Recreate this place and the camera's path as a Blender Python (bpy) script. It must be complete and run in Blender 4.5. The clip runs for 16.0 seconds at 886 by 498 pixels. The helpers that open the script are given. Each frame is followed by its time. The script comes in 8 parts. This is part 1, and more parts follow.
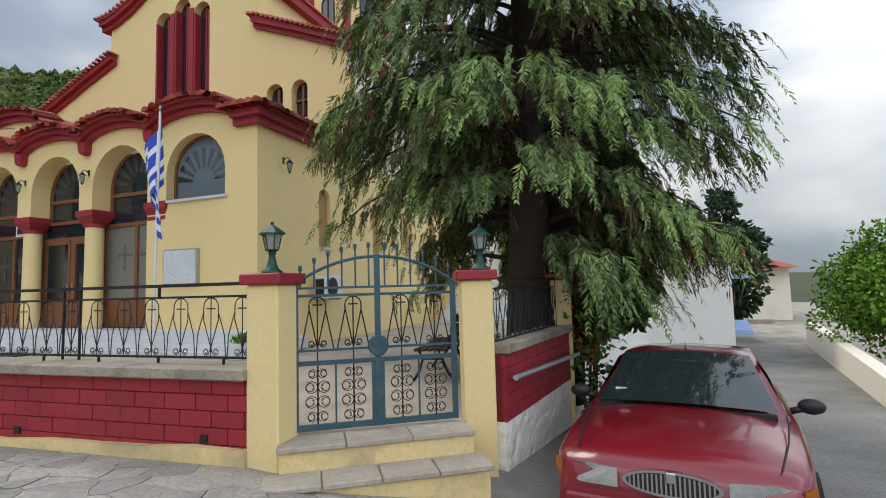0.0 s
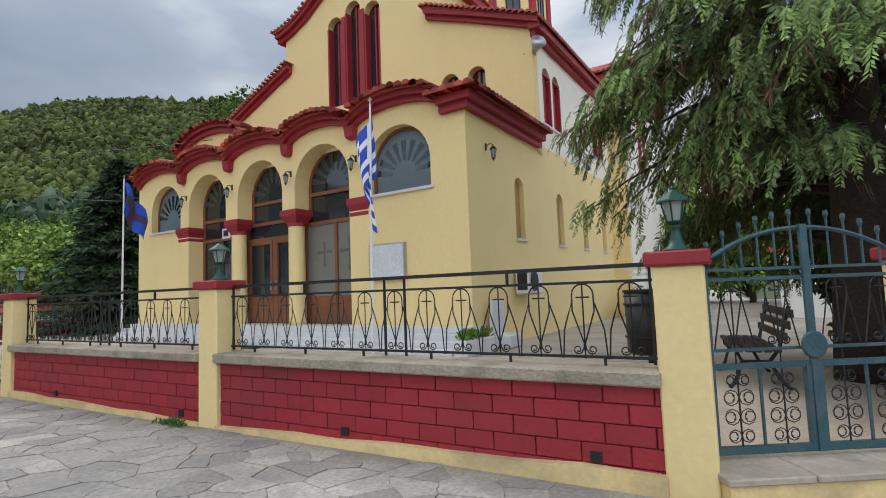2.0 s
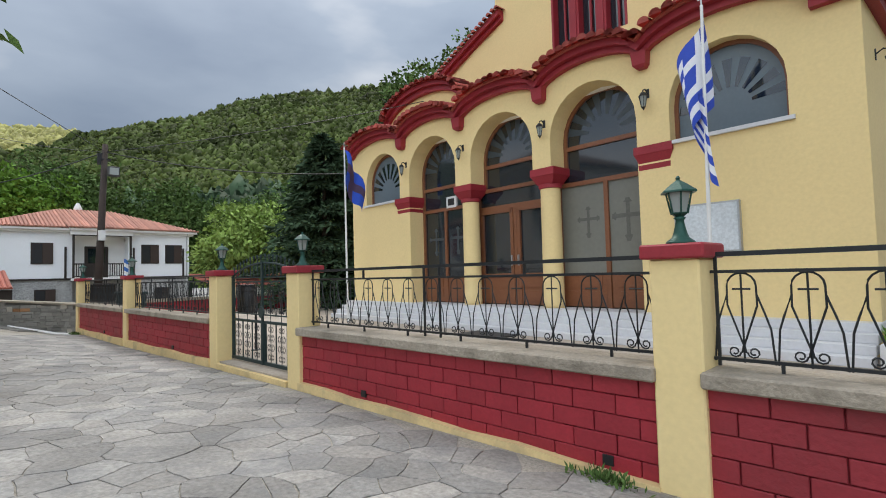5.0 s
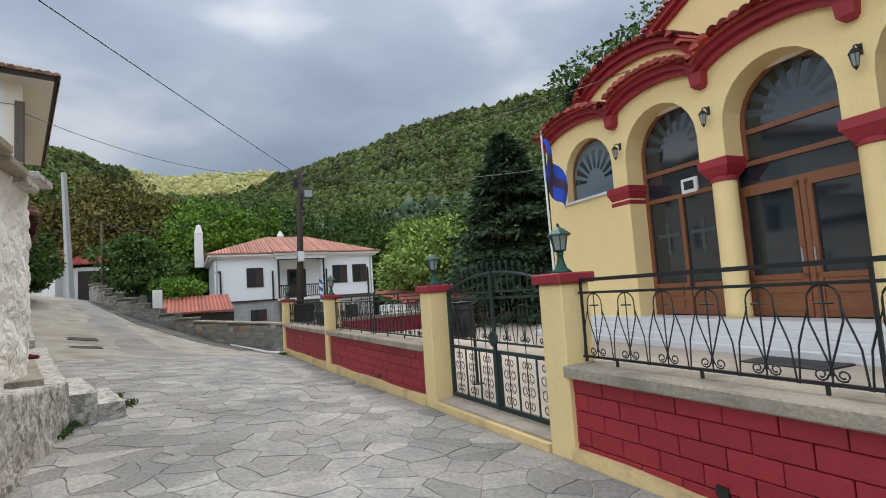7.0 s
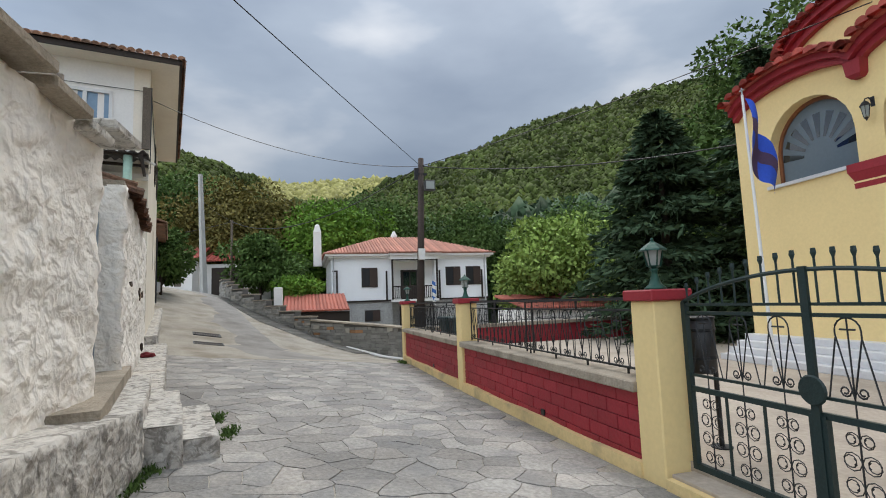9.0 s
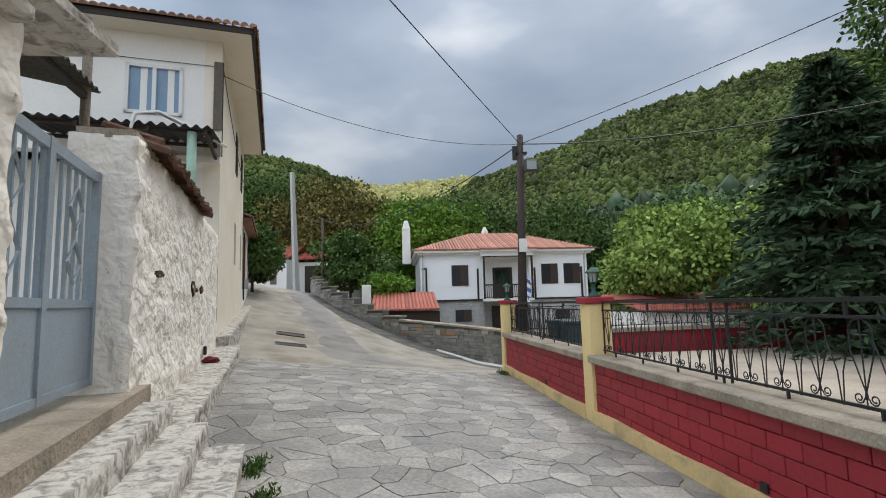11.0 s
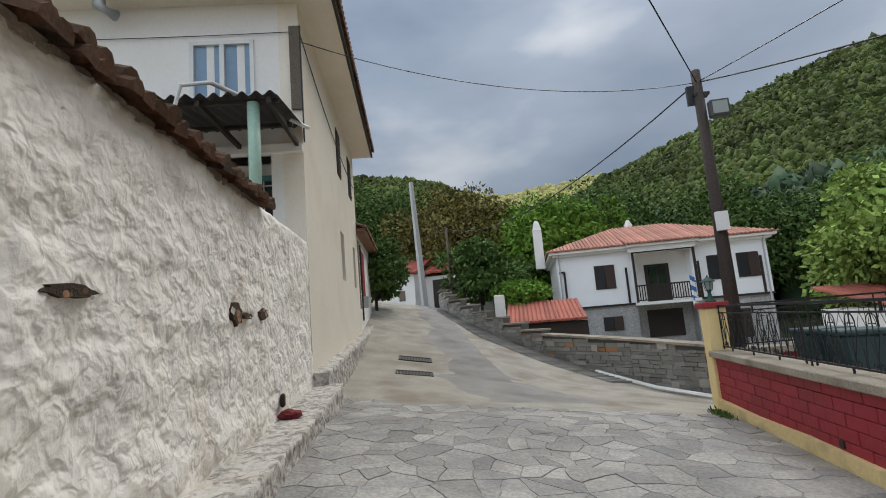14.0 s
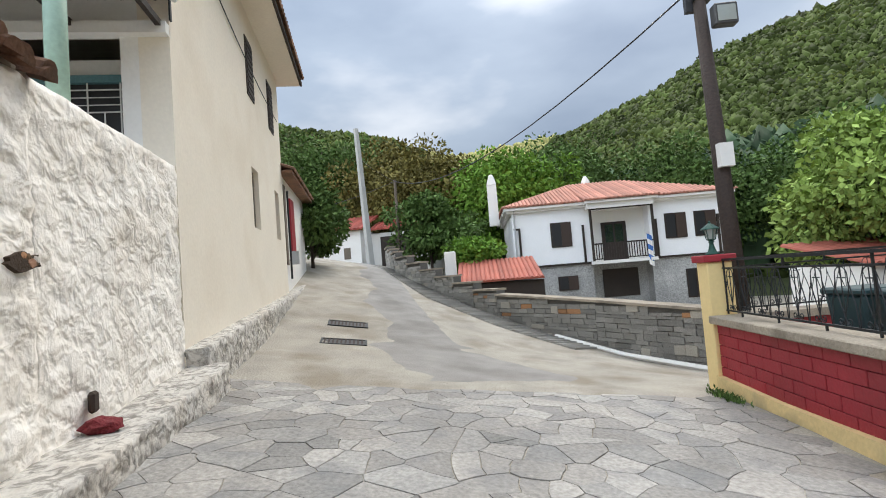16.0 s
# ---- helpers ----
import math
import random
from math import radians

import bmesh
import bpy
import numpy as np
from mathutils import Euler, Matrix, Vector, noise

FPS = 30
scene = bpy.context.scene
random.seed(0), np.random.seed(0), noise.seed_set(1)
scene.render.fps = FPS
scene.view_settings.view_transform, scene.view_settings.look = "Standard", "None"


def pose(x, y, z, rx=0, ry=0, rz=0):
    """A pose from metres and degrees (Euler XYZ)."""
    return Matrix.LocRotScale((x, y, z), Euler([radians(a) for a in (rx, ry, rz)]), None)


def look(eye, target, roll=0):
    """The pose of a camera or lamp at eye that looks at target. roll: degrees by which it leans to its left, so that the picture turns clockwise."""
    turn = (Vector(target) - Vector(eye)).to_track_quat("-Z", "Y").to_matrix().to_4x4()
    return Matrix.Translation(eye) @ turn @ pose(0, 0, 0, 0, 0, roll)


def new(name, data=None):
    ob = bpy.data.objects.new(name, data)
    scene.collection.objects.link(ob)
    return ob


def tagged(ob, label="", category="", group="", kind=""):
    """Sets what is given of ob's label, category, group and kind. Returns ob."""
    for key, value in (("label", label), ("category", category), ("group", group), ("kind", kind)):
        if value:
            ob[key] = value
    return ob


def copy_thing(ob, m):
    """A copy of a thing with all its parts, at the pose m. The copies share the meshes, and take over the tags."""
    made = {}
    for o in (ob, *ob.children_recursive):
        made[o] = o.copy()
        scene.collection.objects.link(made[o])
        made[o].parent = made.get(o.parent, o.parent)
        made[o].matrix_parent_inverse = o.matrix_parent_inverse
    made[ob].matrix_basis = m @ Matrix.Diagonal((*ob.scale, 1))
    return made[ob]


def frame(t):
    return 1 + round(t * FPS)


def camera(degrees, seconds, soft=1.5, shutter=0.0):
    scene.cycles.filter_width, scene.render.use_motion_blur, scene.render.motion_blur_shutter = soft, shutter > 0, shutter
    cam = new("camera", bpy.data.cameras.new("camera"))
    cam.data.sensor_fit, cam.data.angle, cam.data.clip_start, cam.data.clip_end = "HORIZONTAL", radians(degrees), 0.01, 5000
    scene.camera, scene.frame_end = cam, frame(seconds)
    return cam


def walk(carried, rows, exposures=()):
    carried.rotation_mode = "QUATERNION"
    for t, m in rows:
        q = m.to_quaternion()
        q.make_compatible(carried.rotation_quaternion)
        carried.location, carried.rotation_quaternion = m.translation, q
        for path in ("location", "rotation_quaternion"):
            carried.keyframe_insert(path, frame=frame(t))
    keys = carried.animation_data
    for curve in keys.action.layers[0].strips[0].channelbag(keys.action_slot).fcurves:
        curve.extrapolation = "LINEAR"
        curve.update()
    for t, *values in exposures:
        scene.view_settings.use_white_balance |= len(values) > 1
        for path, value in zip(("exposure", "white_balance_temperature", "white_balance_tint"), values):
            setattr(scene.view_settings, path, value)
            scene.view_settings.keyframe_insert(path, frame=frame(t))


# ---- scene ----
cam = camera(82.4, 16.0, 1.0)
METRES, EYE, TILT, LEAN, TURN = 19.0, 1.45, 0.0, 0.0, 16.9
ROWS = [
    (0.0, 0.0, 0.0, 0.0, 0.12, 4.41, 1.57),
    (0.5, -0.029, 0.0063, 0.0008, 3.18, 6.52, 1.31),
    (1.0, -0.0586, 0.0177, -0.0012, 6.5, 6.47, 1.51),
    (1.5, -0.0891, 0.0262, -0.0014, 8.86, 6.37, 1.45),
    (2.0, -0.1223, 0.0361, -0.0019, 12.29, 4.64, 2.16),
    (2.5, -0.1547, 0.0469, -0.0006, 15.61, 3.84, 3.3),
    (3.0, -0.1865, 0.0568, 0.0004, 17.99, 4.09, 3.9),
    (5.5, -0.337, 0.1242, 0.0013, 33.36, 2.81, 2.12),
    (6.0, -0.3656, 0.1383, 0.0033, 39.86, 3.86, 3.32),
    (6.5, -0.3966, 0.1516, 0.0036, 41.72, 4.32, 3.63),
    (7.0, -0.4253, 0.1684, 0.0039, 46.01, 4.78, 3.88),
    (7.5, -0.4542, 0.1803, 0.0046, 49.7, 5.37, 3.02),
    (8.0, -0.4835, 0.191, 0.0058, 52.94, 5.9, 2.82),
    (8.5, -0.5143, 0.2013, 0.0063, 56.87, 5.76, 1.95),
    (9.0, -0.5463, 0.2094, 0.0069, 57.74, 5.86, 2.03),
    (9.5, -0.5765, 0.2214, 0.0062, 61.27, 5.81, 1.76),
    (12.0, -0.7097, 0.2686, 0.0079, 71.73, 6.25, 2.49),
    (12.5, -0.7389, 0.2743, 0.0087, 75.53, 6.41, 3.3),
    (13.0, -0.7681, 0.2796, 0.0101, 80.09, 7.57, 3.86),
    (13.5, -0.7971, 0.2852, 0.0109, 82.55, 8.26, 4.45),
    (14.0, -0.828, 0.2897, 0.0114, 82.55, 8.11, 4.69),
    (14.5, -0.8543, 0.2972, 0.0102, 82.29, 8.16, 4.88),
    (15.0, -0.8839, 0.304, 0.0089, 82.01, 7.73, 4.77),
    (15.5, -0.9141, 0.3116, 0.0087, 78.14, 4.94, 5.11),
    (16.0, -0.9418, 0.3211, 0.0081, 77.18, 3.18, 4.56),
]
walk(cam, [(t, pose(0, 0, EYE, TILT, LEAN, TURN) @ pose(METRES * x, METRES * y, METRES * z, 90 + pitch, roll, yaw)) for t, x, y, z, yaw, pitch, roll in ROWS],
     exposures=[(0.0, 0.26), (0.6, 0.24), (1.5, 0.26), (3.0, 0.30), (6.0, 0.38), (9.0, 0.32), (12.0, 0.34), (12.5, 0.28), (13.5, 0.12), (14.0, 0.14), (15.0, 0.33), (15.5, 0.68), (16.0, 0.78)])

# ---- world, sun, exposure ----
world = bpy.data.worlds.new("sky")
scene.world = world
world.use_nodes = True
wn_ = world.node_tree
wn_.nodes.clear()


def wnode(kind, **kw):
    n = wn_.nodes.new(kind)
    for k, v in kw.items():
        n.inputs[k].default_value = v
    return n


SUN_EL, SUN_AZ = 52.0, 290.0
sky = wn_.nodes.new("ShaderNodeTexSky")
sky.sky_type, sky.sun_disc = "NISHITA", False
sky.sun_elevation, sky.sun_rotation = radians(SUN_EL), radians(SUN_AZ)
tc = wn_.nodes.new("ShaderNodeTexCoord")
mp = wn_.nodes.new("ShaderNodeMapping")
mp.inputs["Scale"].default_value = (1.0, 1.0, 2.6)
n1 = wnode("ShaderNodeTexNoise", Scale=1.5, Detail=6.0, Roughness=0.46)
n2 = wnode("ShaderNodeTexNoise", Scale=0.9, Detail=3.0)
r1 = wn_.nodes.new("ShaderNodeValToRGB")
els = r1.color_ramp.elements
els[0].position, els[0].color = 0.34, (0.195, 0.245, 0.325, 1)
els[1].position, els[1].color = 0.70, (1.0, 0.99, 0.97, 1)
e = els.new(0.50)
e.color = (0.345, 0.405, 0.485, 1)
sep = wn_.nodes.new("ShaderNodeSeparateXYZ")
gain = wn_.nodes.new("ShaderNodeMapRange")
for k, v in (("From Min", 0.1), ("From Max", 0.9), ("To Min", 1.75), ("To Max", 5.6)):
    gain.inputs[k].default_value = v
mul = wn_.nodes.new("ShaderNodeVectorMath")
mul.operation = "SCALE"
skyscale = wn_.nodes.new("ShaderNodeVectorMath")
skyscale.operation = "SCALE"
skyscale.inputs["Scale"].default_value = 0.10
mixs = wn_.nodes.new("ShaderNodeMix")
mixs.data_type = "RGBA"
mixs.inputs["Factor"].default_value = 0.86
bg = wn_.nodes.new("ShaderNodeBackground")
bg.inputs["Strength"].default_value = 1.0
wo = wn_.nodes.new("ShaderNodeOutputWorld")
lk = wn_.links.new
lk(tc.outputs["Generated"], mp.inputs["Vector"])
lk(mp.outputs["Vector"], n1.inputs["Vector"])
lk(n1.outputs["Fac"], r1.inputs["Fac"])
lk(tc.outputs["Generated"], sep.inputs["Vector"])
lk(sep.outputs["Z"], gain.inputs["Value"])
lk(r1.outputs["Color"], mul.inputs[0])
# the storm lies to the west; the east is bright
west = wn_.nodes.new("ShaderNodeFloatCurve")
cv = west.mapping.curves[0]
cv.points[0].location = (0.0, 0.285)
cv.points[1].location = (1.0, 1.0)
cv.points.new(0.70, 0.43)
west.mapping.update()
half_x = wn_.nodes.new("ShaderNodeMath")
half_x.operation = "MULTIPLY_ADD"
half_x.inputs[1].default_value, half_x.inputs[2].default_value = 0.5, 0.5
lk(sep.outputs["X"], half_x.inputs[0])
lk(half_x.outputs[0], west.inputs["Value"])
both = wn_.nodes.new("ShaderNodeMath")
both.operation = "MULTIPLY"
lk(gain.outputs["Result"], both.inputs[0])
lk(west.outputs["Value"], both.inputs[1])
south = wn_.nodes.new("ShaderNodeMapRange")
for k, v in (("From Min", -0.30), ("From Max", -0.95), ("To Min", 1.0), ("To Max", 2.8)):
    south.inputs[k].default_value = v
lk(sep.outputs["Y"], south.inputs["Value"])
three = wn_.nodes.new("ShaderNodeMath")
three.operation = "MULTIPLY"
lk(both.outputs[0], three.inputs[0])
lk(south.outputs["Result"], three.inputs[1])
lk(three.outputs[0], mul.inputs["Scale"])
lk(sky.outputs["Color"], skyscale.inputs[0])
lk(skyscale.outputs["Vector"], mixs.inputs["A"])
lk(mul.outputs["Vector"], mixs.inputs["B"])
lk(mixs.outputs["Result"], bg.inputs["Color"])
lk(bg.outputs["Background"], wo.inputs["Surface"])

sun = new("sun", bpy.data.lights.new("sun", "SUN"))
sun.data.energy, sun.data.angle, sun.data.color = 1.45, radians(30), (1.0, 0.95, 0.87)
az, el = radians(SUN_AZ), radians(SUN_EL)
sun.matrix_world = look((math.sin(az) * math.cos(el) * 50, math.cos(az) * math.cos(el) * 50, math.sin(el) * 50), (0, 0, 0))

# ---- materials ----


def mat(name, col, rough=0.8, var=0.15, big=0.12, scale=6.0, bump=0.1, metal=0.0, rnd=0.0, island=0.0, stain=None, stain_amt=0.0,
        bscale=None, spec=0.5, stain_scale=0.6, coat=0.0):
    m = bpy.data.materials.new(name)
    m.use_nodes = True
    t = m.node_tree
    b = t.nodes["Principled BSDF"]
    b.inputs["Roughness"].default_value, b.inputs["Metallic"].default_value = rough, metal
    b.inputs["Specular IOR Level"].default_value = spec
    b.inputs["Coat Weight"].default_value = coat
    b.inputs["Coat Roughness"].default_value = 0.04
    co = t.nodes.new("ShaderNodeTexCoord")
    geo = t.nodes.new("ShaderNodeNewGeometry")
    src = geo.outputs["Position"]

    def noise_tex(sc, det=4.0):
        n = t.nodes.new("ShaderNodeTexNoise")
        n.inputs["Scale"].default_value, n.inputs["Detail"].default_value = sc, det
        t.links.new(src, n.inputs["Vector"])
        return n.outputs["Fac"]

    def fac_range(sock, amt):
        r = t.nodes.new("ShaderNodeMapRange")
        r.inputs["From Min"].default_value, r.inputs["From Max"].default_value = 0.25, 0.75
        r.inputs["To Min"].default_value, r.inputs["To Max"].default_value = 1 - amt, 1 + amt
        t.links.new(sock, r.inputs["Value"])
        return r.outputs["Result"]

    def times(a, c):
        x = t.nodes.new("ShaderNodeMath")
        x.operation = "MULTIPLY"
        t.links.new(a, x.inputs[0])
        t.links.new(c, x.inputs[1])
        return x.outputs[0]

    f = times(fac_range(noise_tex(scale * 4), var), fac_range(noise_tex(scale * 0.12, 3.0), big))
    for amt, node, out in ((rnd, "ShaderNodeObjectInfo", "Random"), (island, None, "Random Per Island")):
        if amt:
            o = t.nodes.new(node).outputs[out] if node else geo.outputs[out]
            r = t.nodes.new("ShaderNodeMapRange")
            r.inputs["To Min"].default_value, r.inputs["To Max"].default_value = 1 - amt, 1 + amt
            t.links.new(o, r.inputs["Value"])
            f = times(f, r.outputs["Result"])
    sc = t.nodes.new("ShaderNodeVectorMath")
    sc.operation = "SCALE"
    sc.inputs[0].default_value = col
    t.links.new(f, sc.inputs["Scale"])
    out = sc.outputs["Vector"]
    if stain:
        n = noise_tex(stain_scale, 8.0)
        r = t.nodes.new("ShaderNodeMapRange")
        r.inputs["From Min"].default_value, r.inputs["From Max"].default_value = 0.5, 0.68
        r.inputs["To Max"].default_value = stain_amt
        t.links.new(n, r.inputs["Value"])
        mx = t.nodes.new("ShaderNodeMix")
        mx.data_type = "RGBA"
        t.links.new(r.outputs["Result"], mx.inputs["Factor"])
        t.links.new(out, mx.inputs["A"])
        mx.inputs["B"].default_value = (*stain, 1)
        out = mx.outputs["Result"]
    t.links.new(out, b.inputs["Base Color"])
    if bump:
        bp = t.nodes.new("ShaderNodeBump")
        bp.inputs["Strength"].default_value, bp.inputs["Distance"].default_value = min(1, bump * 3), 0.02
        t.links.new(noise_tex(bscale or scale * 3, 6.0), bp.inputs["Height"])
        t.links.new(bp.outputs["Normal"], b.inputs["Normal"])
    return m


YELLOW = mat("yellow_plaster", (0.80, 0.62, 0.30), 0.85, 0.04, 0.06, 5, 0.06, stain=(0.55, 0.42, 0.22), stain_amt=0.12)
YELLOW_OLD = mat("yellow_plinth", (0.74, 0.56, 0.27), 0.9, 0.08, 0.12, 7, 0.15, stain=(0.30, 0.24, 0.16), stain_amt=0.55, stain_scale=2.2)
RED = mat("red_paint", (0.29, 0.018, 0.028), 0.6, 0.1, 0.1, 8, 0.06)
BRICK = mat("red_brick_paint", (0.31, 0.019, 0.030), 0.62, 0.12, 0.12, 9, 0.12, rnd=0.10, stain=(0.16, 0.03, 0.03), stain_amt=0.35)
TILE = mat("roof_tile", (0.40, 0.09, 0.065), 0.8, 0.15, 0.2, 8, 0.1, island=0.25)
TILE_OLD = mat("old_roof_tile", (0.26, 0.14, 0.085), 0.9, 0.25, 0.3, 9, 0.25, island=0.4, stain=(0.10, 0.085, 0.07), stain_amt=0.7, stain_scale=3)
CONCRETE = mat("old_concrete", (0.34, 0.29, 0.225), 0.92, 0.2, 0.2, 10, 0.3, stain=(0.13, 0.11, 0.08), stain_amt=0.6, stain_scale=2.5)
ROADC = mat("road_concrete", (0.345, 0.315, 0.265), 0.92, 0.28, 0.2, 12, 0.4, stain=(0.20, 0.165, 0.115), stain_amt=0.75, stain_scale=0.8)
ASPH = mat("worn_asphalt", (0.265, 0.25, 0.23), 0.93, 0.15, 0.2, 14, 0.25, stain=(0.12, 0.11, 0.10), stain_amt=0.5)
GRASS = mat("dry_grass_ground", (0.13, 0.13, 0.05), 0.95, 0.3, 0.3, 4, 0.3)
MARBLE = mat("white_marble", (0.62, 0.62, 0.63), 0.4, 0.05, 0.06, 5, 0.02)
YARD = mat("yard_tile", (0.40, 0.34, 0.275), 0.8, 0.15, 0.2, 5, 0.15, rnd=0.08, stain=(0.24, 0.20, 0.155), stain_amt=0.5, stain_scale=1.6)
WHITE = mat("white_render", (0.84, 0.82, 0.78), 0.9, 0.03, 0.05, 5, 0.05, stain=(0.6, 0.55, 0.46), stain_amt=0.25)
CREAM = mat("cream_render", (0.83, 0.76, 0.64), 0.9, 0.04, 0.05, 5, 0.05, stain=(0.55, 0.45, 0.32), stain_amt=0.3)
IRON = mat("black_iron", (0.018, 0.02, 0.022), 0.5, 0.2, 0.1, 20, 0.05, metal=0.3)
IRON_BLUE = mat("blue_green_iron", (0.035, 0.085, 0.105), 0.55, 0.25, 0.2, 18, 0.1, metal=0.2, stain=(0.12, 0.15, 0.16), stain_amt=0.3, stain_scale=5)
IRON_GREEN = mat("dark_green_iron", (0.014, 0.032, 0.032), 0.5, 0.2, 0.1, 18, 0.05, metal=0.2)
IRON_GREY = mat("grey_blue_gate_paint", (0.30, 0.37, 0.43), 0.55, 0.1, 0.1, 10, 0.05, stain=(0.25, 0.22, 0.2), stain_amt=0.25, stain_scale=3)
LAMPGREEN = mat("green_lamp_metal", (0.009, 0.06, 0.042), 0.45, 0.15, 0.1, 20, 0.04, metal=0.3)
WOOD = mat("varnished_wood", (0.20, 0.075, 0.032), 0.45, 0.12, 0.15, 6, 0.04)
WOOD_DARK = mat("dark_timber", (0.030, 0.020, 0.014), 0.7, 0.3, 0.2, 9, 0.15)
WOOD_GREY = mat("weathered_timber", (0.16, 0.13, 0.10), 0.9, 0.3, 0.2, 9, 0.3)
POLE = mat("tarred_pole", (0.035, 0.022, 0.016), 0.8, 0.3, 0.2, 7, 0.25)
POLE_C = mat("concrete_pole", (0.42, 0.42, 0.40), 0.9, 0.1, 0.1, 7, 0.1)
GLASS = mat("dark_window_glass", (0.012, 0.019, 0.026), 0.06, 0.02, 0.05, 2, 0.0, spec=0.9)
FROST = mat("frosted_glass", (0.12, 0.155, 0.18), 0.45, 0.05, 0.08, 4, 0.0)
FROST_DIM = mat("dim_frosted_glass", (0.045, 0.06, 0.07), 0.35, 0.05, 0.08, 4, 0.0)
CURTAIN = mat("pale_curtain_glass", (0.17, 0.17, 0.145), 0.3, 0.06, 0.15, 3, 0.0)
LENS = mat("lamp_glass", (0.30, 0.33, 0.31), 0.12, 0.03, 0.03, 4, 0.0)
STONE = mat("grey_schist", (0.25, 0.24, 0.215), 0.88, 0.25, 0.2, 9, 0.3, island=0.26, rnd=0.22)
STONE_PALE = mat("pale_stone", (0.40, 0.37, 0.31), 0.88, 0.15, 0.15, 9, 0.3, island=0.2, rnd=0.2)
STONE_RUST = mat("rusty_stone", (0.33, 0.17, 0.08), 0.88, 0.2, 0.15, 9, 0.3, rnd=0.2)
MORTAR = mat("grey_mortar", (0.12, 0.115, 0.105), 0.95, 0.2, 0.2, 9, 0.3)
BARK = mat("bark", (0.042, 0.03, 0.022), 0.95, 0.35, 0.2, 8, 0.5)
METAL = mat("galvanised_metal", (0.45, 0.46, 0.47), 0.4, 0.1, 0.1, 10, 0.03, metal=0.7)
PLASTIC_W = mat("white_plastic", (0.72, 0.72, 0.70), 0.4, 0.03, 0.04, 6, 0.0)
BLACK = mat("black_plastic", (0.012, 0.012, 0.013), 0.5, 0.2, 0.1, 12, 0.03)


def leafmat(name, col, isl=0.45, rough=0.65):
    m = mat(name, col, rough, 0.1, 0.2, 3, 0.0, island=isl, spec=0.06)
    b = m.node_tree.nodes["Principled BSDF"]
    b.inputs["Subsurface Weight"].default_value = 0.0
    return m


LEAF_CYP = leafmat("cypress_foliage", (0.125, 0.172, 0.068), 0.5)
LEAF_CYPL = leafmat("cypress_new_foliage", (0.22, 0.31, 0.10), 0.35)
LEAF_CYPB = leafmat("dry_cypress_twigs", (0.12, 0.08, 0.045), 0.4)
LEAF_FIR = leafmat("fir_needles", (0.045, 0.075, 0.04), 0.45)
LEAF_PLANE = leafmat("plane_tree_leaves", (0.24, 0.33, 0.085), 0.4)
LEAF_MID = leafmat("broad_leaves", (0.085, 0.14, 0.04), 0.45)
LEAF_BRIGHT = leafmat("bright_leaves", (0.125, 0.23, 0.035), 0.4)
LEAF_RUST = leafmat("rusty_green_leaves", (0.16, 0.14, 0.045), 0.45)
LEAF_HILL = mat("forest_canopy", (0.052, 0.070, 0.019), 0.75, 0.2, 0.6, 0.4, 0, island=0.6, spec=0.05)
# far ridge: sunlight through a cloud gap is put into this pale colour
LEAF_HILL2 = leafmat("sun_tinted_scrub", (0.30, 0.285, 0.10), 0.3)
FLOWER = leafmat("orange_flowers", (0.55, 0.09, 0.02), 0.3)



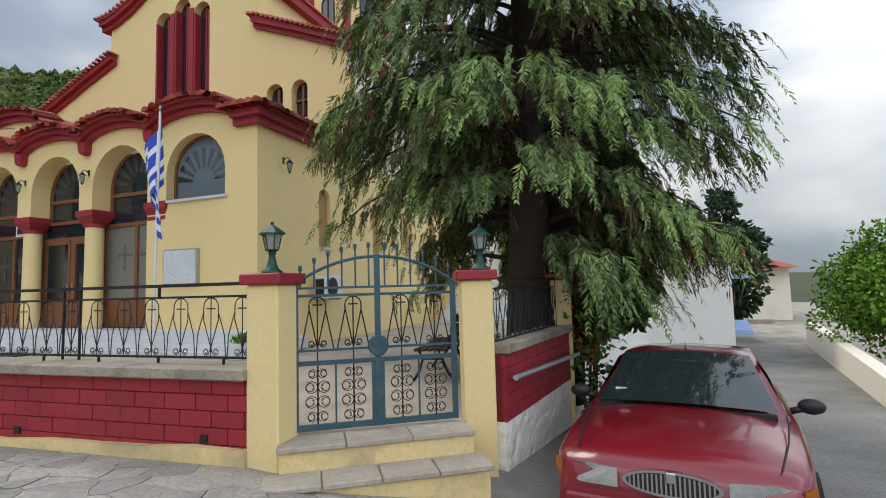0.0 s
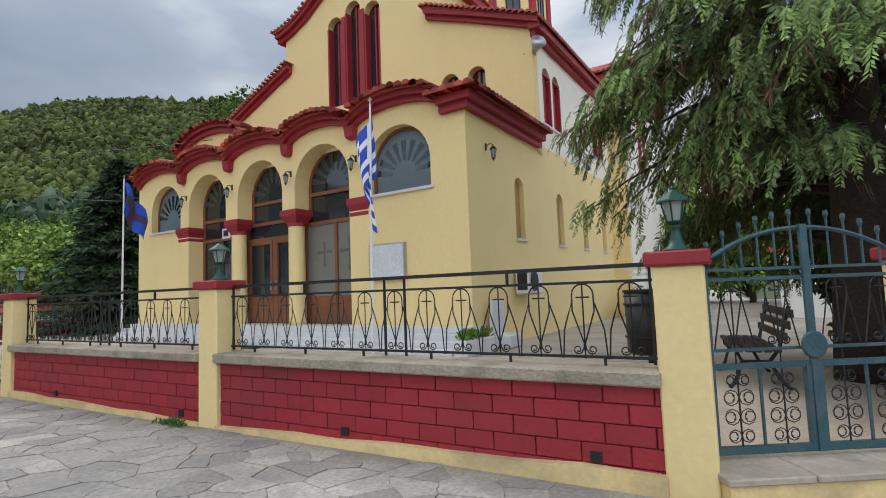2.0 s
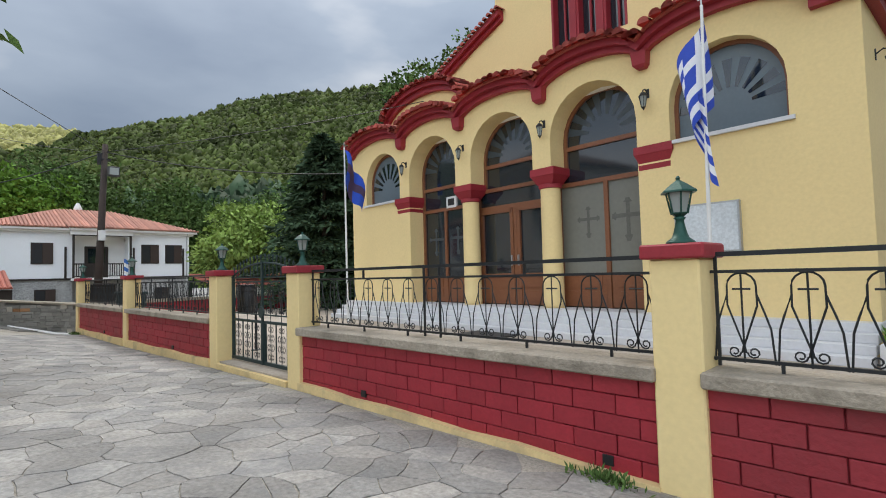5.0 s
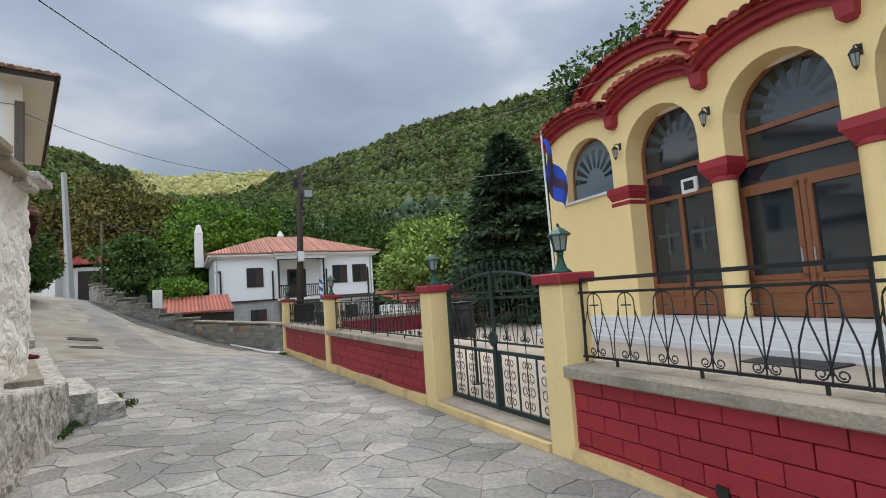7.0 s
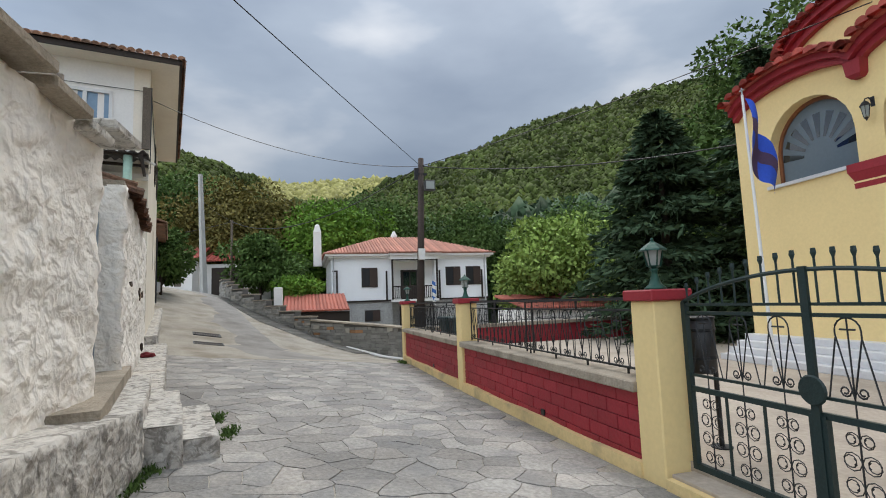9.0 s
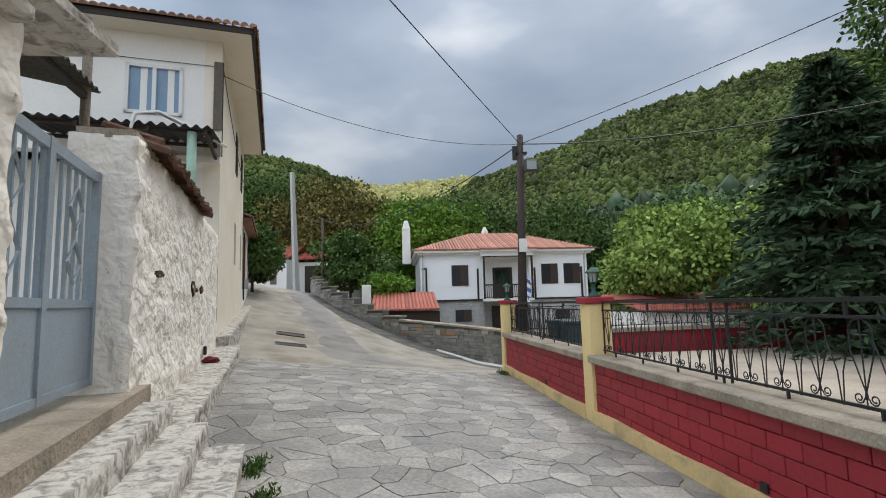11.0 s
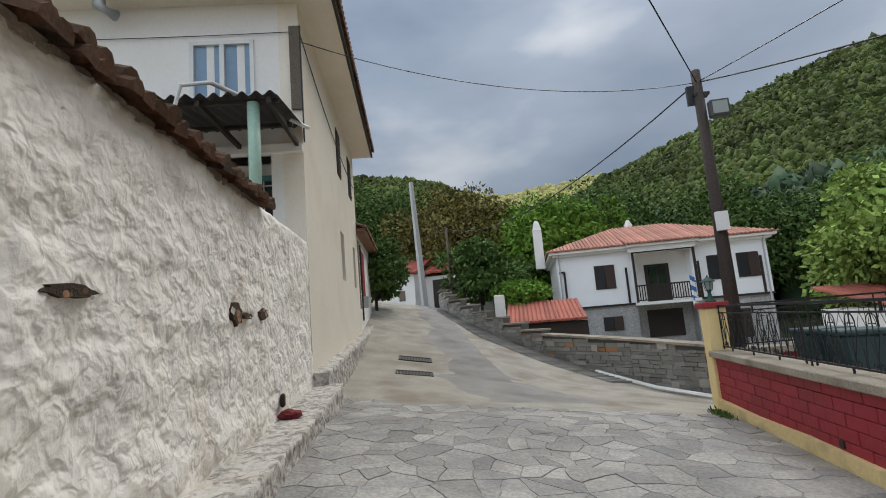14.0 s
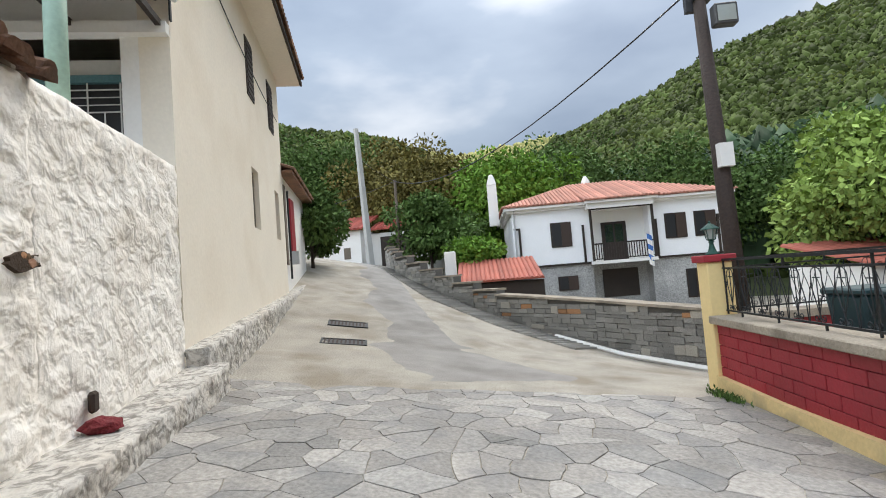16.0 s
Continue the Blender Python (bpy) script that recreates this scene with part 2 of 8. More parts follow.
def rubble_white(name, col, dark):
    """Whitewash brushed over rubble: bulging stones, small dark crevice marks, flaked spots."""
    m = mat(name, col, 0.93, 0.05, 0.05, 6, 0.0, stain=(0.58, 0.48, 0.36), stain_amt=0.3, stain_scale=1.3)
    t = m.node_tree
    b = t.nodes["Principled BSDF"]
    geo = t.nodes.new("ShaderNodeNewGeometry")
    wob = t.nodes.new("ShaderNodeTexNoise")
    wob.inputs["Scale"].default_value = 3.0
    mixv = t.nodes.new("ShaderNodeMix")
    mixv.data_type = "VECTOR"
    mixv.inputs["Factor"].default_value = 0.05
    t.links.new(geo.outputs["Position"], wob.inputs["Vector"])
    t.links.new(geo.outputs["Position"], mixv.inputs["A"])
    t.links.new(wob.outputs["Color"], mixv.inputs["B"])
    vor = t.nodes.new("ShaderNodeTexNoise")
    vor.inputs["Scale"].default_value, vor.inputs["Detail"].default_value, vor.inputs["Distortion"].default_value = 6.5, 2.5, 0.3
    t.links.new(mixv.outputs["Result"], vor.inputs["Vector"])
    fine = t.nodes.new("ShaderNodeTexNoise")
    fine.inputs["Scale"].default_value, fine.inputs["Detail"].default_value, fine.inputs["Roughness"].default_value = 13.0, 7.0, 0.62
    t.links.new(geo.outputs["Position"], fine.inputs["Vector"])
    cl = t.nodes.new("ShaderNodeMapRange")
    cl.inputs["From Min"].default_value, cl.inputs["From Max"].default_value, cl.inputs["To Max"].default_value = 0.3, 0.62, 1.6
    t.links.new(vor.outputs["Fac"], cl.inputs["Value"])
    ht = t.nodes.new("ShaderNodeMath")
    ht.operation = "MULTIPLY_ADD"
    ht.inputs[1].default_value = 0.65
    t.links.new(fine.outputs["Fac"], ht.inputs[0])
    t.links.new(cl.outputs["Result"], ht.inputs[2])
    bp = t.nodes.new("ShaderNodeBump")
    bp.inputs["Strength"].default_value, bp.inputs["Distance"].default_value = 0.5, 0.04
    t.links.new(ht.outputs[0], bp.inputs["Height"])
    t.links.new(bp.outputs["Normal"], b.inputs["Normal"])
    # flaked spots and small dark marks where a distorted noise runs high
    spot = t.nodes.new("ShaderNodeTexNoise")
    spot.inputs["Scale"].default_value, spot.inputs["Detail"].default_value, spot.inputs["Roughness"].default_value, spot.inputs["Distortion"].default_value = 9.0, 6.0, 0.65, 0.8
    t.links.new(mixv.outputs["Result"], spot.inputs["Vector"])
    sr = t.nodes.new("ShaderNodeMapRange")
    sr.inputs["From Min"].default_value, sr.inputs["From Max"].default_value, sr.inputs["To Max"].default_value = 0.635, 0.72, 0.75
    t.links.new(spot.outputs["Fac"], sr.inputs["Value"])
    old = b.inputs["Base Color"].links[0].from_socket
    mx = t.nodes.new("ShaderNodeMix")
    mx.data_type = "RGBA"
    mx.inputs["B"].default_value = (*dark, 1)
    t.links.new(sr.outputs["Result"], mx.inputs["Factor"])
    t.links.new(old, mx.inputs["A"])
    t.links.new(mx.outputs["Result"], b.inputs["Base Color"])
    return m


WHITE_OLD = rubble_white("whitewashed_rubble", (0.92, 0.875, 0.80), (0.36, 0.30, 0.23))
WHITE_DIRTY = rubble_white("flaking_whitewash", (0.57, 0.54, 0.49), (0.15, 0.135, 0.115))
for nm in ("From Min", "From Max"):
    for nd in WHITE_DIRTY.node_tree.nodes:
        if nd.bl_idname == "ShaderNodeMapRange" and abs(nd.inputs["From Max"].default_value - (0.72 if nm == "From Min" else 0.60)) < 0.001:
            nd.inputs["From Min"].default_value, nd.inputs["From Max"].default_value = 0.46, 0.60


def tinted(m, other, node, out):
    """Turn some pieces of a material towards another tone, piece by piece."""
    t = m.node_tree
    b = t.nodes["Principled BSDF"]
    old = b.inputs["Base Color"].links[0].from_socket
    src = t.nodes.new(node).outputs[out]
    w = t.nodes.new("ShaderNodeTexWhiteNoise")
    w.noise_dimensions = "1D"
    t.links.new(src, w.inputs["W"])
    mx = t.nodes.new("ShaderNodeMix")
    mx.data_type, mx.blend_type = "RGBA", "MULTIPLY"
    mx.inputs["B"].default_value = (*other, 1)
    t.links.new(w.outputs["Value"], mx.inputs["Factor"])
    t.links.new(old, mx.inputs["A"])
    t.links.new(mx.outputs["Result"], b.inputs["Base Color"])


FLAG = mat("paving_stone", (0.305, 0.282, 0.252), 0.7, 0.30, 0.28, 7, 0.4, rnd=0.24, stain=(0.19, 0.185, 0.18), stain_amt=0.6, stain_scale=2.4, bscale=16)
FLAG_ISL = mat("paving_stone_far", (0.305, 0.282, 0.252), 0.7, 0.30, 0.28, 7, 0.4, island=0.24, stain=(0.19, 0.185, 0.18), stain_amt=0.6, stain_scale=2.4, bscale=16)
tinted(FLAG, (0.80, 0.83, 0.86), "ShaderNodeObjectInfo", "Random")
tinted(FLAG_ISL, (0.80, 0.83, 0.86), "ShaderNodeNewGeometry", "Random Per Island")

# ---- mesh helpers ----


def part(name, bm, material, parent=None, label="", smooth=False):
    me = bpy.data.meshes.new(name)
    bm.to_mesh(me)
    bm.free()
    for m in material if isinstance(material, (list, tuple)) else (material,):
        me.materials.append(m)
    if smooth:
        me.polygons.foreach_set("use_smooth", [True] * len(me.polygons))
    ob = new(name, me)
    if parent is not None:
        ob.parent = parent
    if label:
        ob["label"] = label
    return ob


def child(name, me, parent, m=None):
    ob = new(name, me)
    ob.parent = parent
    if m is not None:
        ob.matrix_basis = m
    return ob


def empty(name, label="", category="", group="", kind="", m=None):
    ob = new(name)
    ob.empty_display_size = 0.1
    if m is not None:
        ob.matrix_world = m
    return tagged(ob, label, category, group, kind)


def box(bm, x0, x1, y0, y1, z0, z1, mi=0):
    vs = [bm.verts.new((x, y, z)) for z in (z0, z1) for y in (y0, y1) for x in (x0, x1)]
    for idx in ((0, 2, 3, 1), (4, 5, 7, 6), (0, 1, 5, 4), (1, 3, 7, 5), (3, 2, 6, 7), (2, 0, 4, 6)):
        f = bm.faces.new([vs[i] for i in idx])
        f.material_index = mi
    return vs


def boxes(*bs):
    bm = bmesh.new()
    for b in bs:
        box(bm, *b)
    return bm


def bevelled(bm, w=0.01, seg=1):
    bmesh.ops.bevel(bm, geom=bm.edges[:], offset=w, segments=seg, affect="EDGES", clamp_overlap=True)
    return bm


def tube(bm, pts, r, n=5, r2=None, cap=True):
    """A round bar along a line of points."""
    pts = [Vector(p) for p in pts]
    rings = []
    for i, p in enumerate(pts):
        d = (pts[min(i + 1, len(pts) - 1)] - pts[max(i - 1, 0)]).normalized()
        a = d.cross(Vector((0, 0, 1)) if abs(d.z) < 0.95 else Vector((1, 0, 0))).normalized()
        c = d.cross(a)
        rr = r if r2 is None else r + (r2 - r) * i / max(1, len(pts) - 1)
        rings.append([bm.verts.new(p + a * rr * math.cos(2 * math.pi * k / n) + c * rr * math.sin(2 * math.pi * k / n)) for k in range(n)])
    for q, s in zip(rings, rings[1:]):
        for k in range(n):
            bm.faces.new((q[k], q[(k + 1) % n], s[(k + 1) % n], s[k]))
    if cap:
        bm.faces.new(rings[0][::-1])
        bm.faces.new(rings[-1])
    return bm


def lathe(bm, prof, n=12, cx=0, cy=0, turn=0.0):
    rings = [[bm.verts.new((cx + r * math.cos(2 * math.pi * k / n + turn), cy + r * math.sin(2 * math.pi * k / n + turn), z)) for k in range(n)] for r, z in prof]
    for q, s in zip(rings, rings[1:]):
        for k in range(n):
            bm.faces.new((q[k], q[(k + 1) % n], s[(k + 1) % n], s[k]))
    bm.faces.new(rings[0][::-1])
    bm.faces.new(rings[-1])
    return bm


def band(bm, lo, hi, y0, y1):
    """A solid between two lines of (x, z) points of equal count, from y0 to y1."""
    n = len(lo)
    g = [[bm.verts.new((p[0], y, p[1])) for p in line] for y in (y0, y1) for line in (lo, hi)]
    fl, fh, bl, bh = g
    for i in range(n - 1):
        bm.faces.new((fl[i], fl[i + 1], fh[i + 1], fh[i]))
        bm.faces.new((bl[i + 1], bl[i], bh[i], bh[i + 1]))
        bm.faces.new((fl[i + 1], fl[i], bl[i], bl[i + 1]))
        bm.faces.new((fh[i], fh[i + 1], bh[i + 1], bh[i]))
    bm.faces.new((fl[0], fh[0], bh[0], bl[0]))
    bm.faces.new((fh[-1], fl[-1], bl[-1], bh[-1]))
    return bm


def pierced(bm, x0, x1, z0, top, y0, y1, holes):
    """A wall from x0 to x1 whose top is the function top(x), with openings (xa, xb, sill, spring, arched)."""
    xs = {x0, x1}
    for a, b, s, sp, arched in holes:
        xs |= {a + (b - a) * (0.5 - 0.5 * math.cos(math.pi * i / 12)) for i in range(13)} if arched else {a, b}
    k = int((x1 - x0) / 0.25)
    fixed = [(h[0], h[1]) for h in holes]
    for i in range(1, k):
        x = x0 + (x1 - x0) * i / k
        if not any(a - 0.03 < x < b + 0.03 for a, b in fixed):
            xs.add(x)
    xs = sorted(xs)
    for xa, xb in zip(xs, xs[1:]):
        mid = (xa + xb) / 2
        h = next((h for h in holes if h[0] < mid < h[1]), None)
        if h is None:
            band(bm, [(xa, z0), (xb, z0)], [(xa, top(xa)), (xb, top(xb))], y0, y1)
        else:
            a, b, s, sp, arched = h
            r, c = (b - a) / 2, (a + b) / 2
            arch = (lambda x: sp + math.sqrt(max(0.0, r * r - (x - c) ** 2))) if arched else (lambda x: sp)
            if s > z0 + 0.01:
                band(bm, [(xa, z0), (xb, z0)], [(xa, s), (xb, s)], y0, y1)
            band(bm, [(xa, arch(xa)), (xb, arch(xb))], [(xa, top(xa)), (xb, top(xb))], y0, y1)
    bmesh.ops.remove_doubles(bm, verts=bm.verts[:], dist=1e-4)
    return bm


def lerp(x, tab):
    for (a, u), (b, v) in zip(tab, tab[1:]):
        if x <= b:
            return u + (v - u) * max(0.0, (x - a) / (b - a))
    return tab[-1][1]


def sstep(a, b, x):
    k = min(1.0, max(0.0, (x - a) / (b - a)))
    return k * k * (3 - 2 * k)


# ---- ground ----
RD = Vector((-0.968, -0.252))


def gz(x, y):
    """Height of the street."""
    z1 = 0.17 - (0.055 + 0.045 * sstep(-12, -22, x)) * (min(max(y, -3), 5) - 1.0) * sstep(-60, -24, x)
    e = max(0.0, x + 2.6)
    z1 -= min(0.55, 0.17 * e) * sstep(-0.5, 4.0, y) + 0.035 * min(22.0, max(0.0, y - 4.0)) * sstep(-4, 0, x)
    s = (x + 24) * RD.x + (y + 0.5) * RD.y
    q = (x + 24) * RD.y * 1.0 + (y + 0.5) * -RD.x
    q = min(max(q, -4.0), 7.5)
    h = lerp(s, [(0, 0), (5, 0.26), (8, 0.68), (12, 1.3), (18, 2.3), (25, 2.75), (40, 3.2), (90, 6)])
    z2 = 0.17 + h - q * min(0.2, 0.1 + 0.012 * max(0, s))
    z2 -= 0.06 * max(0.0, min(14.0, (y - 3.0))) * sstep(2, 8, s)
    k = sstep(-1.0, 3.0, s)
    z = z1 * (1 - k) + z2 * k
    if x < -27.5:
        wall_y = lerp(-x, [(27.2, 6.2), (29.6, 4.7), (31.6, 3.4), (34.6, 1.1), (37.6, -1.0), (41.0, -3.0), (46.5, -4.4), (60, -5)])
        z += (min(z, -1.6) - z) * sstep(0.15, 0.6, y - wall_y)
    return z


def sheet(name, xs, ys, zf, material, label="", parent=None):
    bm = bmesh.new()
    g = [[bm.verts.new((x, y, zf(x, y))) for x in xs] for y in ys]
    for r, s in zip(g, g[1:]):
        for i in range(len(xs) - 1):
            bm.faces.new((r[i], r[i + 1], s[i + 1], s[i]))
    return part(name, bm, material, parent, label, smooth=True)


def span(a, b, n):
    return [a + (b - a) * i / n for i in range(n + 1)]


gx = [-900, -400, -200, -120, -90] + span(-75, 30, 150) + [50, 90, 200, 400, 900]
gy = [-900, -400, -200, -100, -50] + span(-30, 45, 108) + [70, 110, 200, 400, 900]
tagged(sheet("ground", gx, gy, gz, ROADC), "weathered grey-beige concrete street ground", "ground", kind="structure")


def prism(bm, poly, z0, z1):
    lo = [bm.verts.new((x, y, z0)) for x, y in poly]
    hi = [bm.verts.new((x, y, z1)) for x, y in poly]
    n = len(poly)
    bm.faces.new(lo[::-1])
    bm.faces.new(hi)
    for i in range(n):
        bm.faces.new((lo[i], lo[(i + 1) % n], hi[(i + 1) % n], hi[i]))
    return bm


YARD_Z = 0.2
tagged(part("yard_floor", prism(bmesh.new(), [(-25.9, 3.85), (-2.6, 3.85), (-1.2, 4.75), (-0.6, 7.6), (0.4, 14), (1.5, 34), (-26, 34)], -2.0, YARD_Z), YARD),
       "beige paved churchyard terrace", "yard", kind="structure")

# ---- church ----
CH = Matrix.Translation((-6.80, 8.985, 0)) @ Matrix.Rotation(-math.atan(0.072), 4, "Z") @ Matrix.Diagonal((1, 0.94, 1, 1))
church = empty("church", "yellow plastered church with red cornices and arched porch", "church", m=CH)
BAYS = [-1.75, -4.17, -6.55, -9.0, -11.27]
VALLEYS = [-0.5, -3.04, -5.30, -7.81, -10.2, -12.85]
FLOOR_Z = 0.68


def porch_top(x):
    for a, b in zip(VALLEYS, VALLEYS[1:]):
        if b <= x <= a:
            k = (x - (a + b) / 2) / ((a - b) / 2)
            return 5.20 + 0.45 * math.sqrt(max(0.0, 1 - 0.93 * k * k)) - 0.10
    return 5.2


holes = [(-2.62, -0.88, 3.62, 4.23, True)] + [(b - 0.95, b + 0.95, 3.62, 4.18, True) for b in BAYS[1:4]] + [(-12.14, -10.40, 3.62, 4.23, True)]
# the arch reveals step in at the springing, above the columns
part("porch_wall", pierced(bmesh.new(), -12.95, 0, 3.62, porch_top, 0, 0.5, holes), YELLOW, church)
part("porch_wall_side", boxes((-3.22, 0, 0, 0.5, -0.2, 3.62)), YELLOW, church)
part("porch_wall_side", boxes((-12.95, -9.95, 0, 0.5, -0.2, 3.62)), YELLOW, church)
side = pierced(bmesh.new(), 0.5, 4.1, -0.2, lambda x: 5.2, 0.0, 0.4, [(2.35, 2.9, 2.56, 3.78, True)])
side.transform(Matrix.Rotation(math.pi / 2, 4, "Z"))
part("porch_side_wall", side, YELLOW, church)
part("porch_left_wall", boxes((-12.95, -12.55, 0.5, 4.1, -0.2, 5.2)), YELLOW, church)
part("porch_ceiling", boxes((-12.55, -0.4, 0.5, 4.1, 5.05, 5.15)), WHITE, church)


def arc_line(off):
    pts = []
    for a, b in zip(VALLEYS, VALLEYS[1:]):
        for i in range(13):
            k = -1 + 2 * i / 12
            x = (a + b) / 2 - k * (a - b) / 2
            pts.append((x, 5.20 + off + 0.45 * math.sqrt(max(0.0, 1 - 0.95 * k * k)) - 0.12))
    return pts


line = arc_line(0)
for i in range(5):
    seg = line[i * 13:(i + 1) * 13]
    seg = seg[::-1]
    bm = band(bmesh.new(), seg, [(x, z + 0.14) for x, z in seg], -0.14, 0.05)
    band(bm, [(x, z + 0.12) for x, z in seg], [(x, z + 0.25) for x, z in seg], -0.26, 0.05)
    part("arched_cornice", bm, RED, church)
bm = boxes((-0.55, 0.14, -0.14, 0.0, 5.05, 5.22), (-0.55, 0.26, -0.26, 0.0, 5.2, 5.36), (0, 0.14, 0, 4.0, 5.05, 5.22), (0, 0.26, -0.0, 4.0, 5.2, 5.36))
part("straight_cornice", bm, RED, church)
for v in VALLEYS[1:-1]:
    part("cornice_drop", lathe(bmesh.new(), [(0.10, 5.0), (0.17, 5.06), (0.2, 5.3)], 4, v, -0.06, math.pi / 4), RED, church)


def tile_tube(bm, p, q, r=0.075, n=5):
    """A half-round roof tile course from p to q."""
    p, q = Vector(p), Vector(q)
    d = (q - p).normalized()
    a = d.cross(Vector((0, 0, 1))).normalized()
    c = a.cross(d)
    rings = [[bm.verts.new(o + a * r * math.cos(math.pi * k / n) + c * r * math.sin(math.pi * k / n)) for k in range(n + 1)] for o in (p, q)]
    for k in range(n):
        bm.faces.new((rings[0][k], rings[0][k + 1], rings[1][k + 1], rings[1][k]))
    bm.faces.new(rings[0])


tb = bmesh.new()
tile_tube(tb, (0, -0.05, -0.03), (0, 0.75, 0.03), 0.108, 7)
bmesh.ops.solidify(tb, geom=tb.faces[:], thickness=0.02)
TILE_ME = bpy.data.meshes.new("roof_tile")
tb.to_mesh(TILE_ME)
tb.free()
TILE_ME.materials.append(mat("roof_tile_front", (0.42, 0.085, 0.065), 0.8, 0.15, 0.2, 8, 0.1, rnd=0.25))
for i in range(5):
    seg = line[i * 13:(i + 1) * 13][::-1]
    bm = band(bmesh.new(), [(x, z + 0.255) for x, z in seg], [(x, z + 0.29) for x, z in seg], -0.34, 4.0)
    cx, half = (VALLEYS[i] + VALLEYS[i + 1]) / 2, (VALLEYS[i] - VALLEYS[i + 1]) / 2
    for j in range(13):
        k = -0.96 + 1.92 * j / 12
        z = 5.08 + 0.45 * math.sqrt(max(0.0, 1 - 0.95 * k * k)) + 0.29
        for y0 in (0.3, 1.0, 1.7, 2.4):
            tile_tube(bm, (cx + k * half, y0, z), (cx + k * half, y0 + 0.75, z - 0.0 + 0.02), 0.078)
        child("roof_tile", TILE_ME, church, Matrix.Translation((cx + k * half, -0.42 + 0.02 * math.sin(j * 5 + i), z + 0.006 * math.sin(j * 3))))
    part("porch_roof", bm, TILE, church)["kind"] = "stuff"
bm = bmesh.new()
band(bm, [(-0.7, 5.58), (0.3, 5.36)], [(-0.7, 5.62), (0.3, 5.40)], 0.1, 4.0)
for j in range(22):
    y = 0.12 + j * 0.185
    tile_tube(bm, (0.42, y, 5.385), (-0.7, y, 5.64), 0.09)
for j in range(6):
    child("roof_tile", TILE_ME, church, Matrix.Translation((-0.62 + 0.19 * j, -0.42, 5.40)))
for j in range(22):
    child("roof_tile", TILE_ME, church, Matrix.Translation((0.43, -0.3 + 0.19 * j, 5.39)) @ Matrix.Rotation(math.pi / 2, 4, "Z") @ Matrix.Diagonal((1, 0.6, 1, 1)))
part("side_roof", bm, TILE, church)["kind"] = "stuff"

# columns and imposts
for i, x in enumerate((-5.33, -7.76)):
    col = part("column", lathe(bmesh.new(), [(0.235, FLOOR_Z), (0.225, 0.8), (0.215, 3.2), (0.215, 3.26)], 24, x, 0.25), YELLOW, church, smooth=True)
    part("capital", lathe(lathe(bmesh.new(), [(0.215, 3.2), (0.25, 3.21), (0.25, 3.29), (0.215, 3.3)], 20, x, 0.25), [(0.27, 3.28), (0.30, 3.31), (0.41, 3.45), (0.435, 3.47), (0.435, 3.62)], 4, x, 0.25, math.pi / 4), RED, col, "red painted capital")
for x in (-2.95, -10.2):
    part("impost", lathe(bmesh.new(), [(0.40, 3.20), (0.41, 3.29), (0.38, 3.30), (0.40, 3.33), (0.47, 3.46), (0.49, 3.48), (0.49, 3.62)], 4, x + (0.03 if x > -5 else -0.03), 0.28, math.pi / 4), RED, church)


def arch_pts(c, r, sp, n=14):
    return [(c - r * math.cos(math.pi * i / n), sp + r * math.sin(math.pi * i / n)) for i in range(n + 1)]


def arch_pane(bm, c, r, z0, sp, y, th=0.02):
    a = arch_pts(c, r, sp)
    return band(bm, [(x, z0) for x, z in a], a, y, y + th)


def arch_frame(bm, c, r, z0, sp, y, w=0.07, th=0.08):
    a, b = arch_pts(c, r, sp), arch_pts(c, r - w, sp)
    band(bm, b, a, y, y + th)
    box(bm, c - r, c - r + w, y, y + th, z0, sp)
    box(bm, c + r - w, c + r, y, y + th, z0, sp)
    return bm


def sunburst(bm, c, r, z0, y, n, i):
    a = math.pi * (i + 0.5) / n
    w = math.pi / n * 0.27
    pts = [(c + r * 0.42 * math.cos(a - w * 0.8), z0 + r * 0.42 * math.sin(a - w * 0.8)), (c + r * math.cos(a - w), z0 + r * math.sin(a - w)),
           (c + r * math.cos(a + w), z0 + r * math.sin(a + w)), (c + r * 0.42 * math.cos(a + w * 0.8), z0 + r * 0.42 * math.sin(a + w * 0.8))]
    f = [bm.verts.new((x, y, z)) for x, z in pts]
    bm.faces.new(f)
    return bm


def fan_window(c, y=0.22):
    w = part("window", arch_frame(bmesh.new(), c, 0.87, 3.62, 4.23, y), WOOD, church)
    part("pane", arch_pane(bmesh.new(), c, 0.82, 3.66, 4.23, y + 0.04), FROST, w)
    # clear rays and a clear border in the frosted pane
    for k in range(9):
        part("clear_ray", sunburst(bmesh.new(), c, 0.80, 4.02, y + 0.034, 9, k), GLASS, w)
    part("sill", boxes((c - 0.95, c + 0.95, -0.06, y, 3.56, 3.62)), MARBLE, church)


fan_window(-1.75)
fan_window(-11.27)


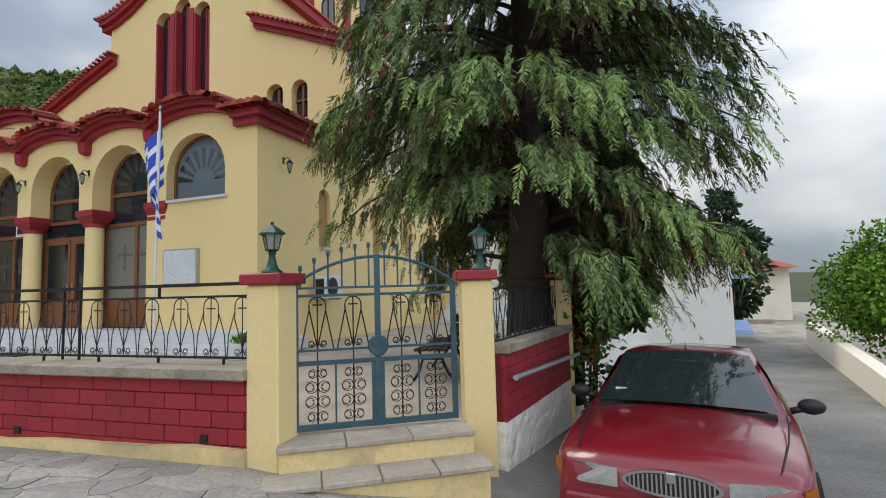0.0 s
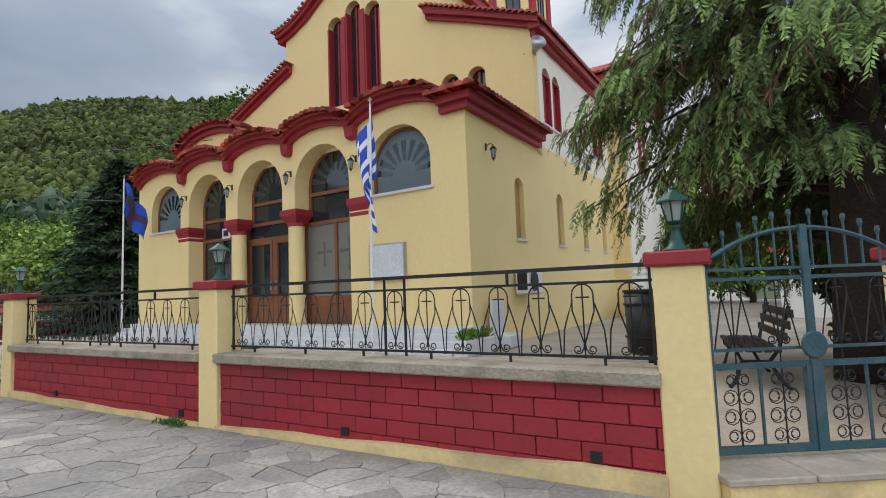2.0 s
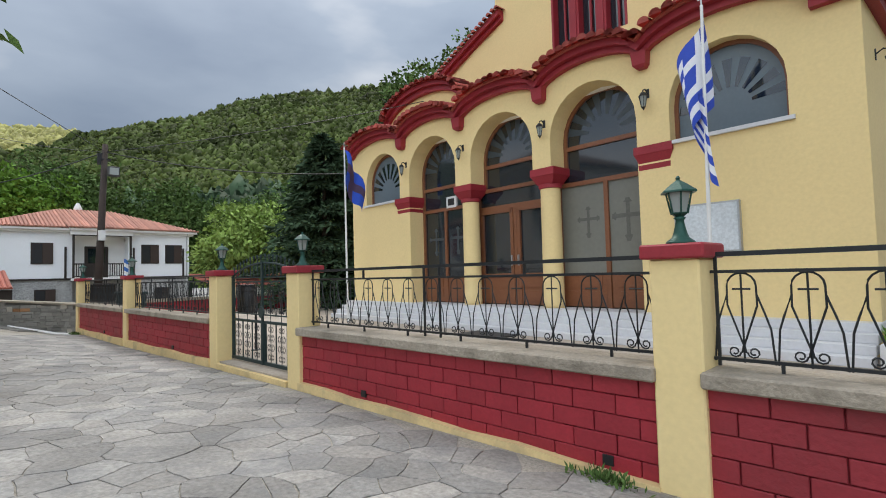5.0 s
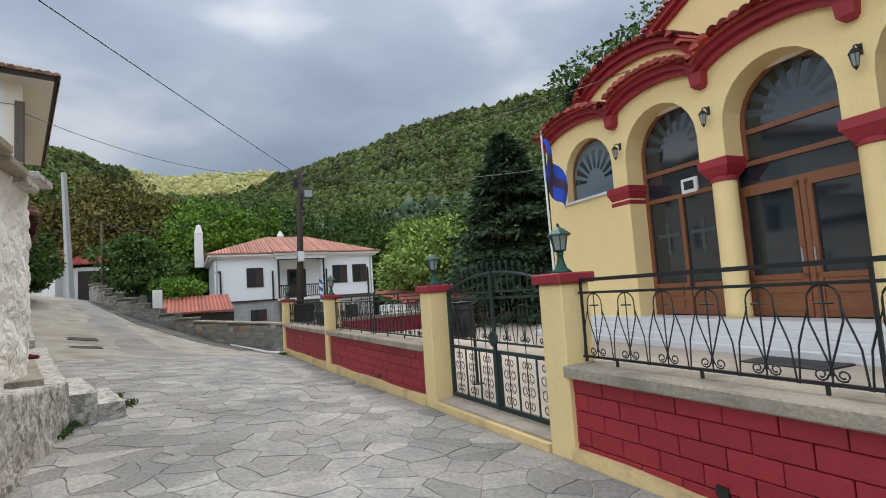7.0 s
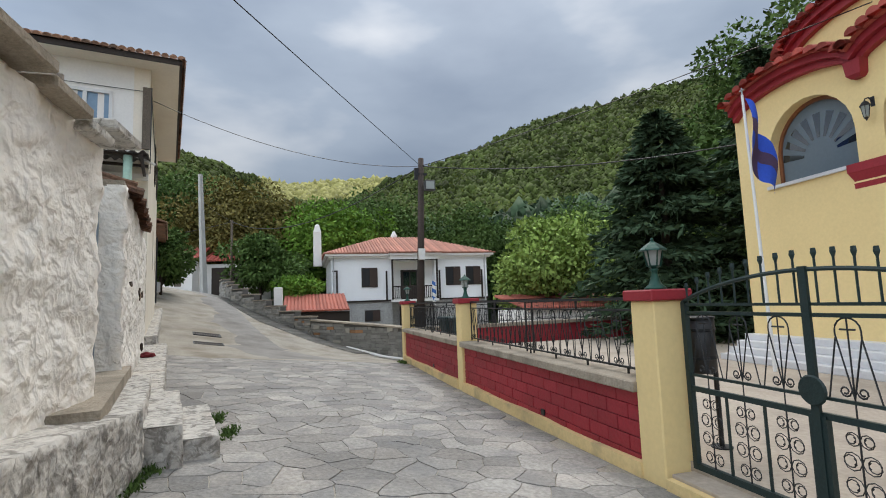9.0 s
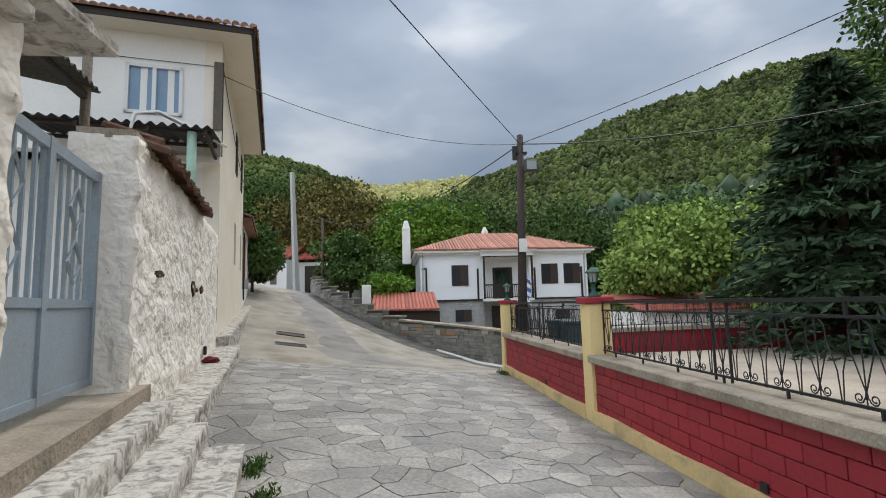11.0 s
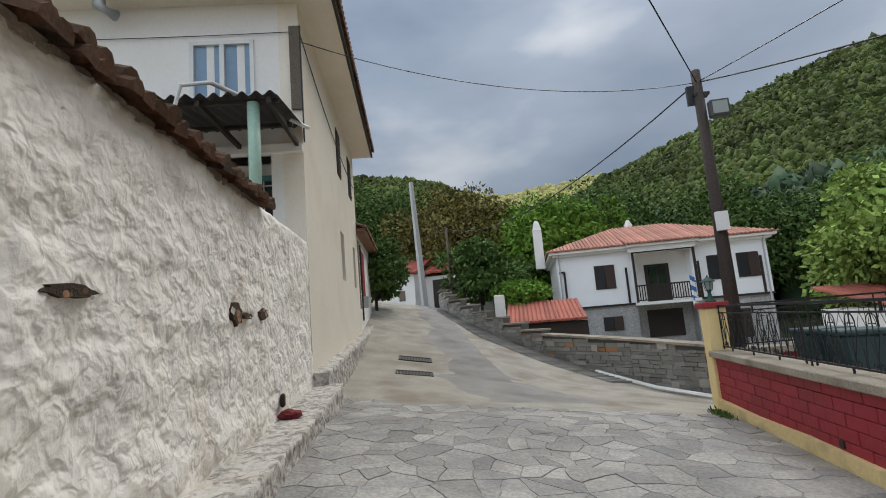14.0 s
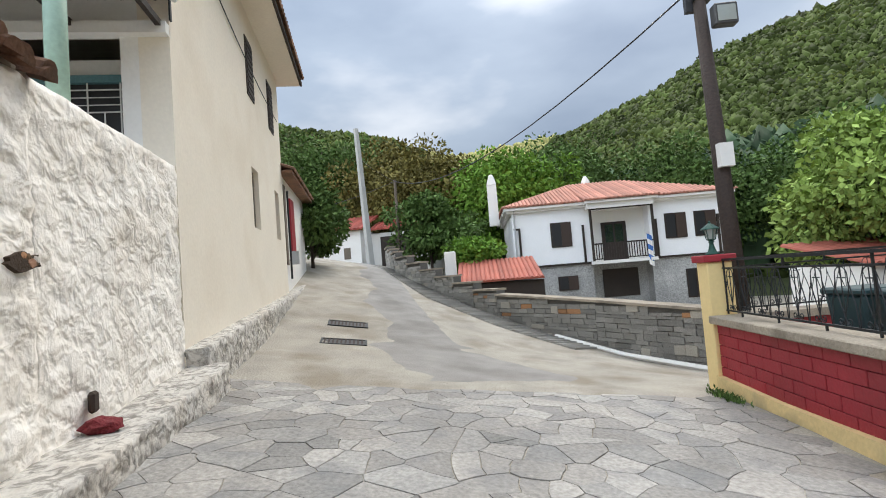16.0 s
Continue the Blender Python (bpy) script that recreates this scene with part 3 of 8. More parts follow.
def portal(c, leaves, bars, panel_top, xl, xr, y=0.505, fill=GLASS):
    frame_bm = arch_frame(bmesh.new(), c, 0.95, 3.55, 4.18, y, 0.08, 0.1)
    box(frame_bm, xl, xl + 0.08, y, y + 0.1, FLOOR_Z, 3.56)
    box(frame_bm, xr - 0.08, xr, y, y + 0.1, FLOOR_Z, 3.56)
    d = part("door", frame_bm, WOOD, church, "varnished brown timber door frame with dark glass")
    for z in bars:
        part("transom", boxes((xl + 0.08, xr - 0.08, y, y + 0.1, z, z + 0.09) if z < 3.5 else (c - 0.87, c + 0.87, y, y + 0.1, z, z + 0.09)), WOOD, d)
    part("fanlight", arch_pane(bmesh.new(), c, 0.9, bars[-1] + 0.09, 4.18, y + 0.05), GLASS, d)
    for k in range(8):
        part("frosted_ray", sunburst(bmesh.new(), c, 0.86, 4.22, y + 0.044, 8, k), FROST_DIM, d)
    low = bars[0]
    for za, zb in zip(bars, bars[1:]):
        part("pane", boxes((xl + 0.05, xr - 0.05, y + 0.05, y + 0.07, za + 0.09, zb)), GLASS, d)
    part("lower_pane", boxes((xl + 0.05, xr - 0.05, y + 0.05, y + 0.07, panel_top, low)), fill, d)
    part("mullion", boxes((c - 0.045, c + 0.045, y, y + 0.1, FLOOR_Z, low)), WOOD, d)
    for sx in (-1, 1):
        a, b = sorted((c + sx * 0.06, (xr - 0.08) if sx > 0 else (xl + 0.08)))
        bm = boxes((a, b, y + 0.02, y + 0.08, FLOOR_Z + 0.02, panel_top))
        for zz in (0.12, 0.42):
            box(bm, a + 0.1, b - 0.1, y + 0.0, y + 0.02, FLOOR_Z + zz, FLOOR_Z + zz + 0.22)
        part("wood_panel", bm, WOOD, d)
        if leaves:
            part("stile", boxes((a, a + 0.09, y - 0.01, y + 0.09, FLOOR_Z + 0.02, low), (b - 0.09, b, y - 0.01, y + 0.09, FLOOR_Z + 0.02, low),
                                (a, b, y - 0.01, y + 0.09, low - 0.1, low), (a, b, y - 0.01, y + 0.09, panel_top - 0.03, panel_top + 0.06)), WOOD, d)
    if leaves:
        for sx in (-1, 1):
            part("handle", boxes((c + sx * 0.1 - 0.012, c + sx * 0.1 + 0.012, y - 0.06, y - 0.01, 1.6, 1.85)), METAL, d)
    return d


p3 = portal(BAYS[1], False, (3.22, 3.98), 1.38, -5.32, -3.22, fill=CURTAIN)
p2 = portal(BAYS[2], True, (2.98, 3.42, 4.0), 1.36, -7.75, -5.34)
p1 = portal(BAYS[3], False, (3.15, 3.75), 1.36, -9.95, -7.77, fill=GLASS)


def flat_cross(bm, c, z, s, y):
    for a in (0, 90, 180, 270):
        ca, sa = math.cos(radians(a)), math.sin(radians(a))
        L = s * (1.5 if a == 270 else 1.0)
        poly = [(0, -0.12), (L * 0.72, -0.12), (L * 0.78, -0.26), (L * 0.9, -0.16), (L, -0.12), (L, 0.12), (L * 0.9, 0.16), (L * 0.78, 0.26), (L * 0.72, 0.12), (0, 0.12)]
        vs = [bm.verts.new((c + (u * ca - v * s * sa), y - 0.0006 * (a // 90), z + (u * sa + v * s * ca))) for u, v in poly]
        bm.faces.new(vs)
    return bm


ETCH = mat("etched_glass", (0.11, 0.11, 0.095), 0.5)
part("etched_cross", flat_cross(bmesh.new(), BAYS[1] + 0.44, 2.5, 0.34, 0.549), ETCH, p3)
part("etched_cross", flat_cross(bmesh.new(), BAYS[1] - 0.44, 2.5, 0.26, 0.549), ETCH, p3)
ETCHD = mat("etched_dark_glass", (0.05, 0.06, 0.065), 0.5)
for s in (-1, 1):
    part("etched_cross", flat_cross(bmesh.new(), BAYS[3] + s * 0.44, 2.4, 0.30, 0.549), ETCHD, p1)
bm = bmesh.new()
for sx in (-1, 1):
    lathe(bm, [(0.05, 1.75), (0.15, 1.8), (0.17, 2.2), (0.12, 2.45), (0.05, 2.5), (0.085, 2.6), (0.05, 2.7)], 8, BAYS[2] + sx * 0.46, 0)
bmesh.ops.scale(bm, vec=(1, 0.02, 1), verts=bm.verts[:])
bmesh.ops.translate(bm, vec=(0, 0.664, 0), verts=bm.verts[:])
part("etched_motif", bm, mat("etched_grey_glass", (0.055, 0.06, 0.06), 0.5), p2)
# added wall behind the doors; the unlit room is put into its dark colour
part("back_wall", boxes((-10.3, -2.9, 1.2, 1.3, 0.4, 5.1)), mat("interior_painted_dim", (0.08, 0.075, 0.06), 0.9), church)

# marble steps all along the porch
for i in range(4):
    part("step", bevelled(boxes((-12.95, 0.02, -0.22 * (4 - i) - 0.05, 0.5 if i == 3 else -0.22 * (3 - i), FLOOR_Z - 0.12 * (4 - i), FLOOR_Z - 0.12 * (3 - i))), 0.008), MARBLE, church)

# nave front
C0 = -6.45


GABLE = [(0, 12.62), (0.15, 12.5), (0.26, 12.31), (0.42, 11.94), (0.64, 11.45), (0.8, 11.2), (0.92, 11.07), (1.0, 11.02)]
SHOULDER = [(3.2, 9.7), (6.8, 8.2)]


def nave_top(x):
    d = abs(x - C0)
    if d < 3.45:
        return lerp(d / 3.55, GABLE)
    return lerp(d, SHOULDER)


nh = [(C0 - 1.2, C0 - 0.52, 7.9, 10.8, True), (C0 - 0.34, C0 + 0.34, 7.9, 11.1, True), (C0 + 0.52, C0 + 1.2, 7.9, 10.8, True)]
nh += [(-2.94, -2.33, 6.6, 7.5, True), (-2.02, -1.44, 6.6, 7.5, True), (-10.57, -9.96, 6.6, 7.5, True), (-11.46, -10.88, 6.6, 7.5, True)]
nave = part("nave_front_wall", pierced(bmesh.new(), -12.9, 0.0, 4.9, nave_top, 4.0, 4.35, nh), YELLOW, church)
for a, b, s, sp, _ in nh:
    part("nave_pane", arch_pane(bmesh.new(), (a + b) / 2, (b - a) / 2, s, sp, 4.28), GLASS, church)
for s in (-1, 1):
    part("tall_window_pier", boxes((C0 + s * 0.43 - 0.09, C0 + s * 0.43 + 0.09, 3.96, 4.3, 7.9, 11.0)), RED, church)
for a, b, s, sp, _ in nh[:3]:
    part("reveal", boxes((a, a + 0.07, 3.99, 4.27, s, sp)), RED, church)
    part("reveal", boxes((b - 0.07, b, 3.99, 4.27, s, sp)), RED, church)
    part("glazing_bar", boxes(((a + b) / 2 - 0.03, (a + b) / 2 + 0.03, 4.2, 4.27, s, sp + 0.2)), RED, church)
for a, b, s, sp, _ in nh[3:]:
    part("glazing_bar", boxes(((a + b) / 2 - 0.03, (a + b) / 2 + 0.03, 4.2, 4.27, s, sp + 0.2)), WOOD, church)
    part("glazing_bar", boxes((a, b, 4.2, 4.26, sp - 0.3, sp - 0.25)), WOOD, church)
gl = [C0 + 3.75 * k for k in (-1, -0.93, -0.8, -0.6, -0.4, -0.2, 0, 0.2, 0.4, 0.6, 0.8, 0.93, 1)]


def gtop(x):
    return lerp(abs(x - C0) / 3.55, GABLE)


bm = band(bmesh.new(), [(x, gtop(x) - 0.02) for x in gl], [(x, gtop(x) + 0.16) for x in gl], 3.86, 4.1)
band(bm, [(x, gtop(x) + 0.14) for x in gl], [(x, gtop(x) + 0.3) for x in gl], 3.72, 4.1)
for s in (-1, 1):
    a = sorted([(C0 + s * d, lerp(d, SHOULDER)) for d in (3.1, 4.5, 6.0, 6.75)])
    band(bm, a, [(x, z + 0.16) for x, z in a], 3.86, 4.1)
    band(bm, [(x, z + 0.14) for x, z in a], [(x, z + 0.3) for x, z in a], 3.72, 4.1)
part("gable_cornice", bm, RED, church)
bm = bmesh.new()
gfine = [C0 - 3.8 + 7.6 * i / 40 for i in range(41)]
band(bm, [(x, gtop(x) + 0.3) for x in gfine], [(x, gtop(x) + 0.36) for x in gfine], 3.65, 20.0)
for x in gfine:
    for y in (3.6, 4.2):
        tile_tube(bm, (x, y, gtop(x) + 0.36), (x, y + 0.7, gtop(x) + 0.36), 0.085)
for s in (-1, 1):
    for i in range(21):
        d = 3.1 + i * 0.18
        z = lerp(d, SHOULDER) + 0.32
        tile_tube(bm, (C0 + s * d, 3.6, z), (C0 + s * d, 4.4, z), 0.085)
    a = sorted([(C0 + s * d, lerp(d, SHOULDER) + 0.3) for d in (3.1, 6.8)])
    band(bm, a, [(x, z + 0.05) for x, z in a], 3.7, 20.0)
part("nave_roof", bm, TILE, church)["kind"] = "stuff"
part("clerestory_wall", boxes((C0 - 3.45, C0 - 3.2, 4.3, 20, 9.2, 11.02), (C0 + 3.2, C0 + 3.45, 4.3, 20, 9.2, 11.02)), YELLOW, church)
part("clerestory_eave", boxes((C0 - 3.72, C0 - 3.45, 4.1, 20, 11.0, 11.3), (C0 + 3.45, C0 + 3.72, 4.1, 20, 11.0, 11.3)), RED, church)

# nave side wall, with its windows, seen past the porch
sh = [(5.28, 5.83, 2.56, 3.76, True), (7.7, 8.22, 2.56, 3.76, True), (10.0, 10.5, 2.56, 3.76, True)]
sh2 = [(4.68, 5.3, 5.88, 7.27, True), (5.48, 6.1, 5.88, 7.27, True), (9.45, 10.0, 5.88, 7.2, True), (10.15, 10.7, 5.88, 7.2, True)]
bm = pierced(bmesh.new(), 4.1, 11.45, -0.2, lambda x: 5.2, 0.0, 0.35, sh)
bm.transform(Matrix.Rotation(math.pi / 2, 4, "Z"))
part("nave_side_wall", bm, YELLOW, church)
PALE_PLASTER = mat("faded_cream_plaster", (0.82, 0.77, 0.66), 0.88, 0.05, 0.07, 5, 0.06, stain=(0.60, 0.54, 0.43), stain_amt=0.2)
bm = pierced(bmesh.new(), 4.35, 11.45, 5.2, lambda x: 8.3, 0.0, 0.35, sh2)
bm.transform(Matrix.Rotation(math.pi / 2, 4, "Z"))
part("upper_side_wall", bm, PALE_PLASTER, church, "faded cream upper wall")
OCHRE = mat("ochre_shutter", (0.42, 0.27, 0.10), 0.8)
for a, b, s, sp, _ in sh + sh2 + [(2.35, 2.9, 2.56, 3.78, True)]:
    bm = arch_pane(bmesh.new(), (a + b) / 2, (b - a) / 2, s, sp, 0.12)
    bm.transform(Matrix.Rotation(math.pi / 2, 4, "Z"))
    part("side_niche" if s < 5 else "side_pane", bm, OCHRE if s < 5 else RED, church)
for a, b, s, sp, _ in sh2:
    bm = boxes((a, b, -0.01, 0.12, sp + 0.05, sp + 0.1), (a, a + 0.06, -0.01, 0.12, s, sp), (b - 0.06, b, -0.01, 0.12, s, sp))
    bm.transform(Matrix.Rotation(math.pi / 2, 4, "Z"))
    part("side_window_frame", bm, RED, church)
for a, b, s in [(u[0], u[1], u[2]) for u in sh + [(2.35, 2.9, 2.56, 3.78, True)]] + [(4.6, 6.18, 5.88), (9.38, 10.78, 5.88)]:
    bm = boxes((a - 0.04, b + 0.04, -0.06, 0.1, s - 0.05, s))
    bm.transform(Matrix.Rotation(math.pi / 2, 4, "Z"))
    part("side_sill", bm, MARBLE, church)
bm = boxes((0.0, 0.14, 3.9, 11.4, 8.1, 8.28), (0.0, 0.3, 3.8, 11.4, 8.26, 8.45))
part("side_eave", bm, RED, church)
bm = bmesh.new()
for j in range(43):
    y = 3.8 + j * 0.18
    tile_tube(bm, (0.38, y, 8.45), (-2.2, y, 9.6), 0.085)
part("side_eave_roof", bm, TILE, church)["kind"] = "stuff"
# the taller vault behind the left bay
va = [(-10.95 - 1.85 * math.cos(math.pi * k / 16), 6.35 + 0.75 * math.sin(math.pi * k / 16)) for k in range(17)]
part("rear_vault_wall", band(bmesh.new(), [(x, 5.2) for x, z in va], va, 1.5, 4.0), YELLOW, church)
bm = band(bmesh.new(), [(x, z - 0.02) for x, z in va], [(x, z + 0.16) for x, z in va], 1.36, 1.55)
band(bm, [(x, z + 0.14) for x, z in va], [(x, z + 0.3) for x, z in va], 1.24, 1.55)
part("rear_vault_cornice", bm, RED, church)
for k in range(22):
    a = math.pi * (k + 0.5) / 22
    child("roof_tile", TILE_ME, church, Matrix.Translation((-10.95 - 1.85 * math.cos(a), 1.14, 6.35 + 0.75 * math.sin(a) + 0.31)))
part("rear_vault_roof", band(bmesh.new(), [(x, z + 0.29) for x, z in va], [(x, z + 0.33) for x, z in va], 1.2, 4.0), TILE, church)
# transept and drum
part("transept_wall", boxes((-1.0, 0.6, 11.45, 19.0, -0.2, 9.3)), YELLOW, church)
part("transept_side_wall", boxes((0.6, 0.66, 11.5, 19.0, -0.2, 9.3)), PALE_PLASTER, church)
bm = boxes((-1.0, 0.8, 11.3, 19.1, 9.2, 9.5))
part("transept_cornice", bm, RED, church)
bm = bmesh.new()
for s, e in ((11.15, 15.2), (19.3, 15.2)):
    vs = [bm.verts.new(p) for p in ((0.95, s, 9.5), (-8, s, 9.5), (-8, e, 11.3), (0.95, e, 11.3))]
    bm.faces.new(vs if s < e else vs[::-1])
    for i in range(30):
        x = 0.92 - i * 0.2
        tile_tube(bm, (x, s, 9.53), (x, e, 11.33), 0.085)
vs = [bm.verts.new(p) for p in ((0.75, 11.15, 9.5), (0.75, 19.3, 9.5), (0.75, 15.2, 11.3))]
bm.faces.new(vs)
part("transept_roof", bm, TILE, church)["kind"] = "stuff"
for y0, y1, z1 in ((13.9, 14.5, 8.3), (14.8, 15.4, 8.6)):
    part("transept_window", boxes((0.655, 0.68, y0, y1, 5.9, z1)), RED, church)

DX, DY = -6.45, 15.8
part("drum", lathe(bmesh.new(), [(2.75, 10.5), (2.75, 17.4)], 8, DX, DY, math.pi / 8), YELLOW, church)
for i in range(8):
    a = math.pi / 8 + i * math.pi / 4
    part("drum_pier", lathe(bmesh.new(), [(0.22, 13.4), (0.22, 16.9)], 6, DX + 2.72 * math.cos(a), DY + 2.72 * math.sin(a)), RED, church)
for i in range(8):
    a = i * math.pi / 4
    m = Matrix.Translation((DX, DY, 0)) @ Matrix.Rotation(a + math.pi / 2, 4, "Z") @ Matrix.Translation((0, -2.54, 0))
    t1 = arch_pane(bmesh.new(), 0, 0.34, 14.4, 15.9, -0.03)
    t1.transform(m)
    dw = part("drum_window", t1, GLASS, church)
    t2 = arch_frame(bmesh.new(), 0, 0.38, 14.4, 15.9, -0.06, 0.06, 0.05)
    box(t2, -0.03, 0.03, -0.06, -0.02, 14.4, 16.2)
    t2.transform(m)
    part("frame", t2, WOOD_DARK, dw)
    o, n_ = arch_pts(0, 1.12, 16.4), arch_pts(0, 0.9, 16.4)
    t3 = band(bmesh.new(), n_, o, -0.25, 0.05)
    t3.transform(m)
    part("drum_arch", t3, RED, church)
part("dome", lathe(bmesh.new(), [(2.95, 17.3), (2.9, 17.6), (2.5, 18.6), (1.7, 19.5), (0.7, 20.0), (0.05, 20.1)], 24, DX, DY), TILE, church, smooth=True)

# ---- churchyard wall with pillars ----
PILLARS = [(-7.43, 3.78), (-12.25, 3.78), (-14.88, 3.78), (-20.3, 3.78), (-25.9, 3.78)]
fence_wall = empty("churchyard_wall", "low red painted block wall with grey coping and yellow plinth", "wall", kind="structure")
RUNS = [(-7.29, -2.84), (-12.11, -7.57), (-20.16, -15.02), (-25.76, -20.44)]
PL = [(-26, 0.04), (-20, 0.08), (-14, 0.13), (-12, 0.13), (-7.5, 0.06), (-5, 0.12), (-2.6, 0.17)]
RED_TOP, COPE_TOP = 0.725, 0.825
for a, b in RUNS:
    part("wall_core", boxes((a, b, 3.68, 3.92, -0.6, RED_TOP)), mat("red_joint", (0.22, 0.014, 0.022), 0.8), fence_wall)
    part("coping", bevelled(boxes((a, b, 3.56, 4.0, RED_TOP, COPE_TOP)), 0.012), CONCRETE, fence_wall, "weathered grey concrete coping")
    xs = span(a, b, 8)
    part("plinth", band(bmesh.new(), [(x, -0.7) for x in xs], [(x, lerp(x, PL) + 0.012 * math.sin(x * 7)) for x in xs], 3.585, 3.9), YELLOW_OLD, fence_wall)


def pillar(x, y, rz=0.0, top=1.52):
    p = empty("gate_pillar", "yellow plastered pillar with red cap", "pillar", "churchyard pillars", m=pose(x, y, 0, 0, 0, rz))
    part("shaft", bevelled(boxes((-0.155, 0.155, -0.175, 0.15, -0.6, top)), 0.012), YELLOW, p)
    part("cap", bevelled(boxes((-0.2, 0.2, -0.22, 0.195, top, top + 0.095)), 0.012), RED, p, "red painted cap")
    return p


for x, y in PILLARS:
    pillar(x, y)
pillar(-2.70, 3.80, 0)
pillar(-1.18, 4.93, 20)

# ---- whitewashed wall and house across the street ----
WM = Matrix.Translation((-21.95, -2.21, 0)) @ Matrix.Rotation(math.atan2(-0.223, -0.975), 4, "Z")
# local: x along the wall (up the street), y to the road's far side is positive behind the wall


def rough_solid(name, x0, x1, y0, y1, z0, z1, material, parent, amp=0.03, step=0.09, label="", seed=0.0, topf=None):
    """A wall face with uneven, hand-laid surface: front at y0 (towards the road)."""
    bm = bmesh.new()
    nx, nz = max(2, int((x1 - x0) / step)), max(2, int((z1 - z0) / step))
    ny = max(2, int(abs(y1 - y0) / step))

    def d(x, z, y=0.0):
        p = Vector((x * 1.6 + seed, y * 1.6, z * 2.2))
        return amp * (0.8 * noise.noise(p * 1.3) + 0.7 * abs(noise.noise(p * 2.9)) + 0.5 * abs(noise.noise(p * 6.5)))
    tz = lambda x, k: z0 + ((topf(x) if topf else z1) - z0) * k
    fr = [[bm.verts.new((x, y0 - d(x, tz(x, k)), tz(x, k))) for x in span(x0, x1, nx)] for k in span(0, 1, nz)]
    for r, s in zip(fr, fr[1:]):
        for i in range(nx):
            bm.faces.new((r[i], r[i + 1], s[i + 1], s[i]))
    tp = [fr[-1]] + [[bm.verts.new((x, y0 + (y1 - y0) * j / ny, tz(x, 1) + 0.4 * d(x, 9 + j, 1))) for x in span(x0, x1, nx)] for j in range(1, ny + 1)]
    for r, s in zip(tp, tp[1:]):
        for i in range(nx):
            bm.faces.new((r[i], r[i + 1], s[i + 1], s[i]))
    for i, x in ((0, x0), (nx, x1)):
        cols = [[r[i] for r in fr]] + [[bm.verts.new((x - (0.8 * d(3 + k, y0 + j, 2) if i == 0 else 0), y0 + (y1 - y0) * j / ny, tz(x, k))) for k in span(0, 1, nz)] for j in range(1, ny + 1)]
        for p, q in zip(cols, cols[1:]):
            for k in range(nz):
                f = (p[k], q[k], q[k + 1], p[k + 1])
                bm.faces.new(f if i else f[::-1])
    ob = part(name, bm, material, parent, label, smooth=True)
    return ob


lane_wall = tagged(rough_solid("garden_wall", -4.2, 0.0, 0.0, 0.5, 0.0, 3.1, WHITE_OLD, None, 0.055, 0.045), "whitewashed rubble garden wall with bulging stones", "wall", kind="structure")
lane_wall.matrix_world = WM
w2 = tagged(rough_solid("garden_wall_low", 0.0, 2.68, 0.02, 0.4, 0.0, 3.15, WHITE_OLD, None, 0.035, 0.05, seed=5), "whitewashed rubble wall joining the house", "wall", kind="structure")
w2.matrix_world = WM
w3 = tagged(rough_solid("lane_wall", 0.0, 3.2, 0.0, 0.5, -0.2, 3.02, WHITE_OLD, None, 0.05, 0.045, seed=11), "whitewashed rough rubble wall with stone coping", "wall", kind="structure")
W3M = pose(-12.65, -0.85, 0, 0, 0, 180)
w3.matrix_world = W3M
led3 = tagged(rough_solid("lane_wall_ledge", 0.0, 3.1, -0.38, 0.05, -0.2, 0.98, WHITE_DIRTY, None, 0.04, 0.06, seed=21, topf=lambda x: lerp(x, [(0, 1.05), (3.1, 0.8)])), "flaking whitewashed stone ledge", "ledge", kind="structure")
led3.matrix_world = W3M
led = tagged(rough_solid("wall_ledge", -4.3, 2.75, -0.45, 0.05, -0.2, 0.8, WHITE_DIRTY, None, 0.04, 0.06, seed=3, topf=lambda x: lerp(x, [(-4.3, 0.57), (0.4, 0.67), (2.75, 0.80)])), "flaking whitewashed stone ledge at the wall foot", "ledge", kind="structure")
led.matrix_world = WM
plh = tagged(rough_solid("house_plinth", 2.7, 16.0, -0.22, 0.05, -0.3, 1.2, WHITE_DIRTY, None, 0.06, 0.09, seed=7, topf=lambda x: lerp(x, [(2.7, 1.0), (11, 1.5), (16, 2.0)])),
             "rough dirty stone plinth of the house", "plinth", kind="structure")
plh.matrix_world = WM

house_l = empty("street_house", "two-storey cream rendered village house with deep eaves", "house", m=WM)
HW0, HW1, HD = 2.68, 11.0, 7.5
EAVE = 7.55
bm = pierced(bmesh.new(), HW0, HW1, 0.0, lambda x: EAVE, 0.0, 0.35,
             [(6.95, 7.6, 2.9, 4.15, False), (9.6, 10.2, 2.9, 4.15, False)])
side_w = part("side_wall", bm, CREAM, house_l)
bm = bmesh.new()
# gable-side wall facing down the street, with the recessed loggia
fr = pierced(bm, 0.35, HD, 4.85, lambda x: EAVE, 0.0, 0.3, [(0.78, 1.88, 5.74, 6.84, False)])
box(bm, 0.35, 0.55, 0.0, 0.3, 0.0, 4.85)
box(bm, 0.55, HD, 0.9, 1.2, 0.0, 4.85)
box(bm, 0.0, 3.0, -0.12, 0.05, 4.72, 4.86)
FM = Matrix.Translation((HW0, 0, 0)) @ Matrix(((0, 1, 0, 0), (1, 0, 0, 0), (0, 0, 1, 0), (0, 0, 0, 1)))
bm.transform(FM)
bmesh.ops.reverse_faces(bm, faces=bm.faces[:])
part("front_wall", bm, WHITE, house_l)
part("far_wall", boxes((HW1 - 0.3, HW1, 0.35, HD, 0, EAVE), (HW0 + 0.3, HW1, HD - 0.3, HD, 0, EAVE)), WHITE, house_l)
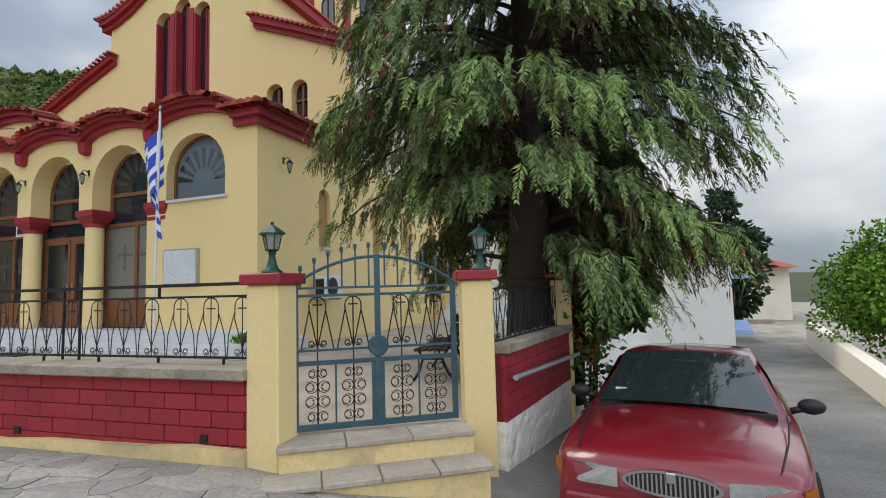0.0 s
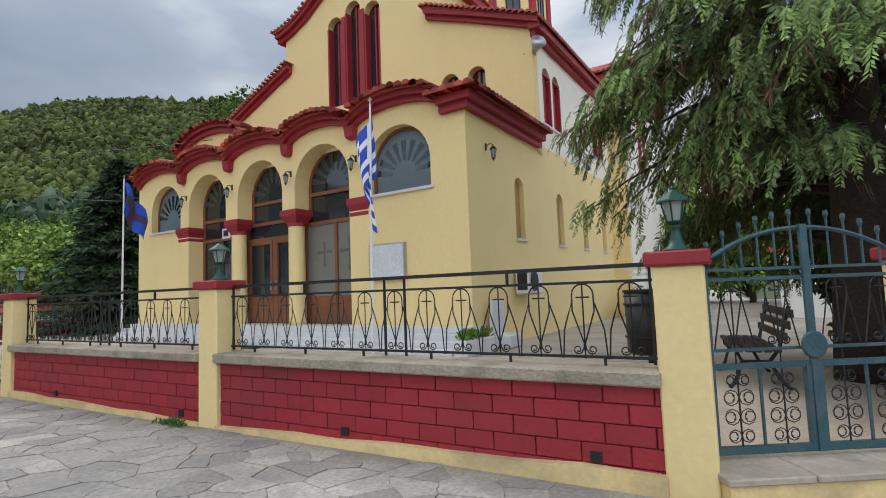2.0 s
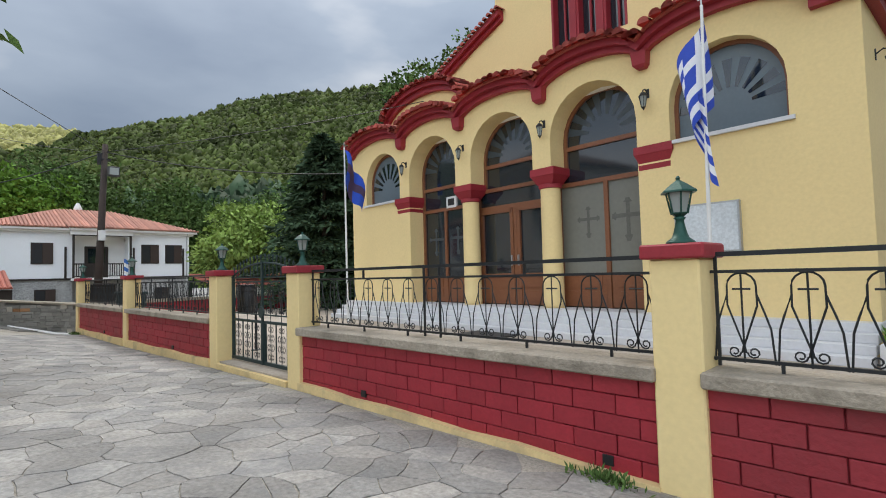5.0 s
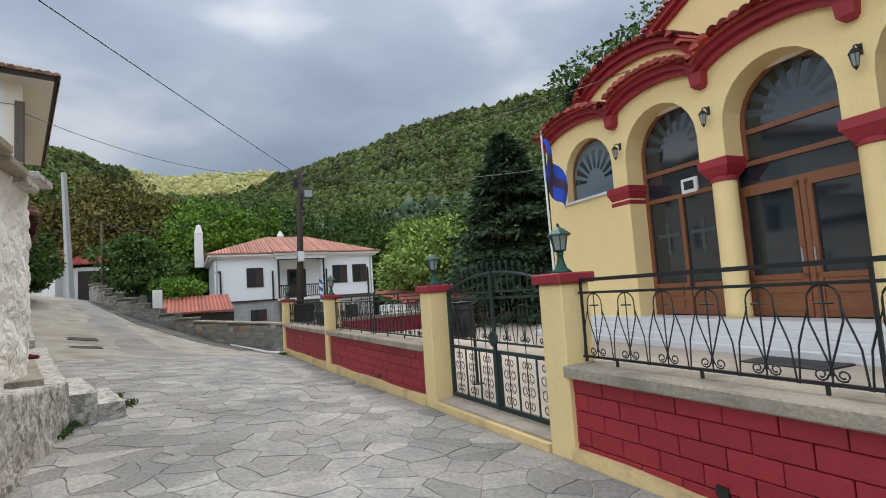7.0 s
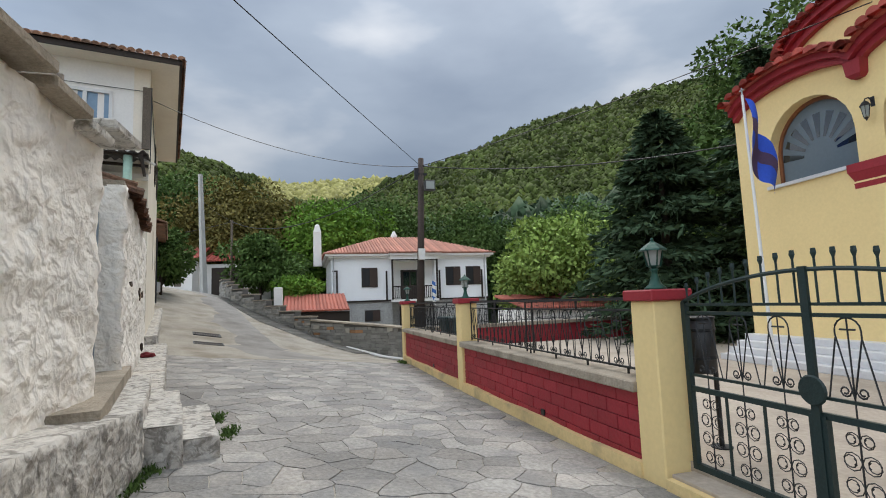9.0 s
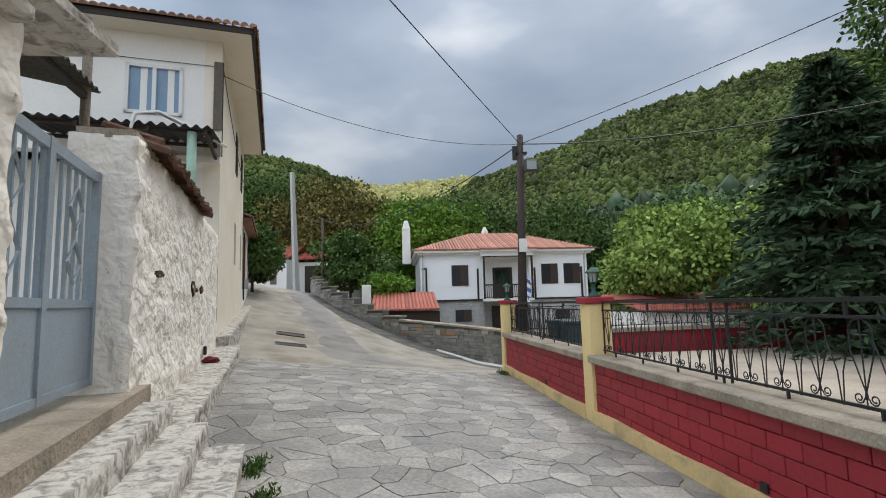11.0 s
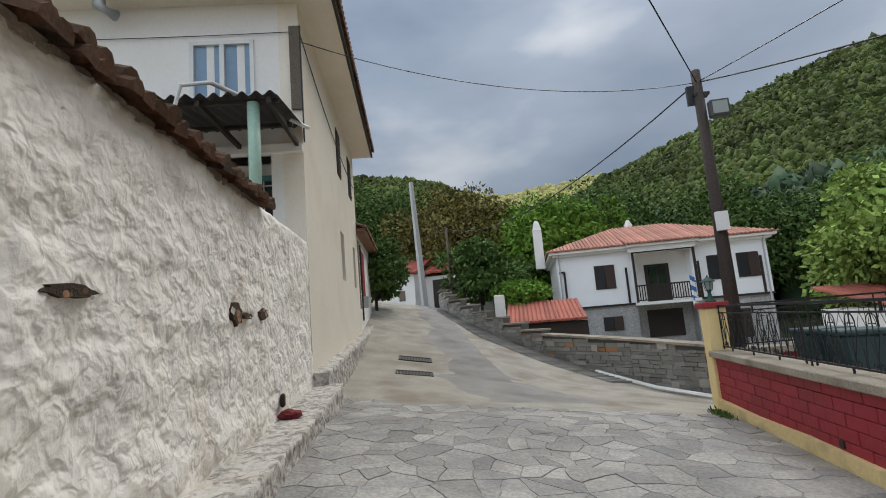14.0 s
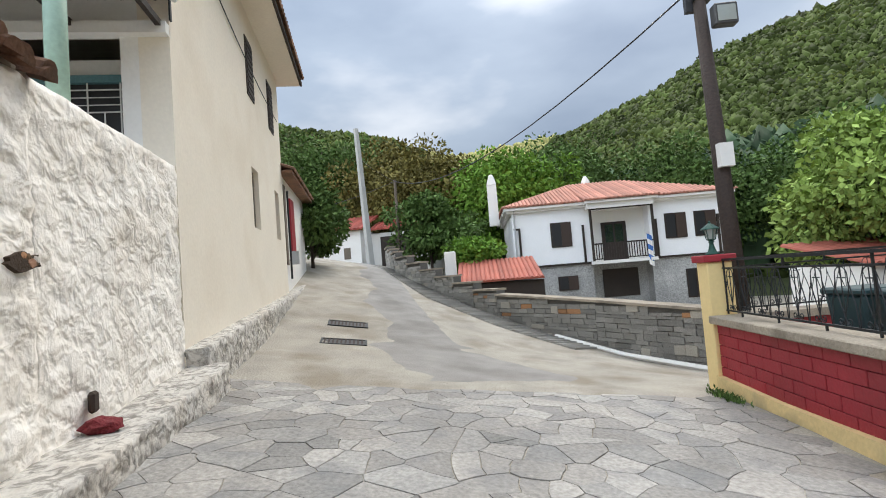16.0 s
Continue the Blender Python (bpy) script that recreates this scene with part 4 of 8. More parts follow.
# side windows of the upper and lower floors
for x0, x1, z0, z1 in ((6.95, 7.6, 5.65, 6.9), (9.3, 9.95, 5.65, 6.9)):
    w = part("window", boxes((x0, x1, -0.02, 0.06, z0, z1)), WOOD_DARK, house_l, "dark timber shutter")
    for k in range(9):
        part("slat", boxes((x0 + 0.05, x1 - 0.05, -0.035, -0.02, z0 + 0.06 + k * (z1 - z0 - 0.1) / 9, z0 + 0.06 + (k + 0.6) * (z1 - z0 - 0.1) / 9)), WOOD_DARK, w)
for x0, x1 in ((6.95, 7.6), (9.6, 10.2)):
    w = part("window", boxes((x0, x0 + 0.07, 0.1, 0.2, 2.9, 4.15), (x1 - 0.07, x1, 0.1, 0.2, 2.9, 4.15), (x0, x1, 0.1, 0.2, 4.08, 4.15), (x0, x1, 0.1, 0.2, 2.9, 2.97)), WOOD_GREY, house_l)
    part("pane", boxes((x0, x1, 0.15, 0.17, 2.9, 4.15)), GLASS, w)
# eaves: soffit, fascia and old barrel tiles on a hipped roof
part("soffit", boxes((HW0 - 0.55, HW1 + 0.4, -0.62, HD + 0.4, EAVE - 0.02, EAVE + 0.03)), CREAM, house_l)
part("fascia", boxes((HW0 - 0.6, HW0 - 0.55, -0.66, HD + 0.4, EAVE - 0.03, EAVE + 0.1), (HW0 - 0.6, HW1 + 0.4, -0.68, -0.62, EAVE - 0.03, EAVE + 0.1)), WOOD_DARK, house_l, "dark weathered timber fascia")
bm = bmesh.new()
hx, hy, hz = (HW0 + HW1) / 2, HD / 2, EAVE + 2.0
cor = [(HW0 - 0.6, -0.68), (HW1 + 0.4, -0.68), (HW1 + 0.4, HD + 0.4), (HW0 - 0.6, HD + 0.4)]
rid = [(HW0 + 3.8, hy), (HW1 - 3.4, hy)]
V = [bm.verts.new((x, y, EAVE + 0.08)) for x, y in cor] + [bm.verts.new((x, y, hz)) for x, y in rid]
for f in ((0, 1, 5, 4), (1, 2, 5), (2, 3, 4, 5), (3, 0, 4)):
    bm.faces.new([V[i] for i in f])
for i in range(46):
    y = -0.66 + i * 0.175
    k = min(1.0, (y + 0.66) / (hy + 0.66)) if y < hy else min(1.0, (HD + 0.4 - y) / (HD + 0.4 - hy))
    tile_tube(bm, (HW0 - 0.66, y, EAVE + 0.10), (HW0 - 0.66 + 4.4 * k + 0.05, y, EAVE + 0.1 + 1.92 * k), 0.085)
for i in range(53):
    x = HW0 - 0.6 + i * 0.175
    k = min(1.0, (x - HW0 + 0.6) / 4.4, (HW1 + 0.4 - x) / 3.8)
    tile_tube(bm, (x, -0.74, EAVE + 0.10), (x, -0.74 + 4.5 * max(k, 0.02), EAVE + 0.1 + 1.92 * k), 0.085)
part("roof", bm, TILE_OLD, house_l, "old moss-darkened barrel tile roof")["kind"] = "stuff"
w = part("window", boxes((HW0 - 0.03, HW0 + 0.08, 0.78, 0.85, 5.74, 6.84), (HW0 - 0.03, HW0 + 0.08, 1.81, 1.88, 5.74, 6.84), (HW0 - 0.03, HW0 + 0.08, 0.78, 1.88, 6.77, 6.84),
                         (HW0 - 0.03, HW0 + 0.08, 0.78, 1.88, 5.74, 5.81), (HW0 - 0.03, HW0 + 0.08, 1.29, 1.37, 5.74, 6.84)), PLASTIC_W, house_l, "white double window with pale blue curtains")
part("pane", boxes((HW0 + 0.03, HW0 + 0.04, 0.8, 1.86, 5.76, 6.82)), mat("curtain_blue_glass", (0.22, 0.33, 0.45), 0.12, 0.05, 0.2, 2), w)
part("curtain", boxes((HW0 + 0.022, HW0 + 0.026, 0.95, 1.08, 5.8, 6.78), (HW0 + 0.022, HW0 + 0.026, 1.47, 1.6, 5.8, 6.78)), WHITE, w)
# lower neighbour
house_n = empty("low_house", "low white rendered house with red shutters", "house", m=WM)
part("wall", boxes((11.0, 16.2, 0.05, 6, 0.0, 4.9)), WHITE, house_n)
bm = bmesh.new()
for i in range(31):
    x = 10.95 + i * 0.18
    tile_tube(bm, (x, -0.35, 4.95), (x, 3.0, 6.2), 0.085)
band(bm, [(10.9, 4.85), (16.4, 4.85)], [(10.9, 4.95), (16.4, 4.95)], -0.3, 0.1)
part("roof", bm, TILE_OLD, house_n)["kind"] = "stuff"
part("shutter", boxes((12.4, 13.2, -0.0, 0.06, 2.65, 4.4)), RED, house_n)
part("door_grey", boxes((11.2, 11.5, 0.0, 0.06, 2.3, 4.6)), WOOD_GREY, house_n)

# ---- village house on the far side ----
fh = empty("village_house", "white two-storey house on grey stone base with red tile roof", "house", m=pose(-47.8, 2.75, 0))
HWD, HZ0, HZ1 = 11.7, 1.75, 5.0
WALL_W = mat("bright_white_paint", (0.9, 0.9, 0.9), 0.8, 0.03, 0.04, 4, 0.04)
part("upper_wall", boxes((-9, 0, 0, 4.3, HZ0, HZ1)), WALL_W, fh)
part("upper_wall", boxes((-9, 0, 7.55, HWD, HZ0, HZ1)), WALL_W, fh)
part("balcony_wall", boxes((-9, -0.8, 4.3, 7.55, HZ0, HZ1)), WHITE, fh)
PALE = mat("pale_schist", (0.36, 0.355, 0.34), 0.9, 0.5, 0.3, 4, 0.5)
for b in ((-9, -0.05, 0.05, 4.3, -3.0, HZ0), (-9, -0.05, 7.55, HWD - 0.05, -3, HZ0), (-9, -1.0, 4.3, 7.55, -3, HZ0)):
    part("base_wall", boxes(b), PALE, fh)
part("floor_line", boxes((0, 0.06, -0.05, HWD + 0.05, HZ0 - 0.06, HZ0 + 0.06), (-9, 0.06, -0.06, 0, HZ0 - 0.06, HZ0 + 0.06)), WOOD_DARK, fh)
part("cornice", boxes((-9.4, 0.45, -0.45, HWD + 0.45, HZ1, HZ1 + 0.14), (0.4, 0.9, 4.0, 7.9, HZ1, HZ1 + 0.14), (-9.2, 0.25, -0.25, HWD + 0.25, HZ1 - 0.14, HZ1), (-9, 0.7, 4.1, 7.7, HZ1 - 0.3, HZ1)), WHITE, fh)
bm = bmesh.new()
E = HZ1 + 0.14
V = [bm.verts.new(p) for p in ((0.5, -0.5, E), (0.5, HWD + 0.5, E), (-9.5, HWD + 0.5, E), (-9.5, -0.5, E), (-4.5, 4.2, E + 1.75), (-4.5, HWD - 4.2, E + 1.75))]
for f in ((0, 1, 5, 4), (1, 2, 5), (2, 3, 4, 5), (3, 0, 4)):
    bm.faces.new([V[i] for i in f])
V = [bm.verts.new(p) for p in ((1.0, 3.9, E), (1.0, 8.0, E), (-4.0, 8.0, E + 1.6), (-4.0, 3.9, E + 1.6))]
bm.faces.new(V)
for i in range(60):
    y = -0.5 + i * (HWD + 1) / 59
    k = min(1, (y + 0.5) / 4.7, (HWD + 0.5 - y) / 4.7)
    x0 = 1.0 if 3.9 < y < 8.0 else 0.52
    tile_tube(bm, (x0, y, E + 0.02), (x0 + (-4.5 - x0) * max(k, 0.02), y, E + 0.02 + 1.74 * k), 0.1, 4)
for i in range(48):
    x = 0.5 - i * 10 / 47
    k = min(1, (0.5 - x) / 5, (x + 9.5) / 5)
    tile_tube(bm, (x, -0.55, E + 0.02), (x, -0.55 + 4.75 * max(k, 0.02), E + 0.02 + 1.74 * k), 0.1, 4)
part("roof", bm, mat("bright_tile", (0.45, 0.20, 0.14), 0.8, 0.1, 0.15, 6, 0.1, island=0.22), fh, "terracotta tile hip roof")["kind"] = "stuff"


def shutter_window(y0, y1, z0=2.75, z1=4.15, x=0.0):
    w = part("window", boxes((x, x + 0.05, y0, y1, z0, z1)), WOOD_DARK, fh, "dark timber window with open shutter")
    part("pane", boxes((x + 0.05, x + 0.056, y0 + 0.08, y0 + (y1 - y0) * 0.5, z0 + 0.08, z1 - 0.08)), BLACK, w)
    part("shutter", boxes((x + 0.05, x + 0.1, y0 + (y1 - y0) * 0.52, y1, z0 + 0.03, z1 - 0.03)), mat("brown_shutter", (0.045, 0.026, 0.018), 0.6), w)


for a in (2.1, 8.4, 10.0):
    shutter_window(a, a + 1.15)
shutter_window(2.3, 3.4, 0.3, 1.1, -0.05)
shutter_window(9.3, 10.3, -0.6, 1.0, -0.05)
part("balcony_slab", boxes((-1.2, 0.7, 4.2, 7.65, HZ0 - 0.12, HZ0 + 0.05)), WHITE, fh)
part("post", boxes((0.5, 0.62, 4.2, 4.32, HZ0, HZ1 - 0.2), (0.5, 0.62, 7.53, 7.65, HZ0, HZ1 - 0.2), (0.5, 0.62, 4.2, 7.65, HZ1 - 0.36, HZ1 - 0.2)), WOOD_DARK, fh)
bm = boxes((0.5, 0.6, 4.3, 7.6, HZ0 + 0.95, HZ0 + 1.03), (0.5, 0.6, 4.3, 7.6, HZ0 + 0.12, HZ0 + 0.18))
for i in range(24):
    y = 4.4 + i * 0.137
    part("baluster", boxes((0.53, 0.57, y, y + 0.05, HZ0 + 0.18, HZ0 + 0.95)), WOOD_DARK, fh)
part("balcony_rail", bm, WOOD_DARK, fh)
dr = part("balcony_door", boxes((-0.8, -0.74, 5.1, 6.5, HZ0, HZ0 + 2.25)), WOOD_DARK, fh)
part("pane", boxes((-0.74, -0.73, 5.3, 5.75, HZ0 + 1.0, HZ0 + 2.1), (-0.74, -0.73, 5.85, 6.3, HZ0 + 1.0, HZ0 + 2.1)), GLASS, dr)
# dark slab on the base wall paints the shade inside the opening
part("lower_opening", boxes((-1.02, -0.94, 5.0, 7.0, -0.3, 1.3)), WOOD_DARK, fh)
for y in (0.12, HWD - 0.2):
    part("downpipe", tube(bmesh.new(), [(0.3, y, HZ1), (0.06, y, HZ1 - 0.3), (0.06, y, -1)], 0.05, 6), mat("white_pipe", (0.5, 0.5, 0.5), 0.6), fh)
part("corner_bracket", boxes((0, 0.08, 0.3, 0.42, HZ0, 3.9), (0, 0.08, 0.05, 0.42, 3.9, 4.0)), WOOD_DARK, fh)
for y in (3.85, 7.85, HWD - 0.5):
    part("timber_strip", boxes((0, 0.08, y, y + 0.12, HZ0, 3.9)), WOOD_DARK, fh)
# small flag on the balcony rail
fbm = bmesh.new()
fg = [[fbm.verts.new((0.68 + 0.05 * math.sin(i * 2.0), 7.15 + 0.09 * i, HZ0 + 1.35 - 0.28 * j - 0.05 * i)) for i in range(4)] for j in range(7)]
for j in range(6):
    for i in range(3):
        fbm.faces.new((fg[j][i], fg[j][i + 1], fg[j + 1][i + 1], fg[j + 1][i])).material_index = j % 2
part("balcony_flag", fbm, (mat("faded_flag_blue", (0.06, 0.16, 0.45), 0.8), WHITE), fh, "small blue and white flag on the rail")
part("chimney", lathe(bmesh.new(), [(0.42, 4.5), (0.4, 7.0), (0.42, 7.05), (0.22, 7.6), (0.1, 7.7)], 4, -2.5, -0.9, math.pi / 4), WHITE, fh, "white rendered chimney")
part("chimney_top", lathe(bmesh.new(), [(0.3, 6.7), (0.3, 7.2), (0.1, 7.6)], 6, -5.5, 5.5), WHITE, fh)

# ---- poles ----
pole = empty("utility_pole", "dark tarred wooden utility pole with floodlight", "pole", m=pose(-26.05, 4.33, 0))
part("shaft", tube(bmesh.new(), [(0.1, -0.22, -0.5), (-0.72, 0.09, 3), (-1.45, 0.36, 6.42)], 0.135, 10, 0.095), POLE, pole, smooth=True)
bm = bevelled(boxes((-1.08, -0.90, 0.34, 0.70, 5.22, 5.57)), 0.02)
fl = part("floodlight", bm, mat("grey_lamp_box", (0.05, 0.05, 0.05), 0.5), pole, "grey floodlight")
part("glass", boxes((-0.898, -0.89, 0.38, 0.66, 5.27, 5.52)), LENS, fl)
part("insulator", boxes((-1.44, -1.24, 0.2, 0.5, 5.82, 5.88), (-1.42, -1.32, 0.1, 0.25, 5.67, 6.07)), BLACK, pole)
part("meter_box", boxes((-0.60, -0.48, -0.02, 0.18, 2.9, 3.25)), PLASTIC_W, pole)
cpole = empty("concrete_pole", "tall pale concrete utility pole", "pole", m=pose(-48.3, -5.6, 0))
part("shaft", tube(bmesh.new(), [(0, 0, 1.5), (0.1, -0.35, 10.8)], 0.25, 4, 0.15), POLE_C, cpole)
wpole = empty("timber_pole", "thin weathered timber pole", "pole", m=pose(-50.5, -4.2, 0))
part("shaft", tube(bmesh.new(), [(0, 0, 1.5), (0, 0, 8.0)], 0.09, 6), WOOD_GREY, wpole)

# ---- hills ----
SKY = [(-180, 9), (-130, 14), (-111, 17.3), (-107, 16.8), (-103, 16.4), (-100.5, 16.0), (-98, 15.2), (-95, 13.9), (-92, 13.3), (-88, 13.5), (-83, 14.0), (-79, 14.2), (-76, 15.4), (-72, 16.5), (-69.8, 17.3), (-66.3, 18.7), (-62, 19.8), (-58.7, 20.3), (-55, 20.5), (-50.5, 21.3), (-45, 21.3), (-36, 18), (-20, 8), (0, 1.5), (40, 1.0), (90, 4), (180, 9)]
DIST = [(-180, 200), (-125, 170), (-101, 150), (-97, 170), (-93, 420), (-84, 420), (-79, 260), (-70, 230), (-50, 240), (-20, 260), (180, 200)]
HC = (-14.0, 1.0)


def hill_z(a, r):
    """Terrain height at azimuth a (degrees, clockwise from +y) and distance r."""
    R = lerp(a, DIST)
    k = min(1.0, max(0.0, (r - 46) / (R - 46)))
    top = R * math.tan(radians(lerp(a, SKY))) - 1.0
    return -2.0 + (top + 2.0) * (0.35 * k + 0.65 * k ** 1.4) - max(0.0, r - R) * 0.2


AZ = span(-180, 180, 180)
RR = [38, 46, 55, 66, 80, 95, 112, 130, 150, 172, 200, 230, 262, 300, 350, 420, 480]
bm = bmesh.new()
g = [[bm.verts.new((HC[0] + r * math.sin(radians(a)), HC[1] + r * math.cos(radians(a)), hill_z(a, r) - (4 if r < 40 else 0))) for a in AZ[:-1]] for r in RR]
for p, q in zip(g, g[1:]):
    n = len(p)
    for i in range(n):
        bm.faces.new((p[i], q[i], q[(i + 1) % n], p[(i + 1) % n]))
tagged(part("hillside", bm, mat("forest_floor", (0.05, 0.062, 0.022), 0.95, 0.2, 0.3, 0.5, 0), smooth=True), "green wooded hillside behind the village", "hill", kind="structure")

ICO = bmesh.new()
bmesh.ops.create_icosphere(ICO, subdivisions=1, radius=1)
IV = np.array([v.co[:] for v in ICO.verts])
IF = np.array([[v.index for v in f.verts] for f in ICO.faces])
ICO.free()


def clumps(name, spots, material, label, category, rng):
    """Many uneven leaf clumps (x, y, z, radius, height factor) in one mesh."""
    vs, fs, n = [], [], 0
    for x, y, z, r, h in spots:
        j = 1 + rng.uniform(-0.42, 0.42, len(IV))
        v = IV * j[:, None] * np.array([r, r, r * h]) + np.array([x, y, z])
        vs.append(v)
        fs.append(IF + n)
        n += len(IV)
    me = bpy.data.meshes.new(name)
    V_, F_ = np.concatenate(vs), np.concatenate(fs)
    me.vertices.add(len(V_))
    me.vertices.foreach_set("co", V_.ravel())
    me.loops.add(F_.size)
    me.loops.foreach_set("vertex_index", F_.ravel())
    me.polygons.add(len(F_))
    me.polygons.foreach_set("loop_start", np.arange(0, F_.size, 3))
    me.update(calc_edges=True)
    me.materials.append(material)
    return tagged(new(name, me), label, category, kind="stuff")


rng = np.random.default_rng(4)
far, lit = [], []
for i in range(24000):
    a = rng.uniform(-118, -30)
    R = lerp(a, DIST)
    r = 50 + (R - 48) * rng.uniform(0, 1) ** 0.75
    sz = rng.uniform(0.45, 1.15) * (0.45 + r / 165)
    x, y = HC[0] + r * math.sin(radians(a)), HC[1] + r * math.cos(radians(a))
    spot = (x, y, hill_z(a, r) + sz * 0.35, sz, rng.uniform(0.9, 1.5))
    # clumps beyond 300 m get the colour with sunlight painted in
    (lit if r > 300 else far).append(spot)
pines = []
for i in range(900):
    a = rng.uniform(-112, -48)
    r = rng.uniform(52, 100)
    sz = rng.uniform(1.1, 2.2)
    pines.append((HC[0] + r * math.sin(radians(a)), HC[1] + r * math.cos(radians(a)), hill_z(a, r) + sz * 1.1, sz, rng.uniform(1.4, 2.2)))


def leaf_cloud(name, spots, material, label, rng, per=8, size=0.36):
    """Ragged leaf masses over the clumps of a wooded slope."""
    S = np.asarray(spots)
    q = rng.normal(0, 1, (len(S), per, 3))
    q /= np.linalg.norm(q, axis=2)[:, :, None]
    q[:, :, 2] = np.abs(q[:, :, 2])
    P = (S[:, None, :3] + q * S[:, None, 3:4] * np.stack([np.ones(len(S)), np.ones(len(S)), S[:, 4]], 1)[:, None, :] * 0.92).reshape(-1, 3)
    n = len(P)
    D = rng.normal(0, 1, (n, 3))
    D /= np.linalg.norm(D, axis=1)[:, None]
    T = np.cross(D, rng.normal(0, 1, (n, 3)))
    T /= np.linalg.norm(T, axis=1)[:, None]
    r = (np.repeat(S[:, 3], per) * size * rng.uniform(0.5, 1.2, n))[:, None]
    V_ = np.stack([P - D * r, P + T * r * 0.7, P + D * r, P - T * r * 0.7], 1).reshape(-1, 3)
    me = bpy.data.meshes.new(name)
    me.vertices.add(4 * n)
    me.vertices.foreach_set("co", V_.ravel())
    me.loops.add(4 * n)
    me.loops.foreach_set("vertex_index", np.arange(4 * n))
    me.polygons.add(n)
    me.polygons.foreach_set("loop_start", np.arange(0, 4 * n, 4))
    me.update(calc_edges=True)
    me.materials.append(material)
    return tagged(new(name, me), label, "forest", kind="stuff")


# yellowish-green crowns; their lighter tone also paints sunlit patches on the slope
LEAF_LIT_PATCH = mat("lit_patch_canopy", (0.098, 0.118, 0.030), 0.75, 0.2, 0.5, 0.5, 0, island=0.5, spec=0.05)
pale = [q for q in far if noise.noise(Vector((q[0] * 0.035, q[1] * 0.035, 3.0))) > -0.06]
dark = [q for q in far if noise.noise(Vector((q[0] * 0.035, q[1] * 0.035, 3.0))) <= -0.06]
leaf_cloud("hill_leaves", dark, LEAF_HILL, "dark green tree crowns on the hills", rng)
leaf_cloud("oak_leaves", pale, LEAF_LIT_PATCH, "lighter green tree crowns on the hills, sunlit patches put into the colour", rng)
leaf_cloud("pine_needles", pines, LEAF_FIR, "dark pine crowns on the lower slope", rng, 14, 0.4)
clumps("pine_wood", pines, LEAF_FIR, "dark pines on the lower slope", "forest", rng)
clumps("hill_forest", far, LEAF_HILL, "dense green forest on the hills", "forest", rng)
clumps("far_scrub", lit, LEAF_HILL2, "yellow-green scrub on the far ridge, sunlight put into its colour", "scrub", rng)

# ---- railings and gates ----


def arc(cx, cz, r, a0, a1, n, y=0.0):
    return [(cx + r * math.cos(radians(a0 + (a1 - a0) * i / n)), y, cz + r * math.sin(radians(a0 + (a1 - a0) * i / n))) for i in range(n + 1)]


def scroll(cx, cz, r, sgn, n=12, turns=1.35):
    return [(cx + sgn * r * (1 - 0.62 * i / n) * math.cos(2 * math.pi * turns * i / n + math.pi), 0, cz - r * (1 - 0.62 * i / n) * math.sin(2 * math.pi * turns * i / n)) for i in range(n + 1)]


def ornament_mesh(w, name, z0=0.87, top=1.43):
    """One railing motif: a narrow arch running down into a point, outer bars, a cross and two scrolls."""
    bm = bmesh.new()
    ra, zc = w * 0.235, top - w * 0.235 - 0.01
    tube(bm, [(0, 0, 0.97)] + [(-ra * 1.02, 0, zc - 0.12)] + arc(0, zc, ra, 180, 0, 8) + [(ra * 1.02, 0, zc - 0.12), (0, 0, 0.97)], 0.006, 4)
    for s in (-1, 1):
        tube(bm, [(s * ra, 0, zc - 0.05), (s * (ra + w * 0.12), 0, zc - 0.17), (s * (ra + w * 0.2), 0, 1.08), (s * w * 0.48, 0, z0)], 0.006, 4)
        tube(bm, [(0, 0, 0.99), (s * 0.012, 0, 0.93)] + scroll(s * 0.052, 0.935, 0.036, s), 0.0055, 4)
    tube(bm, [(0, 0, z0), (0, 0, top)], 0.006, 4)
    tube(bm, [(-ra * 0.62, 0, zc - 0.02), (ra * 0.62, 0, zc - 0.02)], 0.006, 4)
    me = bpy.data.meshes.new(name)
    bm.to_mesh(me)
    bm.free()
    me.materials.append(IRON)
    return me


ORN = ornament_mesh(0.337, "ornament")


def railing(a, b, y=3.8, m=None, mesh=ORN, pitch=0.337):
    r = empty("railing", "black wrought iron railing with arched motifs and crosses", "railing", "churchyard railings", m=m or Matrix.Identity(4))
    part("top_rail", boxes((a, b, y - 0.022, y + 0.022, 1.525, 1.555)), IRON, r)
    part("middle_rail", boxes((a, b, y - 0.012, y + 0.012, 1.42, 1.44)), IRON, r)
    part("bottom_rail", boxes((a, b, y - 0.012, y + 0.012, 0.875, 0.895)), IRON, r)
    n = max(1, round((b - a) / pitch))
    for i in range(n):
        child("ornament", mesh, r, Matrix.Translation((a + (b - a) * (i + 0.5) / n, y, 0)) @ Matrix.Diagonal(((b - a) / n / pitch, 1, 1, 1)))
    k = max(1, round((b - a) / 2.3))
    for i in range(k + 1):
        x = a + (b - a) * i / k
        for dx in ((0.03,) if i == 0 else (-0.03,) if i == k else (-0.11, 0.11)):
            part("post", boxes((x + dx - 0.009, x + dx + 0.009, y - 0.009, y + 0.009, 0.84, 1.53)), IRON, r)
        if i < k:
            part("stub", boxes((x + (b - a) / k * 0.5 - 0.01, x + (b - a) / k * 0.5 + 0.01, y - 0.01, y + 0.01, 1.44, 1.53)), IRON, r)
    feet = max(1, round((b - a) / 0.72))
    for i in range(feet):
        x = a + (b - a) * (i + 0.5) / feet
        part("foot", boxes((x - 0.009, x + 0.009, y - 0.009, y + 0.009, 0.80, 0.88)), IRON, r)
    return r


